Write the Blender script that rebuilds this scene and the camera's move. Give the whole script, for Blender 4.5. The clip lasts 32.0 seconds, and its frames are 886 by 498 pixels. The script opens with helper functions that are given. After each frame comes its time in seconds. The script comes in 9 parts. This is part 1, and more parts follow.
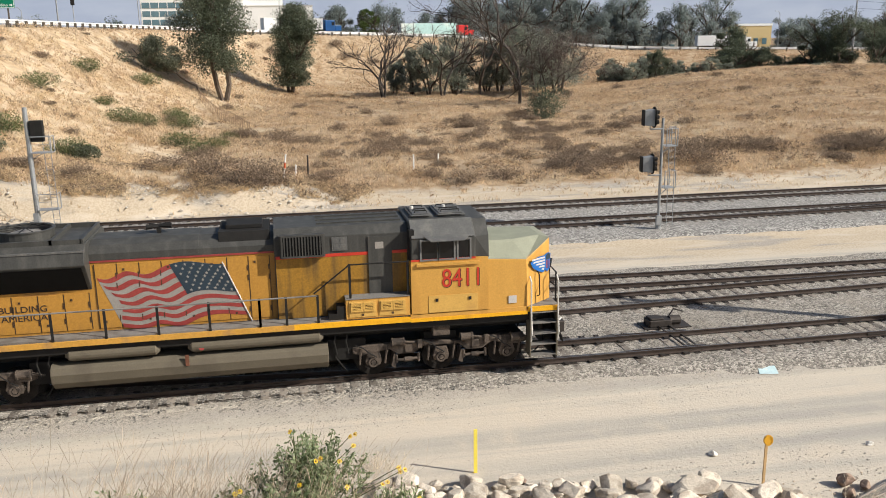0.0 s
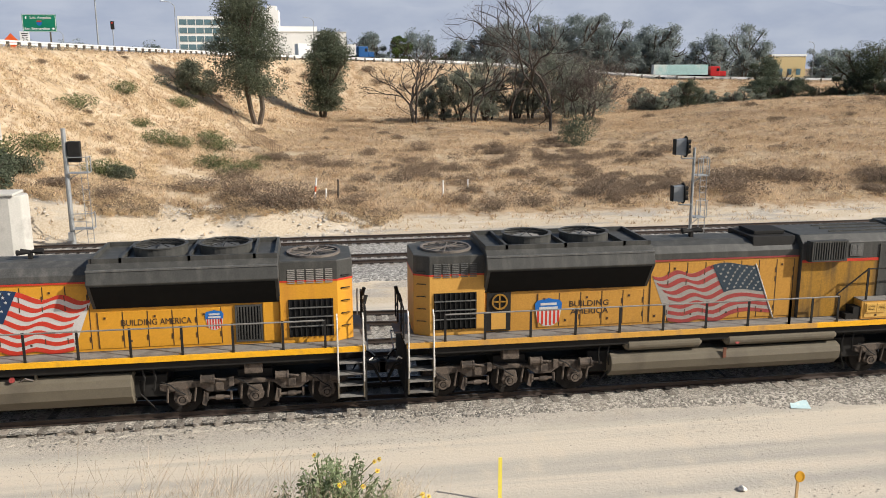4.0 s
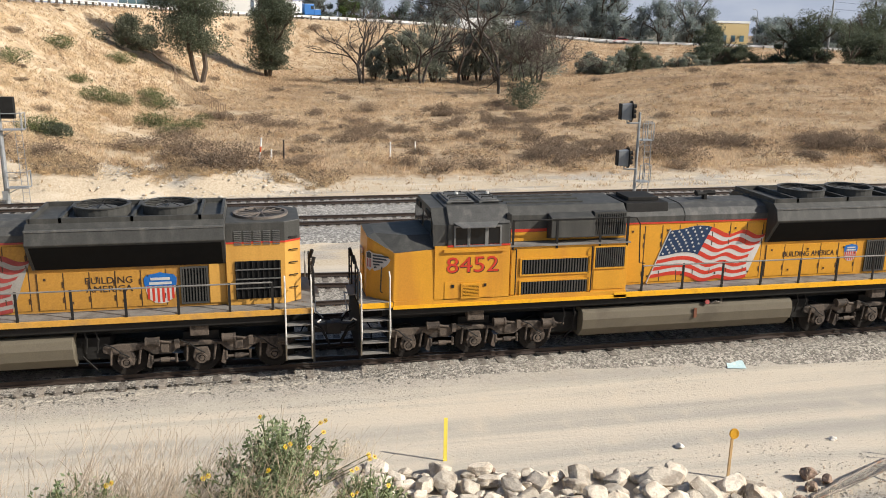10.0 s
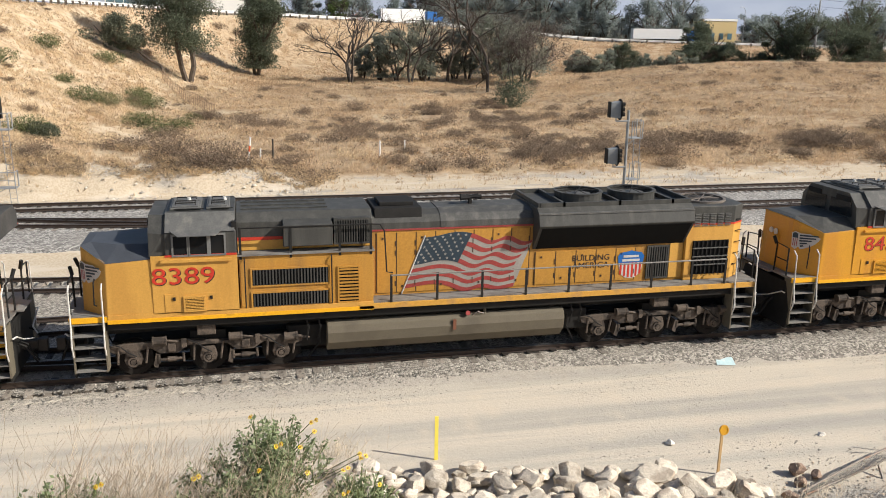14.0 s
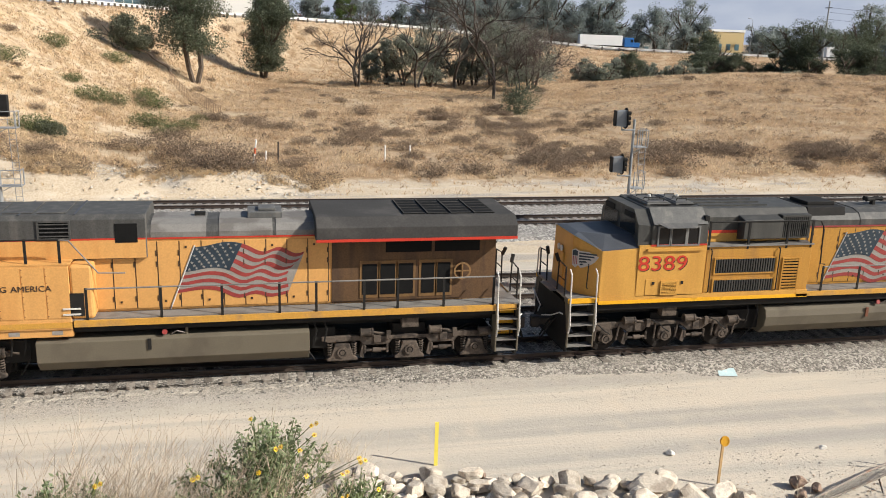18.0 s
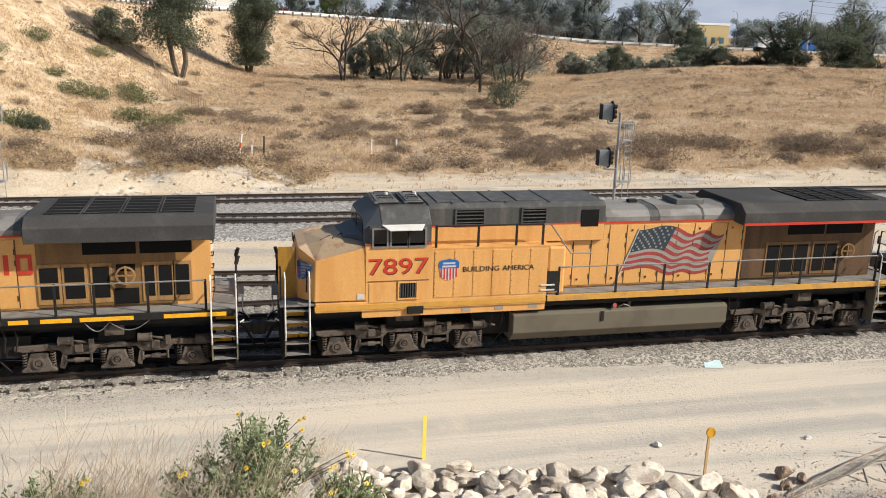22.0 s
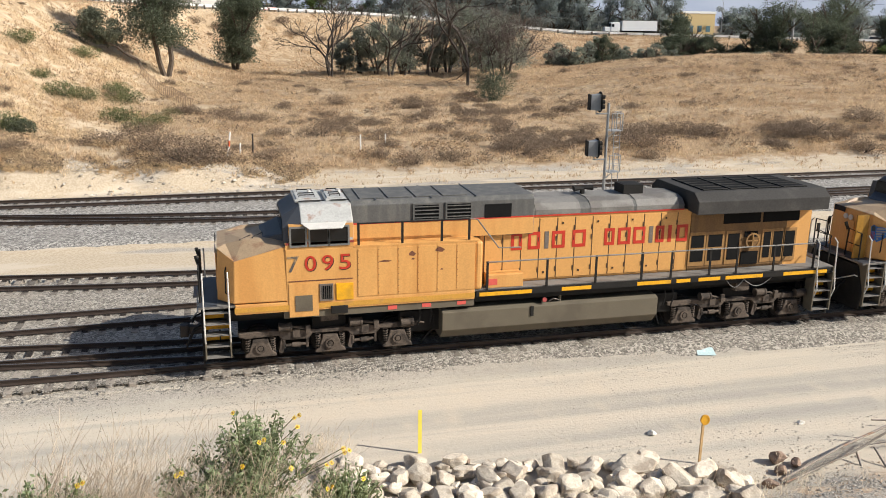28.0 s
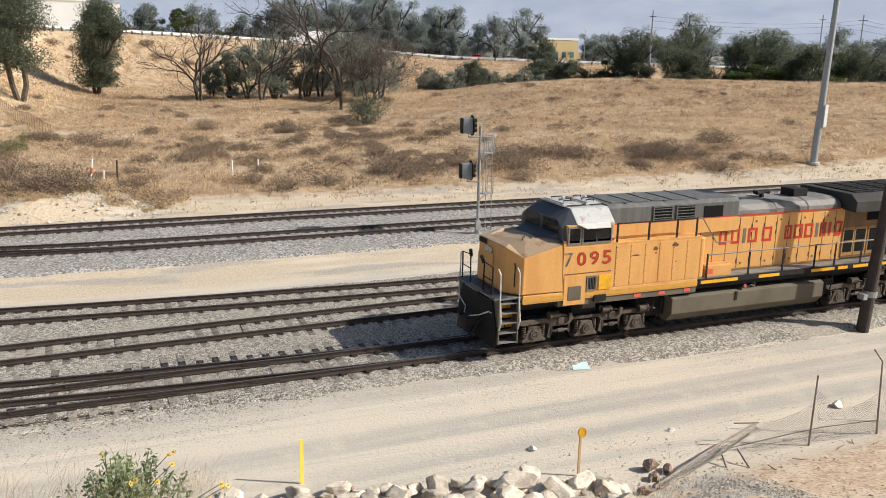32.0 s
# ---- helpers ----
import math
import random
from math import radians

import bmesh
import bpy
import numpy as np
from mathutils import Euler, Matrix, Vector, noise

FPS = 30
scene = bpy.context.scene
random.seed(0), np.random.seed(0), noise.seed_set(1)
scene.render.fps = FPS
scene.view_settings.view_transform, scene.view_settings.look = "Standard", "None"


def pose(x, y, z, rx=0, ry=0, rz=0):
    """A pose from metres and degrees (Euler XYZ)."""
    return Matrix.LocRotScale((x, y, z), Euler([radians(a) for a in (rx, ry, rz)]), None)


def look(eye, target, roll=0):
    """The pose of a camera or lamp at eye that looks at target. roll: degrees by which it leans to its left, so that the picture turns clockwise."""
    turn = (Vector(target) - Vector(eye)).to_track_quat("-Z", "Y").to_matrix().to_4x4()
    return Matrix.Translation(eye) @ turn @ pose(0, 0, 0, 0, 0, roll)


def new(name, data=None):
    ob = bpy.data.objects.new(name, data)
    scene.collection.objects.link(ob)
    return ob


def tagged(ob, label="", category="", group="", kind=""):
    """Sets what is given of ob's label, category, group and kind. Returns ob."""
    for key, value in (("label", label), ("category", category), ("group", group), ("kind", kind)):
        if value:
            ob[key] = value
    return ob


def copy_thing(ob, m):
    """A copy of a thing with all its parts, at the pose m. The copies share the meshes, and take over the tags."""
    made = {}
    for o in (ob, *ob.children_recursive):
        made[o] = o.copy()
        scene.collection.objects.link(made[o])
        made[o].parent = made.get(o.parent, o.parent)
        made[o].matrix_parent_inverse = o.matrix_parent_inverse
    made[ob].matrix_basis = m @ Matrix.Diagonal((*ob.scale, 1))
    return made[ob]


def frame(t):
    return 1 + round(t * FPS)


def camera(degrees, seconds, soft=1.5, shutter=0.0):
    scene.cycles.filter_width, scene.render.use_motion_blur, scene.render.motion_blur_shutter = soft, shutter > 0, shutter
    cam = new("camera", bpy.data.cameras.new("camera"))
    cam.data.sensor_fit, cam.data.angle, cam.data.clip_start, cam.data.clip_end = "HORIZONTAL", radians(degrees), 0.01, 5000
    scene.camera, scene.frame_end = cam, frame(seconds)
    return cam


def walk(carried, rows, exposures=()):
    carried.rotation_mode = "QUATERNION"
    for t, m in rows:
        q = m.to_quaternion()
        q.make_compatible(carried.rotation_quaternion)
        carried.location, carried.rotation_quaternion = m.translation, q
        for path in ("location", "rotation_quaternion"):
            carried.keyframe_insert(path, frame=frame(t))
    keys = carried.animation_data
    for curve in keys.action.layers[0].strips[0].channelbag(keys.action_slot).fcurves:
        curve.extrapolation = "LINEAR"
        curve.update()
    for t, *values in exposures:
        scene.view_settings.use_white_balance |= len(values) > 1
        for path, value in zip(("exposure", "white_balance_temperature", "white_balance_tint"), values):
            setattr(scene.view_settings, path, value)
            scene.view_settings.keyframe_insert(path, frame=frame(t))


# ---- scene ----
# ---- camera and its path ----
EYE = Vector((0.0, 0.0, 9.98))
cam = camera(55.23, 32.0, soft=0.95)
# seconds, heading to the left of +y, pitch, lean (degrees)
PATH = (
    (0, -10.83, -13.90, -0.70), (0.5, -11.49, -14.28, -0.54), (1, -10.70, -14.17, -0.48), (1.5, -9.54, -13.51, -0.30),
    (2, -8.82, -13.00, 0.33), (2.5, -9.15, -13.02, 0.64), (3, -9.31, -12.67, -0.12), (3.5, -8.72, -12.05, 0.03),
    (5.5, -9.99, -12.91, -0.48), (6, -10.22, -13.13, -0.24), (6.5, -10.78, -13.63, 0.16), (7, -11.17, -14.04, 0.47),
    (7.5, -11.42, -14.34, 0.57), (8, -11.71, -14.73, 0.84), (8.5, -12.21, -15.11, 0.74), (9, -12.73, -15.18, 0.43),
    (9.5, -13.02, -14.67, 0.64), (10, -12.60, -14.66, 1.10), (10.5, -12.35, -14.83, 1.17), (11, -12.47, -14.76, 1.00),
    (11.5, -12.57, -14.69, 0.90), (12, -12.53, -14.60, 0.86), (12.5, -12.38, -14.66, 0.90), (13, -12.37, -14.63, 1.01),
    (13.5, -12.71, -14.70, 1.05), (15.5, -14.94, -14.76, 1.01), (16, -14.73, -14.86, 1.52), (16.5, -14.17, -14.49, 1.81),
    (17, -13.79, -14.10, 2.04), (17.5, -13.42, -14.13, 2.15), (18, -13.05, -14.37, 1.96), (18.5, -12.90, -14.55, 1.85),
    (19, -12.94, -14.83, 1.90), (19.5, -12.91, -15.05, 1.65), (20, -12.79, -14.78, 1.52), (20.5, -12.88, -14.33, 1.50),
    (21, -13.06, -14.36, 1.36), (21.5, -13.68, -14.65, 1.65), (22, -13.97, -14.75, 1.91), (22.5, -14.25, -14.62, 1.65),
    (23, -14.35, -14.49, 1.31), (23.5, -14.42, -14.53, 1.78), (24, -14.30, -14.97, 2.47), (24.5, -13.78, -14.95, 2.11),
    (25, -13.42, -14.59, 1.83), (25.5, -13.01, -14.82, 1.83), (27.5, -14.04, -15.31, 0.84), (28, -14.58, -15.15, 0.80),
    (28.5, -15.20, -14.96, 0.93), (29, -15.92, -14.71, 1.32), (29.5, -16.07, -14.59, 1.18), (30, -16.88, -14.80, 1.18),
    (30.5, -18.57, -14.84, 0.67), (31, -20.92, -14.41, 0.37), (31.5, -22.48, -14.10, 0.73), (32, -23.07, -13.42, 1.25),
)


def aim(yaw, pitch, roll):
    y, p = radians(yaw), radians(pitch)
    way = Vector((-math.sin(y) * math.cos(p), math.cos(y) * math.cos(p), math.sin(p)))
    return look(EYE, EYE + way, roll)


walk(cam, [(t, aim(a, b, c)) for t, a, b, c in PATH], exposures=((0.0, 0.38), (6.0, 0.40), (14.0, 0.46), (32.0, 0.48)))

# ---- world and sun ----
SUN_TO = Vector((1.0, -0.52, 0.79)).normalized()
world = bpy.data.worlds.new("sky")
scene.world = world
world.use_nodes = True
nt = world.node_tree
sky = nt.nodes.new("ShaderNodeTexSky")
sky.sky_type, sky.sun_disc = "NISHITA", False
sky.sun_elevation = math.asin(SUN_TO.z)
sky.sun_rotation = math.atan2(SUN_TO.x, SUN_TO.y)
sky.altitude, sky.air_density, sky.dust_density, sky.ozone_density = 300, 1.0, 2.2, 1.0
nt.links.new(sky.outputs[0], nt.nodes["Background"].inputs[0])
nt.nodes["Background"].inputs[1].default_value = 0.085
sun_data = bpy.data.lights.new("sun", "SUN")
sun_data.energy, sun_data.angle, sun_data.color = 4.8, radians(0.55), (1.0, 0.95, 0.86)
sun = new("sun", sun_data)
sun.matrix_world = look(SUN_TO * 200, (0, 0, 0))

# ---- materials ----
MATS = {}


def mat(name, col, rough=0.6, metal=0.0, var=0.18, scale=3.0, fine=40.0, bump=0.0, tint=None, tint_at=0.6, streak=False, per_object=0.0, spec=0.4):
    """A paint, metal, soil or plant surface: colour varied at two scales, a second tint in stains, fine relief."""
    if name in MATS:
        return MATS[name]
    m = bpy.data.materials.new(name)
    m.use_nodes = True
    n, l = m.node_tree.nodes, m.node_tree.links
    b = n["Principled BSDF"]
    b.inputs["Roughness"].default_value, b.inputs["Metallic"].default_value = rough, metal
    b.inputs["Specular IOR Level"].default_value = spec
    geo = n.new("ShaderNodeTexCoord")
    place = n.new("ShaderNodeMapping")
    l.new(geo.outputs["Object"], place.inputs[0])
    if streak:
        place.inputs["Scale"].default_value = (2.2, 2.2, 0.28)
    big, small = n.new("ShaderNodeTexNoise"), n.new("ShaderNodeTexNoise")
    big.inputs["Scale"].default_value, big.inputs["Detail"].default_value = scale, 6
    small.inputs["Scale"].default_value, small.inputs["Detail"].default_value = fine, 4
    l.new(place.outputs[0], big.inputs[0])
    l.new(geo.outputs["Object"], small.inputs[0])
    both = n.new("ShaderNodeMath")
    both.operation = "ADD"
    l.new(big.outputs[0], both.inputs[0])
    l.new(small.outputs[0], both.inputs[1])
    shade = n.new("ShaderNodeMapRange")
    shade.inputs["From Min"].default_value, shade.inputs["From Max"].default_value = 0.65, 1.35
    shade.inputs["To Min"].default_value, shade.inputs["To Max"].default_value = 1 - var, 1 + var
    l.new(both.outputs[0], shade.inputs[0])
    base = n.new("ShaderNodeMix")
    base.data_type = "RGBA"
    base.inputs["A"].default_value = (*col, 1)
    base.inputs["B"].default_value = (*(tint or col), 1)
    step = n.new("ShaderNodeMapRange")
    step.inputs["From Min"].default_value, step.inputs["From Max"].default_value = tint_at - 0.07, tint_at + 0.07
    l.new(big.outputs[0], step.inputs[0])
    l.new(step.outputs[0], base.inputs["Factor"])
    mul = n.new("ShaderNodeVectorMath")
    mul.operation = "SCALE"
    l.new(base.outputs["Result"], mul.inputs[0])
    l.new(shade.outputs[0], mul.inputs["Scale"])
    out = mul.outputs[0]
    if per_object:
        info = n.new("ShaderNodeObjectInfo")
        r = n.new("ShaderNodeMapRange")
        r.inputs["To Min"].default_value, r.inputs["To Max"].default_value = 1 - per_object, 1 + per_object
        l.new(info.outputs["Random"], r.inputs[0])
        mul2 = n.new("ShaderNodeVectorMath")
        mul2.operation = "SCALE"
        l.new(out, mul2.inputs[0])
        l.new(r.outputs[0], mul2.inputs["Scale"])
        out = mul2.outputs[0]
    l.new(out, b.inputs["Base Color"])
    if bump:
        bp = n.new("ShaderNodeBump")
        bp.inputs["Strength"].default_value, bp.inputs["Distance"].default_value = bump, 0.02
        l.new(small.outputs[0], bp.inputs["Height"])
        l.new(bp.outputs[0], b.inputs["Normal"])
    MATS[name] = m
    return m


def island_mat(name, col, spread=0.35, rough=0.85, tint=None, thin=0.0):
    """Leaves, blades and stones joined in one mesh: each island gets its own tone."""
    if name in MATS:
        return MATS[name]
    m = bpy.data.materials.new(name)
    m.use_nodes = True
    n, l = m.node_tree.nodes, m.node_tree.links
    b = n["Principled BSDF"]
    b.inputs["Roughness"].default_value = rough
    b.inputs["Specular IOR Level"].default_value = 0.25
    geo = n.new("ShaderNodeNewGeometry")
    tc = n.new("ShaderNodeTexCoord")
    nz = n.new("ShaderNodeTexNoise")
    nz.inputs["Scale"].default_value = 0.12
    l.new(tc.outputs["Object"], nz.inputs[0])
    mix = n.new("ShaderNodeMix")
    mix.data_type = "RGBA"
    mix.inputs["A"].default_value, mix.inputs["B"].default_value = (*col, 1), (*(tint or col), 1)
    r2 = n.new("ShaderNodeMapRange")
    r2.inputs["From Min"].default_value, r2.inputs["From Max"].default_value = 0.42, 0.62
    l.new(nz.outputs[0], r2.inputs[0])
    l.new(r2.outputs[0], mix.inputs["Factor"])
    r = n.new("ShaderNodeMapRange")
    r.inputs["To Min"].default_value, r.inputs["To Max"].default_value = 1 - spread, 1 + spread
    l.new(geo.outputs["Random Per Island"], r.inputs[0])
    mul = n.new("ShaderNodeVectorMath")
    mul.operation = "SCALE"
    l.new(mix.outputs["Result"], mul.inputs[0])
    l.new(r.outputs[0], mul.inputs["Scale"])
    l.new(mul.outputs[0], b.inputs["Base Color"])
    if thin:
        # light that passes through thin leaves and blades
        tl, mx = n.new("ShaderNodeBsdfTranslucent"), n.new("ShaderNodeMixShader")
        l.new(mul.outputs[0], tl.inputs[0])
        mx.inputs[0].default_value = thin
        l.new(b.outputs[0], mx.inputs[1])
        l.new(tl.outputs[0], mx.inputs[2])
        l.new(mx.outputs[0], n["Material Output"].inputs["Surface"])
    MATS[name] = m
    return m


def gravel_mat(name, cols, size, patch=None, bump=0.8):
    """Crushed stone: cells of stone size in mixed tones, with gaps in relief and dirty patches."""
    m = bpy.data.materials.new(name)
    m.use_nodes = True
    n, l = m.node_tree.nodes, m.node_tree.links
    b = n["Principled BSDF"]
    b.inputs["Roughness"].default_value = 0.92
    b.inputs["Specular IOR Level"].default_value = 0.15
    tc = n.new("ShaderNodeTexCoord")
    vor = n.new("ShaderNodeTexVoronoi")
    vor.inputs["Scale"].default_value = 1 / size
    l.new(tc.outputs["Object"], vor.inputs[0])
    sep = n.new("ShaderNodeSeparateColor")
    l.new(vor.outputs["Color"], sep.inputs[0])
    ramp = n.new("ShaderNodeValToRGB")
    el = ramp.color_ramp.elements
    for i, c in enumerate(cols):
        e = el[i] if i < 2 else el.new(0.5)
        e.position, e.color = i / (len(cols) - 1), (*c, 1)
    l.new(sep.outputs[0], ramp.inputs[0])
    big = n.new("ShaderNodeTexNoise")
    big.inputs["Scale"].default_value, big.inputs["Detail"].default_value = 0.45, 8
    l.new(tc.outputs["Object"], big.inputs[0])
    mix = n.new("ShaderNodeMix")
    mix.data_type = "RGBA"
    mix.inputs["B"].default_value = (*(patch or cols[0]), 1)
    r = n.new("ShaderNodeMapRange")
    r.inputs["From Min"].default_value, r.inputs["From Max"].default_value = 0.5, 0.72
    r.inputs["To Max"].default_value = 0.75
    l.new(big.outputs[0], r.inputs[0])
    l.new(r.outputs[0], mix.inputs["Factor"])
    l.new(ramp.outputs[0], mix.inputs["A"])
    l.new(mix.outputs["Result"], b.inputs["Base Color"])
    bp = n.new("ShaderNodeBump")
    bp.inputs["Strength"].default_value, bp.inputs["Distance"].default_value = bump, size * 0.5
    bp.invert = True
    l.new(vor.outputs["Distance"], bp.inputs["Height"])
    l.new(bp.outputs[0], b.inputs["Normal"])
    return m


# ---- mesh helpers ----
class Solid:
    """Collects vertices and faces of one mesh."""

    def __init__(self):
        self.v, self.f = [], []

    def add(self, verts, faces):
        k = len(self.v)
        self.v.extend(verts)
        self.f.extend([[i + k for i in f] for f in faces])
        return self

    def box(self, x0, x1, y0, y1, z0, z1):
        x0, x1, y0, y1, z0, z1 = min(x0, x1), max(x0, x1), min(y0, y1), max(y0, y1), min(z0, z1), max(z0, z1)
        return self.add([(x, y, z) for x in (x0, x1) for y in (y0, y1) for z in (z0, z1)],
                        [(0, 1, 3, 2), (4, 6, 7, 5), (0, 4, 5, 1), (2, 3, 7, 6), (0, 2, 6, 4), (1, 5, 7, 3)])

    def prism(self, profile, a, b, axis="x", taper=None):
        """A profile of (y, z) run from x=a to x=b (axis x), or of (x, z) from y=a to y=b (axis y), or (x, y) from z=a to b."""
        n = len(profile)
        put = {"x": lambda p, q: (q, p[0], p[1]), "y": lambda p, q: (p[0], q, p[1]), "z": lambda p, q: (p[0], p[1], q)}[axis]
        verts = [put(p, a) for p in profile] + [put(p, b) for p in (taper or profile)]
        faces = [(i, (i + 1) % n, (i + 1) % n + n, i + n) for i in range(n)]
        return self.add(verts, faces + [tuple(range(n))[::-1], tuple(range(n, 2 * n))])

    def rod(self, p, q, r, n=6, r2=None):
        p, q = Vector(p), Vector(q)
        d = (q - p).normalized()
        e = d.orthogonal().normalized()
        g = d.cross(e)
        ring = lambda c, rr: [tuple(c + (e * math.cos(2 * math.pi * i / n) + g * math.sin(2 * math.pi * i / n)) * rr) for i in range(n)]
        return self.add(ring(p, r) + ring(q, r if r2 is None else r2),
                        [(i, (i + 1) % n, (i + 1) % n + n, i + n) for i in range(n)] + [tuple(range(n))[::-1], tuple(range(n, 2 * n))])

    def tube(self, pts, r, n=6):
        """One bent tube through the points."""
        pts = [Vector(p) for p in pts]
        e, vs = None, []
        for k, p in enumerate(pts):
            d = (pts[min(k + 1, len(pts) - 1)] - pts[max(k - 1, 0)]).normalized()
            e = d.orthogonal().normalized() if e is None else (e - d * e.dot(d)).normalized()
            g = d.cross(e)
            vs += [tuple(p + (e * math.cos(2 * math.pi * i / n) + g * math.sin(2 * math.pi * i / n)) * r) for i in range(n)]
        fs = [(k * n + i, k * n + (i + 1) % n, (k + 1) * n + (i + 1) % n, (k + 1) * n + i) for k in range(len(pts) - 1) for i in range(n)]
        last = (len(pts) - 1) * n
        return self.add(vs, fs + [tuple(range(n))[::-1], tuple(range(last, last + n))])

    def ring(self, c, axis, r0, r1, depth, n=20):
        """A flat ring or, with r0 = 0, a disc of some depth round an axis through c."""
        d = Vector(axis).normalized()
        e = d.orthogonal().normalized()
        g = d.cross(e)
        c = Vector(c)
        vs = []
        for h in (0, depth):
            for rr in (r0, r1):
                vs += [tuple(c + d * h + (e * math.cos(2 * math.pi * i / n) + g * math.sin(2 * math.pi * i / n)) * rr) for i in range(n)]
        fs = []
        for i in range(n):
            j = (i + 1) % n
            fs += [(i + n, j + n, j + 3 * n, i + 3 * n), (i + 2 * n, i + 3 * n, j + 3 * n, j + 2 * n), (i, j, j + n, i + n)]
            if r0:
                fs.append((i, i + 2 * n, j + 2 * n, j))
        return self.add(vs, fs)

    def mesh(self, name, material, smooth=False):
        me = bpy.data.meshes.new(name)
        me.from_pydata(self.v, [], self.f)
        if len(self.f) < 4000:
            bm = bmesh.new()
            bm.from_mesh(me)
            bmesh.ops.recalc_face_normals(bm, faces=bm.faces)
            bm.to_mesh(me)
            bm.free()
        me.materials.append(material)
        if smooth:
            me.shade_smooth()
        return me


def part(name, solid, material, parent=None, label="", bevel=0.0, smooth=False):
    """One mesh object under a thing or a part."""
    ob = new(name, solid.mesh(name, material, smooth))
    if parent is not None:
        ob.parent = parent
    if label:
        tagged(ob, label)
    if bevel:
        md = ob.modifiers.new("bevel", "BEVEL")
        md.width, md.segments, md.limit_method = bevel, 2, "ANGLE"
        md.angle_limit = radians(35)
    return ob


def thing(name, label, category, group="", at=(0, 0, 0), kind=""):
    ob = new(name)
    ob.empty_display_size = 0.3
    ob.location = at
    return tagged(ob, label, category, group, kind)


def cloud_mesh(name, verts, faces_quads, material):
    """A mesh from arrays of vertices (n, 3) and of faces with equal corner counts."""
    me = bpy.data.meshes.new(name)
    v = np.asarray(verts, np.float32)
    f = np.asarray(faces_quads, np.int32)
    me.vertices.add(len(v))
    me.vertices.foreach_set("co", v.ravel())
    k = f.shape[1]
    me.loops.add(f.size)
    me.loops.foreach_set("vertex_index", f.ravel())
    me.polygons.add(len(f))
    me.polygons.foreach_set("loop_start", np.arange(0, f.size, k, dtype=np.int32))
    me.polygons.foreach_set("loop_total", np.full(len(f), k, np.int32))
    me.update(calc_edges=True)
    me.materials.append(material)
    return me


# ---- ground ----
RIDGE = ((-36, -10, 10.5), (-37, 45, 11.2), (-35, 98, 12.0), (-29, 137, 12.1), (-9, 212, 11.9), (45, 232, 10.4), (98, 232, 6.4), (190, 215, 5.0), (330, 200, 3.6))


def sstep(a, b, x):
    k = np.clip((x - a) / (b - a + 0.0), 0, 1)
    return k * k * (3 - 2 * k)


def hills(x, y, seed=0.0):
    """Smooth uneven relief of a few metres' wavelength, about -1 to 1."""
    return (np.sin(x * 0.31 + 1.3 * np.sin(y * 0.17 + seed)) + np.sin(y * 0.27 + 1.7 * np.sin(x * 0.13 + 2 * seed)) + 0.6 * np.sin(x * 0.83 + y * 0.61 + seed)) / 2.6


def height(x, y):
    x, y = np.asarray(x, float), np.asarray(y, float)
    r, az = np.hypot(x, y), np.degrees(np.arctan2(x, np.maximum(y, 0.01)))
    # near bank up to the bridge, road, track bed
    toe = 15.1 + 0.9 * sstep(11.5, 14.0, x) + 1.8 * sstep(3.4, 1.2, x)
    rise = np.clip(toe - y, 0, 13.0)
    gentle = 0.5 - 0.27 * sstep(11.0, 13.5, x) * (1 - sstep(4.0, 9.0, rise))
    z = -0.45 + rise * gentle * sstep(toe + 0.4, toe - 2.0, y)
    z = z + 0.16 * sstep(22.6, 23.6, y) - 0.14 * sstep(34.6, 35.8, y) + 0.12 * sstep(39.6, 40.6, y) - 0.1 * sstep(51.3, 52.4, y)
    field = sstep(53, 62, y)
    z = z + field * (0.7 + 0.22 * hills(x, y) + 0.1 * hills(x * 3.1, y * 3.1, 2.0))
    # low swell to the right
    z = z + (3.6 * sstep(14, 31, az) + 1.4 * sstep(22, 38, az) + 0.5 * sstep(40, 52, az)) * sstep(62, 150, r) * (1 - sstep(153, 178, r)) * field
    # embankments of the freeway and of the side road
    best = np.full(x.shape, 1e9)
    zr = np.zeros(x.shape)
    side = np.zeros(x.shape)
    for (ax, ay, azz), (bx, by, bz) in zip(RIDGE, RIDGE[1:]):
        dx, dy = bx - ax, by - ay
        k = np.clip(((x - ax) * dx + (y - ay) * dy) / (dx * dx + dy * dy), 0, 1)
        px, py = ax + k * dx, ay + k * dy
        d = np.hypot(x - px, y - py)
        cross = dx * (y - ay) - dy * (x - ax)
        near = d < best
        best, zr, side = np.where(near, d, best), np.where(near, azz + k * (bz - azz), zr), np.where(near, cross, side)
    wide = 27 - 3 * sstep(150, 220, y)
    front = np.clip(1 - (best - 1.5) / wide, 0, 1)
    front = front * front * (1.6 - 0.6 * front)
    keep = sstep(51.8, 56.5, y) * (0.35 + 0.65 * sstep(54, 80, y))
    inside = (zr - z) * np.where(best < 1.5, 1.0, front) * keep
    behind = (zr - z) * (1 - 0.75 * sstep(18, 90, best))
    z = z + np.where(side < 0, inside, np.where(y > 20, behind, inside))
    # cut bank of pale earth behind the far track
    z = z + 1.25 * sstep(53.6, 54.6, y + 0.5 * hills(x * 1.7, y * 0.2)) * (1 - sstep(58, 70, y)) * sstep(6.0, -4.0, x)
    z = z + 0.05 * hills(x * 2.3, y * 2.3, 1.0) * sstep(52, 58, y)
    return z


def zat(x, y):
    return float(height(np.array([x]), np.array([y]))[0])


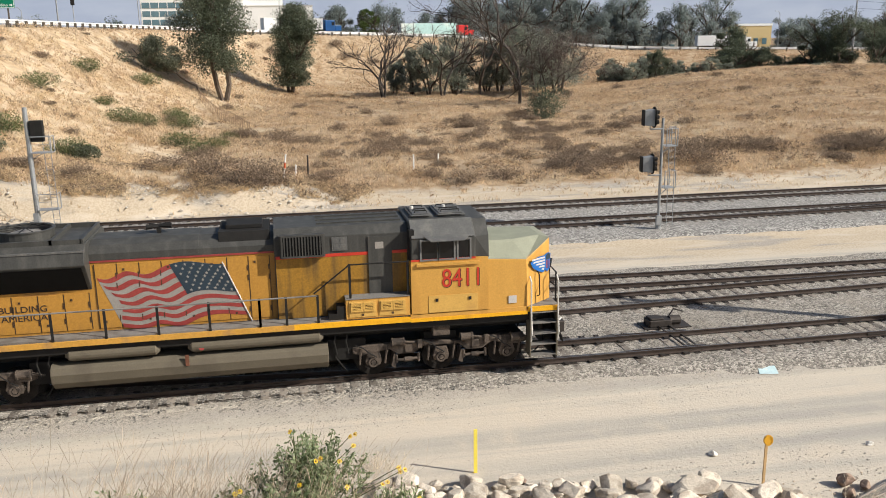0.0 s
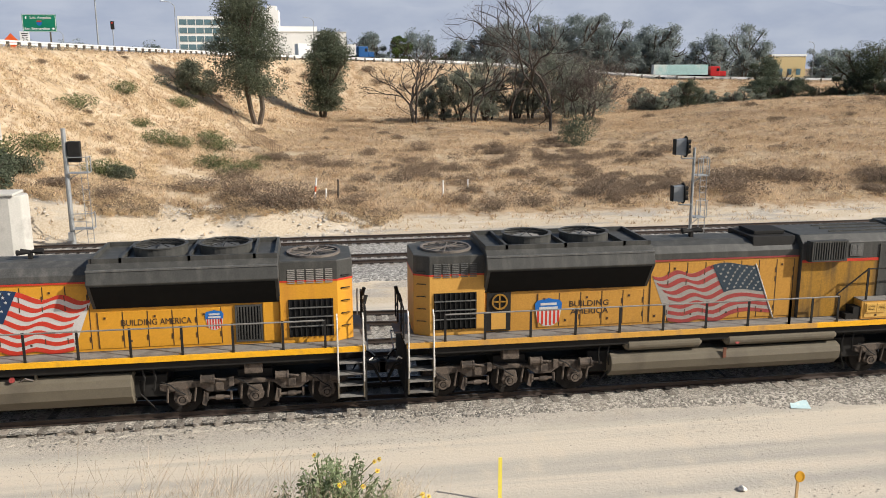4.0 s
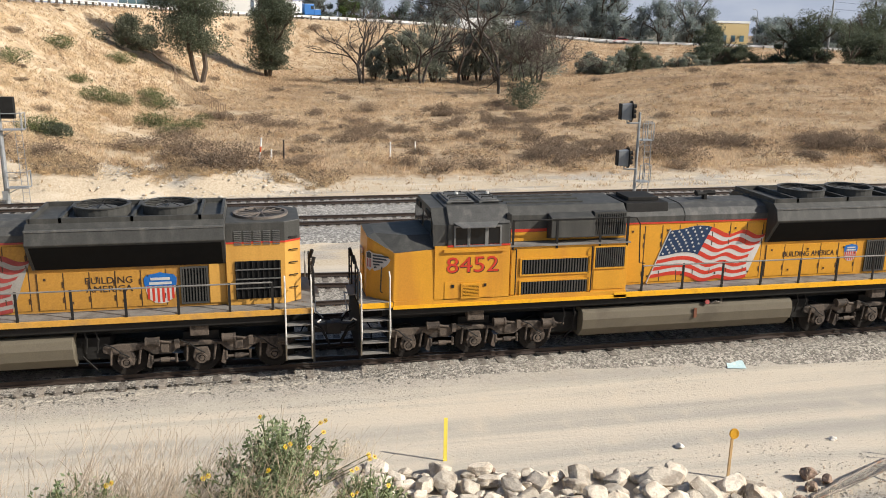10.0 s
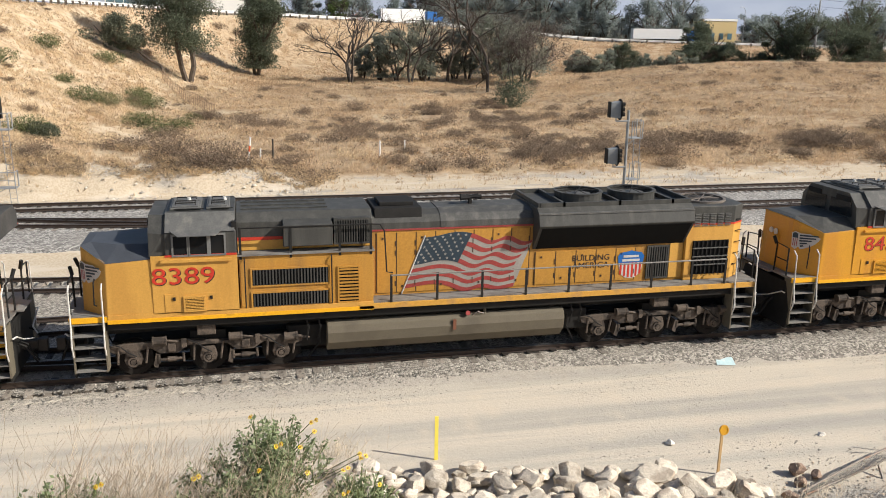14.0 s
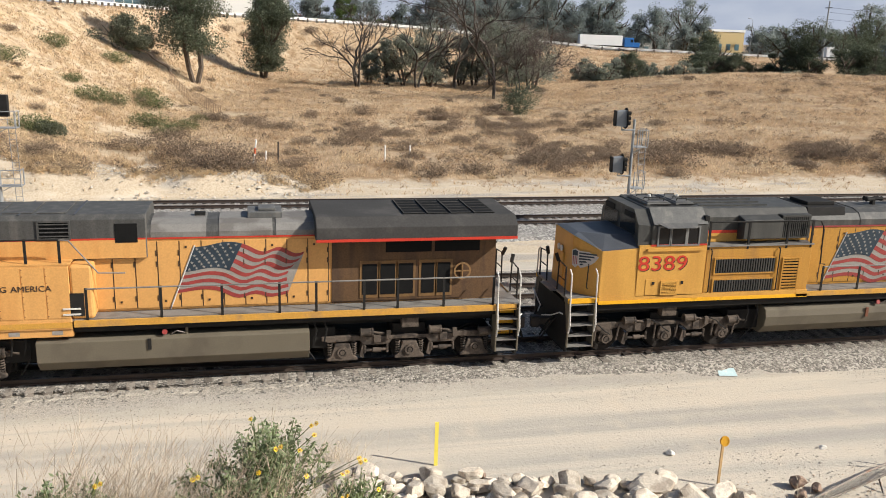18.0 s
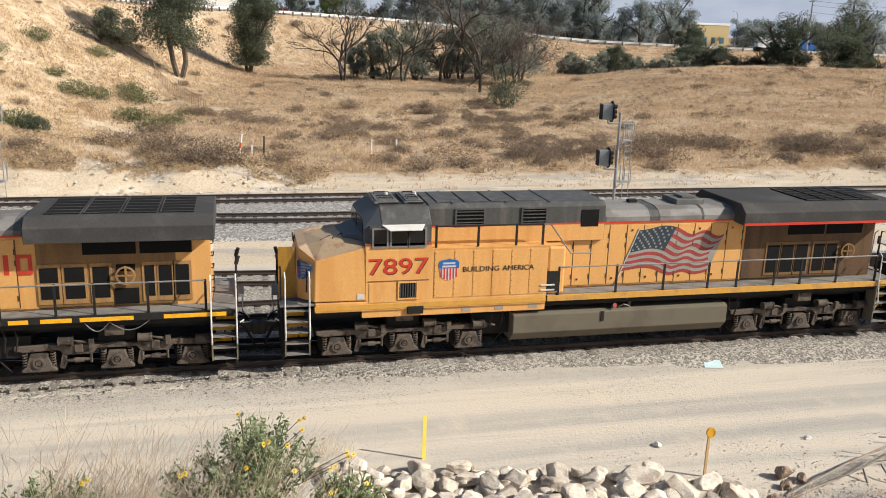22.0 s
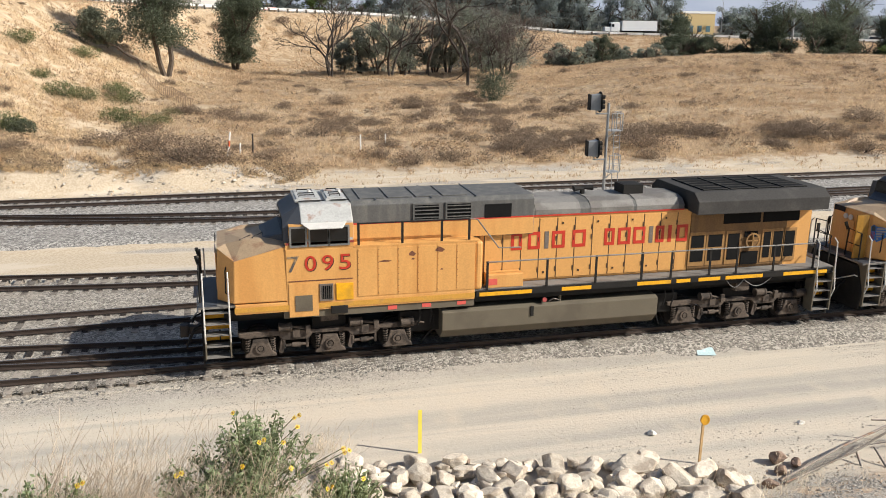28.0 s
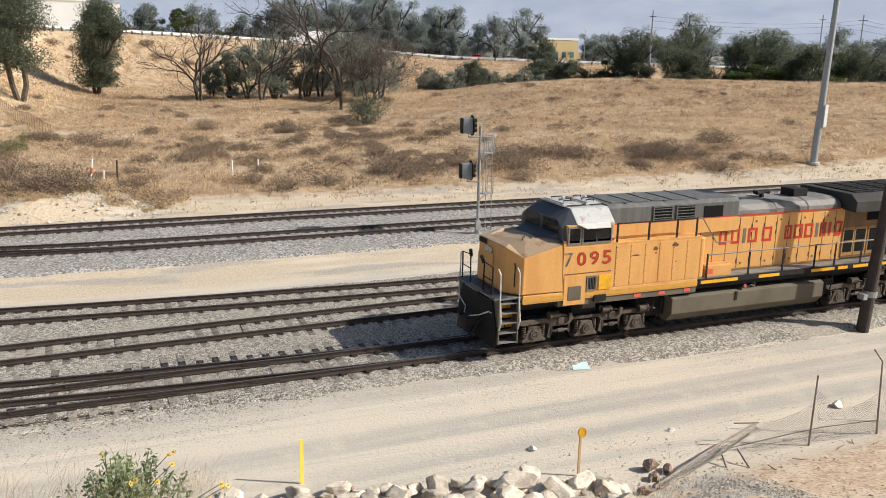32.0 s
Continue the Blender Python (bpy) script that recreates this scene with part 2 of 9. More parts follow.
def axis_steps(*spans):
    out = []
    for a, b, n in spans:
        out += list(np.linspace(a, b, n, endpoint=False))
    return np.array(out + [spans[-1][1]])


def ground_mat():
    m = bpy.data.materials.new("dry_ground")
    m.use_nodes = True
    n, l = m.node_tree.nodes, m.node_tree.links
    b = n["Principled BSDF"]
    b.inputs["Roughness"].default_value = 0.95
    b.inputs["Specular IOR Level"].default_value = 0.1
    tc = n.new("ShaderNodeTexCoord")
    xyz = n.new("ShaderNodeSeparateXYZ")
    l.new(tc.outputs["Object"], xyz.inputs[0])

    def noise_at(scale, detail=6, stretch=None):
        t = n.new("ShaderNodeTexNoise")
        t.inputs["Scale"].default_value, t.inputs["Detail"].default_value = scale, detail
        if stretch:
            mp = n.new("ShaderNodeMapping")
            mp.inputs["Scale"].default_value = stretch
            l.new(tc.outputs["Object"], mp.inputs[0])
            l.new(mp.outputs[0], t.inputs[0])
        else:
            l.new(tc.outputs["Object"], t.inputs[0])
        return t.outputs[0]

    def mixed(a, c, factor):
        x = n.new("ShaderNodeMix")
        x.data_type = "RGBA"
        for key, v in (("A", a), ("B", c)):
            if isinstance(v, tuple):
                x.inputs[key].default_value = (*v, 1)
            else:
                l.new(v, x.inputs[key])
        l.new(factor, x.inputs["Factor"])
        return x.outputs["Result"]

    def band(v, a, c, lo=0.0, hi=1.0):
        r = n.new("ShaderNodeMapRange")
        r.interpolation_type = "SMOOTHSTEP"
        for key, w in (("From Min", a), ("From Max", c), ("To Min", lo), ("To Max", hi)):
            r.inputs[key].default_value = w
        l.new(v, r.inputs[0])
        return r.outputs[0]

    def math_(op, a, c):
        x = n.new("ShaderNodeMath")
        x.operation = op
        for i, v in enumerate((a, c)):
            if isinstance(v, float):
                x.inputs[i].default_value = v
            else:
                l.new(v, x.inputs[i])
        return x.outputs[0]

    fine, mid, big = noise_at(9.0, 8), noise_at(1.1, 6), noise_at(0.16, 5)
    ruts = noise_at(1.0, 4, (0.025, 0.75, 1.0))
    specks = noise_at(26.0, 3)
    # road dirt: pale sand with greyer wheel tracks along x
    road = mixed((0.525, 0.465, 0.38), (0.36, 0.335, 0.295), band(ruts, 0.44, 0.66))
    road = mixed(road, (0.40, 0.37, 0.32), band(noise_at(1.0, 5, (0.09, 2.2, 1.0)), 0.5, 0.68, 0.0, 0.7))
    road = mixed(road, (0.56, 0.48, 0.375), band(mid, 0.5, 0.8, 0.0, 0.6))
    road = mixed(road, (0.24, 0.21, 0.175), band(specks, 0.6, 0.7, 0.0, 0.45))
    road = mixed(road, (0.66, 0.60, 0.51), band(noise_at(38.0, 2), 0.62, 0.7, 0.0, 0.5))
    # field: straw over bare pale earth, browner and rusty patches
    straw = mixed((0.43, 0.325, 0.215), (0.30, 0.215, 0.135), band(mid, 0.42, 0.62))
    straw = mixed(straw, (0.48, 0.385, 0.265), band(big, 0.52, 0.68))
    straw = mixed(straw, (0.255, 0.165, 0.09), band(noise_at(0.33, 7), 0.52, 0.66, 0.0, 0.8))
    straw = mixed(straw, (0.19, 0.135, 0.08), band(fine, 0.54, 0.68, 0.0, 0.6))
    straw = mixed(straw, (0.17, 0.125, 0.085), band(noise_at(2.6, 5), 0.58, 0.68, 0.0, 0.6))
    # redder dry weeds over the right of the field
    straw = mixed(straw, (0.235, 0.145, 0.08), math_("MULTIPLY", band(xyz.outputs[0], 22.0, 75.0), band(noise_at(0.7, 8, (0.4, 1.3, 1.0)), 0.4, 0.62, 0.1, 0.75)))
    # pale bare soil of the slope
    straw = mixed(straw, mixed((0.56, 0.455, 0.325), (0.50, 0.375, 0.235), band(noise_at(0.5, 6), 0.4, 0.6)), math_("MULTIPLY", band(xyz.outputs[0], -1.0, -9.0), band(noise_at(0.8, 7), 0.38, 0.6, 0.1, 0.85)))
    wob = math_("ADD", xyz.outputs[1], math_("MULTIPLY", mid, 3.2))
    col = mixed(road, straw, band(wob, 57.0, 59.5))
    # the sandy shelf and cut bank behind the tracks
    sand = mixed((0.51, 0.43, 0.325), (0.43, 0.35, 0.255), band(fine, 0.40, 0.62))
    sand = mixed(sand, (0.55, 0.48, 0.385), band(noise_at(0.5, 7, (0.5, 1.6, 1.0)), 0.5, 0.66, 0.0, 0.8))
    sand = mixed(sand, mixed((0.21, 0.195, 0.175), (0.43, 0.40, 0.36), band(specks, 0.42, 0.58)), band(noise_at(0.42, 7, (0.35, 1.5, 1.0)), 0.53, 0.62, 0.0, 0.75))
    sand = mixed(sand, (0.25, 0.2, 0.14), band(specks, 0.62, 0.75, 0.0, 0.6))
    sandy = math_("MULTIPLY", band(math_("ADD", xyz.outputs[1], math_("MULTIPLY", fine, 1.5)), 36.4, 38.2), band(wob, 57.5, 59.5, 1.0, 0.0))
    col = mixed(col, sand, sandy)
    # reddish loose earth of the near bank
    bank = mixed((0.53, 0.40, 0.28), (0.60, 0.49, 0.365), band(mid, 0.42, 0.6))
    bank = mixed(bank, (0.25, 0.185, 0.135), band(noise_at(3.2, 6), 0.56, 0.68, 0.0, 0.5))
    bank = mixed(bank, (0.34, 0.225, 0.15), band(fine, 0.5, 0.64, 0.0, 0.75))
    bank = mixed(bank, (0.66, 0.55, 0.42), band(noise_at(5.0, 6), 0.56, 0.66, 0.0, 0.7))
    stony = math_("MULTIPLY", band(xyz.outputs[0], 10.6, 11.6), band(math_("ADD", xyz.outputs[0], mid), 14.2, 15.4, 1.0, 0.0))
    bank = mixed(bank, mixed((0.22, 0.2, 0.175), (0.5, 0.46, 0.4), band(specks, 0.42, 0.58)), math_("MULTIPLY", stony, band(noise_at(1.6, 5), 0.36, 0.5)))
    col = mixed(bank, col, band(math_("ADD", xyz.outputs[1], mid), 14.9, 16.2))
    # grey gravel spilling from the ballast on to the road
    spill = math_("ADD", xyz.outputs[1], math_("ADD", math_("MULTIPLY", mid, 1.6), math_("MULTIPLY", fine, 1.2)))
    spill = math_("MULTIPLY", band(spill, 23.7, 25.0, 0.0, 0.7), band(xyz.outputs[1], 24.5, 25.0, 1.0, 0.0))
    col = mixed(col, mixed((0.20, 0.18, 0.155), (0.42, 0.38, 0.325), band(specks, 0.42, 0.58)), spill)
    l.new(col, b.inputs["Base Color"])
    bp = n.new("ShaderNodeBump")
    bp.inputs["Strength"].default_value, bp.inputs["Distance"].default_value = 0.32, 0.05
    l.new(math_("ADD", fine, math_("MULTIPLY", specks, 0.5)), bp.inputs["Height"])
    l.new(bp.outputs[0], b.inputs["Normal"])
    return m


GX = axis_steps((-2600, -300, 12), (-300, -60, 20), (-60, 100, 160), (100, 300, 50), (300, 2600, 12))
GY = axis_steps((-600, -20, 10), (-20, 10, 15), (10, 70, 150), (70, 260, 160), (260, 600, 30), (600, 4200, 14))
gx, gy = np.meshgrid(GX, GY)
gz = height(gx, gy)
idx = np.arange(gx.size).reshape(gx.shape)
quads = np.stack([idx[:-1, :-1], idx[:-1, 1:], idx[1:, 1:], idx[1:, :-1]], -1).reshape(-1, 4)
ground = new("ground", cloud_mesh("ground", np.stack([gx, gy, gz], -1).reshape(-1, 3), quads, ground_mat()))
ground.data.shade_smooth()
tagged(ground, "dusty pale dirt service road and dry straw-coloured field", "ground", kind="structure")


# ---- ballast and tracks ----
ballast_near = gravel_mat("ballast_near", ((0.11, 0.1, 0.087), (0.255, 0.232, 0.2), (0.48, 0.44, 0.38)), 0.06, (0.33, 0.292, 0.24))
ballast_far = gravel_mat("ballast_far", ((0.12, 0.112, 0.105), (0.25, 0.238, 0.22), (0.50, 0.475, 0.435)), 0.085, (0.27, 0.25, 0.225))
rail_steel = mat("rusty_rail_steel", (0.06, 0.043, 0.034), 0.55, 0.35, 0.25, 1.5, 60, 0.1, (0.06, 0.045, 0.038), 0.5)
rail_head = mat("polished_rail_head", (0.23, 0.22, 0.215), 0.45, 0.75, 0.2, 2.0, 50)
tie_wood = mat("weathered_tie_wood", (0.235, 0.205, 0.172), 0.9, 0, 0.3, 5, 60, 0.4, (0.09, 0.075, 0.065), 0.55, per_object=0.4)
dark_iron = mat("dark_track_iron", (0.05, 0.042, 0.037), 0.6, 0.4, 0.3, 4, 50, 0.1)


def bed(name, y0, y1, z, material, label):
    """A raised bed of crushed stone with sloping, ragged shoulders."""
    xs = axis_steps((-160, -20, 60), (-20, 45, 130), (45, 200, 70))
    rows = [(y0, z - 0.28), (y0 + 0.55, z - 0.02), *[(y0 + 0.9 + (y1 - y0 - 1.8) * k / 18, z) for k in range(19)], (y1 - 0.55, z - 0.02), (y1, z - 0.28)]
    vs = []
    for i, x in enumerate(xs):
        for j, (y, zz) in enumerate(rows):
            edge = 0.22 if j < 2 or j > len(rows) - 3 else 0.0
            near_edge = (0.6 * float(sstep(7.0, -5.0, x)) - 0.5 * float(sstep(9.0, 20.0, x))) if j < 2 and y0 < 30 else 0.0
            vs.append((x, y + near_edge + edge * noise.noise((x * 0.6, y, 3)) + edge * 0.7 * noise.noise((x * 2.1, y, 9)), zz + 0.025 * noise.noise((x * 1.3, y * 1.3, 1))))
    n = len(rows)
    fs = [(i * n + j, (i + 1) * n + j, (i + 1) * n + j + 1, i * n + j + 1) for i in range(len(xs) - 1) for j in range(n - 1)]
    ob = new(name, cloud_mesh(name, vs, fs, material))
    ob.data.shade_smooth()
    return tagged(ob, label, "ballast", kind="structure")


bed("ballast_bed", 23.0, 35.3, -0.2, ballast_near, "grey-brown crushed stone ballast under the near tracks")
bed("ballast_bed", 40.1, 51.8, -0.2, ballast_far, "pale grey crushed stone ballast under the far tracks")

RAIL = ((-0.07, -0.16), (0.07, -0.16), (0.065, -0.135), (0.012, -0.115), (0.012, -0.045), (0.036, -0.035), (0.036, -0.004), (-0.036, -0.004), (-0.036, -0.035), (-0.012, -0.045), (-0.012, -0.115), (-0.065, -0.135))


def rail(fun, x0, x1, parent, step=2.0, head=True, off=0.0):
    """One rail along y = fun(x) + off, with the worn top of its head."""
    xs = np.arange(x0, x1 + 0.01, step)
    n = len(RAIL)
    body = Solid()
    vs = [(x, fun(x) + off + a, b) for x in xs for a, b in RAIL]
    fs = [(i * n + j, (i + 1) * n + j, (i + 1) * n + (j + 1) % n, i * n + (j + 1) % n) for i in range(len(xs) - 1) for j in range(n)]
    body.add(vs, fs)
    ob = part("rail", body, rail_steel, parent)
    if head:
        top = Solid()
        for a, b in zip(xs, xs[1:]):
            top.add([(a, fun(a) + off - 0.022, 0), (b, fun(b) + off - 0.022, 0), (b, fun(b) + off + 0.022, 0), (a, fun(a) + off + 0.022, 0)], [(0, 1, 2, 3)])
        part("rail_top", top, rail_head, ob, "worn brighter running surface")
    return ob


TIE = Solid().box(-0.115, 0.115, -1.3, 1.3, -0.34, -0.165).mesh("tie", tie_wood)
PLATES = Solid()
for yy in (-0.755, 0.755):
    PLATES.box(-0.1, 0.1, yy - 0.19, yy + 0.19, -0.166, -0.145)
    for sx, sy in ((-0.06, -0.11), (0.06, 0.11), (-0.06, 0.11), (0.06, -0.11)):
        PLATES.box(sx - 0.018, sx + 0.018, yy + sy - 0.018, yy + sy + 0.018, -0.145, -0.115)
PLATE_MESH = PLATES.mesh("tie_plate", dark_iron)


def track(name, fun, x0, x1, near, label, spacing=0.54, longer=None):
    """Two rails at the gauge on sleepers; near: the stretch of x whose sleepers are single pieces."""
    tr = tagged(new(name), label, "railway track", "tracks", "structure")
    for off in (-0.755, 0.755):
        rail(fun, x0, x1, tr, off=off)
    rest = Solid()
    rnd = random.Random(name)
    low = 0.022
    x = x0 + 0.3
    while x < x1:
        dy, rot, dz = rnd.uniform(-0.09, 0.09), rnd.uniform(-1.5, 1.5), rnd.uniform(-0.02, 0.006) - low
        extra = longer(x) if longer else 0.0
        if near[0] < x < near[1]:
            ob = new("tie", TIE)
            ob.parent = tr
            ob.matrix_local = pose(x, fun(x) + dy + extra / 2, dz, 0, 0, rot) @ Matrix.Diagonal((1, 1 + extra / 2.6, 1, 1))
            pl = new("tie_plates", PLATE_MESH)
            pl.parent = ob
        else:
            rest.box(x - 0.115, x + 0.115, fun(x) - 1.3 + dy, fun(x) + 1.3 + dy, -0.34, -0.165 + dz)
        x += spacing * rnd.uniform(0.96, 1.04)
    if rest.v:
        tagged(part("far_ties", rest, tie_wood, tr), kind="stuff")
    return tr


T1Y = 25.19
t1 = lambda x: T1Y
t2 = lambda x: 29.58 + 0.031 * x
t3 = lambda x: t2(x) + 4.03 * math.exp(-x / 34.4)
t4 = lambda x: 44.5 + 0.9 * max(0.0, (2.0 - x) / 10.0) ** 1.6
t5 = lambda x: 49.75
fork = lambda x: T1Y + (0.0026 * max(0.0, 15.0 - x) ** 2 if x > -4 else 0.0026 * 361 + 0.0988 * (-4 - x))
track("track_1", t1, -90, 110, (-9, 38), "main track with dark oily sleepers and rusty rails", longer=lambda x: 0.0 if x > 15.5 or x < -20 else min(1.2, 0.08 * (15.5 - x) + 0.25))
track("track_2", t2, -90, 90, (-9, 32), "siding with weathered sleepers and rusty rails")
track("track_3", t3, -30, 60, (-9, 32), "converging siding with weathered sleepers and rusty rails")
track("track_4", t4, -60, 110, (-12, 40), "far track with weathered sleepers and brown rails")
track("track_5", t5, -90, 140, (-16, 40), "farthest track with brown rails beside the sandy shelf")

# turnout in the main track: point rails, closure rails, rods and the switch machine
turnout = tagged(new("turnout_1"), "railway turnout with greasy point rails and long sleepers", "railway turnout", kind="structure")
for off in (-0.755, 0.755):
    rail(lambda x: fork(x) + (0.12 if x > 11 else 0.0), -24, 13.6, turnout, 0.8, True, off)
for x in (13.4, 13.0):
    part("switch_rod", Solid().box(x - 0.03, x + 0.03, T1Y - 0.8, T1Y + 1.75, -0.13, -0.09), dark_iron, turnout)
for k in range(9):
    x = 6.2 + k * 0.82
    part("slide_plate", Solid().box(x - 0.09, x + 0.09, T1Y + 0.5, T1Y + 1.02, -0.15, -0.125).box(x - 0.09, x + 0.09, T1Y - 1.0, T1Y - 0.5, -0.15, -0.125), dark_iron, turnout)
for x in (1.6, -2.0, 4.6, 20.0, -0.6):
    bar = Solid()
    for off in (-0.8, 0.71):
        bar.box(x - 0.45, x + 0.45, T1Y + off - 0.01, T1Y + off + 0.03, -0.11, -0.05)
    part("joint_bar", bar, dark_iron, turnout)

machine = thing("switch_machine", "black cast-iron switch machine beside the turnout", "switch machine", at=(13.4, T1Y + 1.95, -0.2))
part("housing", Solid().box(-0.75, 0.1, -0.28, 0.28, 0.05, 0.3).box(-0.7, -0.2, -0.24, 0.24, 0.3, 0.37), dark_iron, machine, bevel=0.03)
part("motor_case", Solid().rod((0.1, 0, 0.2), (0.5, 0, 0.2), 0.17, 12), dark_iron, machine)
part("hand_lever", Solid().tube([(0.2, 0.2, 0.3), (0.35, 0.2, 0.55), (0.75, 0.2, 0.42)], 0.03), dark_iron, machine)
part("base_plate", Solid().box(-0.95, 0.8, -0.4, 0.4, 0.0, 0.05), dark_iron, machine)

# a second set of points where the far track splits
turnout2 = tagged(new("turnout_2"), "turnout rails at the far track", "railway turnout", kind="structure")
rail(lambda x: t4(x) + 0.10 + 0.004 * max(0.0, 6.0 - x) ** 2, -14, 6, turnout2, 1.0, True, -0.755)
rail(lambda x: t4(x) + 0.0028 * max(0.0, x - 24) ** 2, 24, 60, turnout2, 2.0, True, -0.6)


# ---- locomotives ----
yellow = mat("bright_yellow_paint", (0.555, 0.262, 0.022), 0.42, 0, 0.13, 0.8, 22, 0.02, (0.46, 0.205, 0.024), 0.57, streak=True)
yellow_old = mat("faded_yellow_paint", (0.60, 0.315, 0.10), 0.5, 0, 0.14, 0.8, 22, 0.03, (0.50, 0.245, 0.072), 0.58, streak=True)
yellow_dusty = mat("dusty_yellow_paint", (0.53, 0.285, 0.062), 0.5, 0, 0.14, 0.8, 22, 0.03, (0.44, 0.23, 0.05), 0.57, streak=True, spec=0.3)
yellow_dirty = mat("dirty_yellow_paint", (0.42, 0.212, 0.04), 0.55, 0, 0.2, 0.8, 22, 0.03, (0.29, 0.15, 0.04), 0.55, streak=True, spec=0.25)
grey_mid = mat("worn_grey_paint", (0.064, 0.063, 0.06), 0.6, 0, 0.3, 1.6, 26, 0.02, (0.085, 0.081, 0.074), 0.58, streak=True, spec=0.25)
# brown-yellow for grime, and for shade painted into the open nose door
yellow_grime_shade = mat("oily_grimy_shaded_yellow", (0.30, 0.155, 0.022), 0.5, 0, 0.3, 1.2, 22, 0.03, (0.13, 0.075, 0.022), 0.54, streak=True, spec=0.3)
pale_yellow = mat("pale_repainted_yellow", (0.56, 0.335, 0.085), 0.5, 0, 0.12, 1.5, 22, 0.02, (0.45, 0.26, 0.07), 0.6, spec=0.3)
wing_grey = mat("dull_dark_grey_paint", (0.052, 0.05, 0.048), 0.8, 0, 0.2, 0.9, 18, 0.02, (0.068, 0.064, 0.06), 0.57, spec=0.1)
sill_dull = mat("weathered_sill_yellow", (0.52, 0.275, 0.05), 0.6, 0, 0.2, 2.0, 25, 0.0, (0.36, 0.2, 0.06), 0.58, spec=0.3)
# soot, with some of the radiator wing's shade put into the same colour
sooty_shaded_yellow = mat("sooty_shaded_yellow_paint", (0.20, 0.112, 0.045), 0.6, 0, 0.25, 1.0, 22, 0.03, (0.14, 0.08, 0.036), 0.5, streak=True, spec=0.25)
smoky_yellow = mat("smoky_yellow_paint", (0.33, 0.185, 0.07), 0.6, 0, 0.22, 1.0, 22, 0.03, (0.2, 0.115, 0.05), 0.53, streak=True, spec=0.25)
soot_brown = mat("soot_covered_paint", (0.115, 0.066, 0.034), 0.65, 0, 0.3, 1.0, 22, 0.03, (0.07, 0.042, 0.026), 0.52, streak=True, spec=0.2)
sill_yellow = mat("sill_yellow_paint", (0.72, 0.36, 0.01), 0.5, 0, 0.15, 2.0, 25, 0.0, (0.5, 0.26, 0.02), 0.62)
grey_paint = mat("loco_grey_paint", (0.05, 0.049, 0.045), 0.55, 0, 0.25, 1.6, 26, 0.02, (0.062, 0.06, 0.054), 0.57, streak=True, spec=0.28)
grey_old = mat("chalky_grey_paint", (0.10, 0.099, 0.095), 0.6, 0, 0.25, 1.6, 26, 0.02, (0.125, 0.12, 0.11), 0.57, streak=True, spec=0.25)
roof_white = mat("weathered_white_paint", (0.40, 0.40, 0.385), 0.55, 0, 0.2, 2.6, 20, 0.02, (0.22, 0.13, 0.09), 0.62)
red_paint = mat("red_paint", (0.46, 0.035, 0.018), 0.45, 0, 0.15, 3, 30)
red_faded = mat("faded_red_paint", (0.26, 0.04, 0.035), 0.55, 0, 0.25, 3, 30)
white_decal = mat("dirty_white_decal", (0.47, 0.45, 0.43), 0.5, 0, 0.15, 2, 30)
white_dull = mat("faded_white_decal", (0.26, 0.24, 0.215), 0.6, 0, 0.2, 2, 30)
blue_decal = mat("blue_decal", (0.01, 0.03, 0.075), 0.45, 0, 0.2, 2, 30)
navy_decal = mat("navy_decal", (0.02, 0.035, 0.05), 0.5, 0, 0.25, 2, 30)
bright_blue = mat("bright_blue_decal", (0.012, 0.11, 0.36), 0.4, 0, 0.15, 2, 30)
black_part = mat("sooty_black_metal", (0.016, 0.015, 0.014), 0.75, 0, 0.3, 4, 40, spec=0.2)
truck_grime = mat("dusty_truck_metal", (0.105, 0.082, 0.065), 0.8, 0, 0.4, 3.5, 30, 0.1, (0.035, 0.028, 0.023), 0.53, spec=0.3)
tank_paint = mat("dusty_olive_tank_paint", (0.125, 0.107, 0.078), 0.75, 0, 0.16, 0.9, 30, 0.03, (0.092, 0.078, 0.058), 0.58, spec=0.25)
deck_steel = mat("worn_deck_steel", (0.20, 0.19, 0.175), 0.7, 0.1, 0.25, 1.2, 30, 0.05, (0.12, 0.11, 0.1), 0.55)
rail_white = mat("handrail_white_paint", (0.55, 0.53, 0.49), 0.5, 0, 0.12, 5, 40)
glass_dark = mat("dark_cab_glass", (0.010, 0.011, 0.012), 0.08, 0, 0.1, 2, 10, spec=0.35)
# near-black of dark screens, and of shade painted on to flat plates
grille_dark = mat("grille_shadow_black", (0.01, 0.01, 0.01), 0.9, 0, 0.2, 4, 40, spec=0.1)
dark_latch = mat("grimy_latch_metal", (0.06, 0.036, 0.02), 0.6, 0.2, 0.3, 4, 40)
window_grey = mat("window_frame_aluminium", (0.17, 0.17, 0.165), 0.5, 0.2, 0.2, 4, 30)
peeled = mat("peeled_paint_primer", (0.10, 0.09, 0.08), 0.7, 0, 0.3, 8, 40, 0.0, (0.30, 0.2, 0.1), 0.5)
steel_bare = mat("bare_brown_steel", (0.16, 0.135, 0.115), 0.6, 0.2, 0.3, 4, 40)
letter_dark = mat("black_lettering", (0.03, 0.022, 0.018), 0.5, 0, 0.15, 4, 30)
rust_patch = mat("rust_patch", (0.14, 0.055, 0.03), 0.85, 0, 0.3, 6, 40)
tan_paint = mat("loco_nose_tan", (0.33, 0.24, 0.15), 0.55, 0, 0.25, 2.5, 30, 0.03, (0.22, 0.13, 0.08), 0.6)
nose_dark = mat("antiglare_dark_grey", (0.05, 0.055, 0.065), 0.55, 0, 0.2, 2, 30)
pale_nose = mat("antiglare_pale_green_grey", (0.25, 0.255, 0.185), 0.55, 0, 0.2, 2, 30)
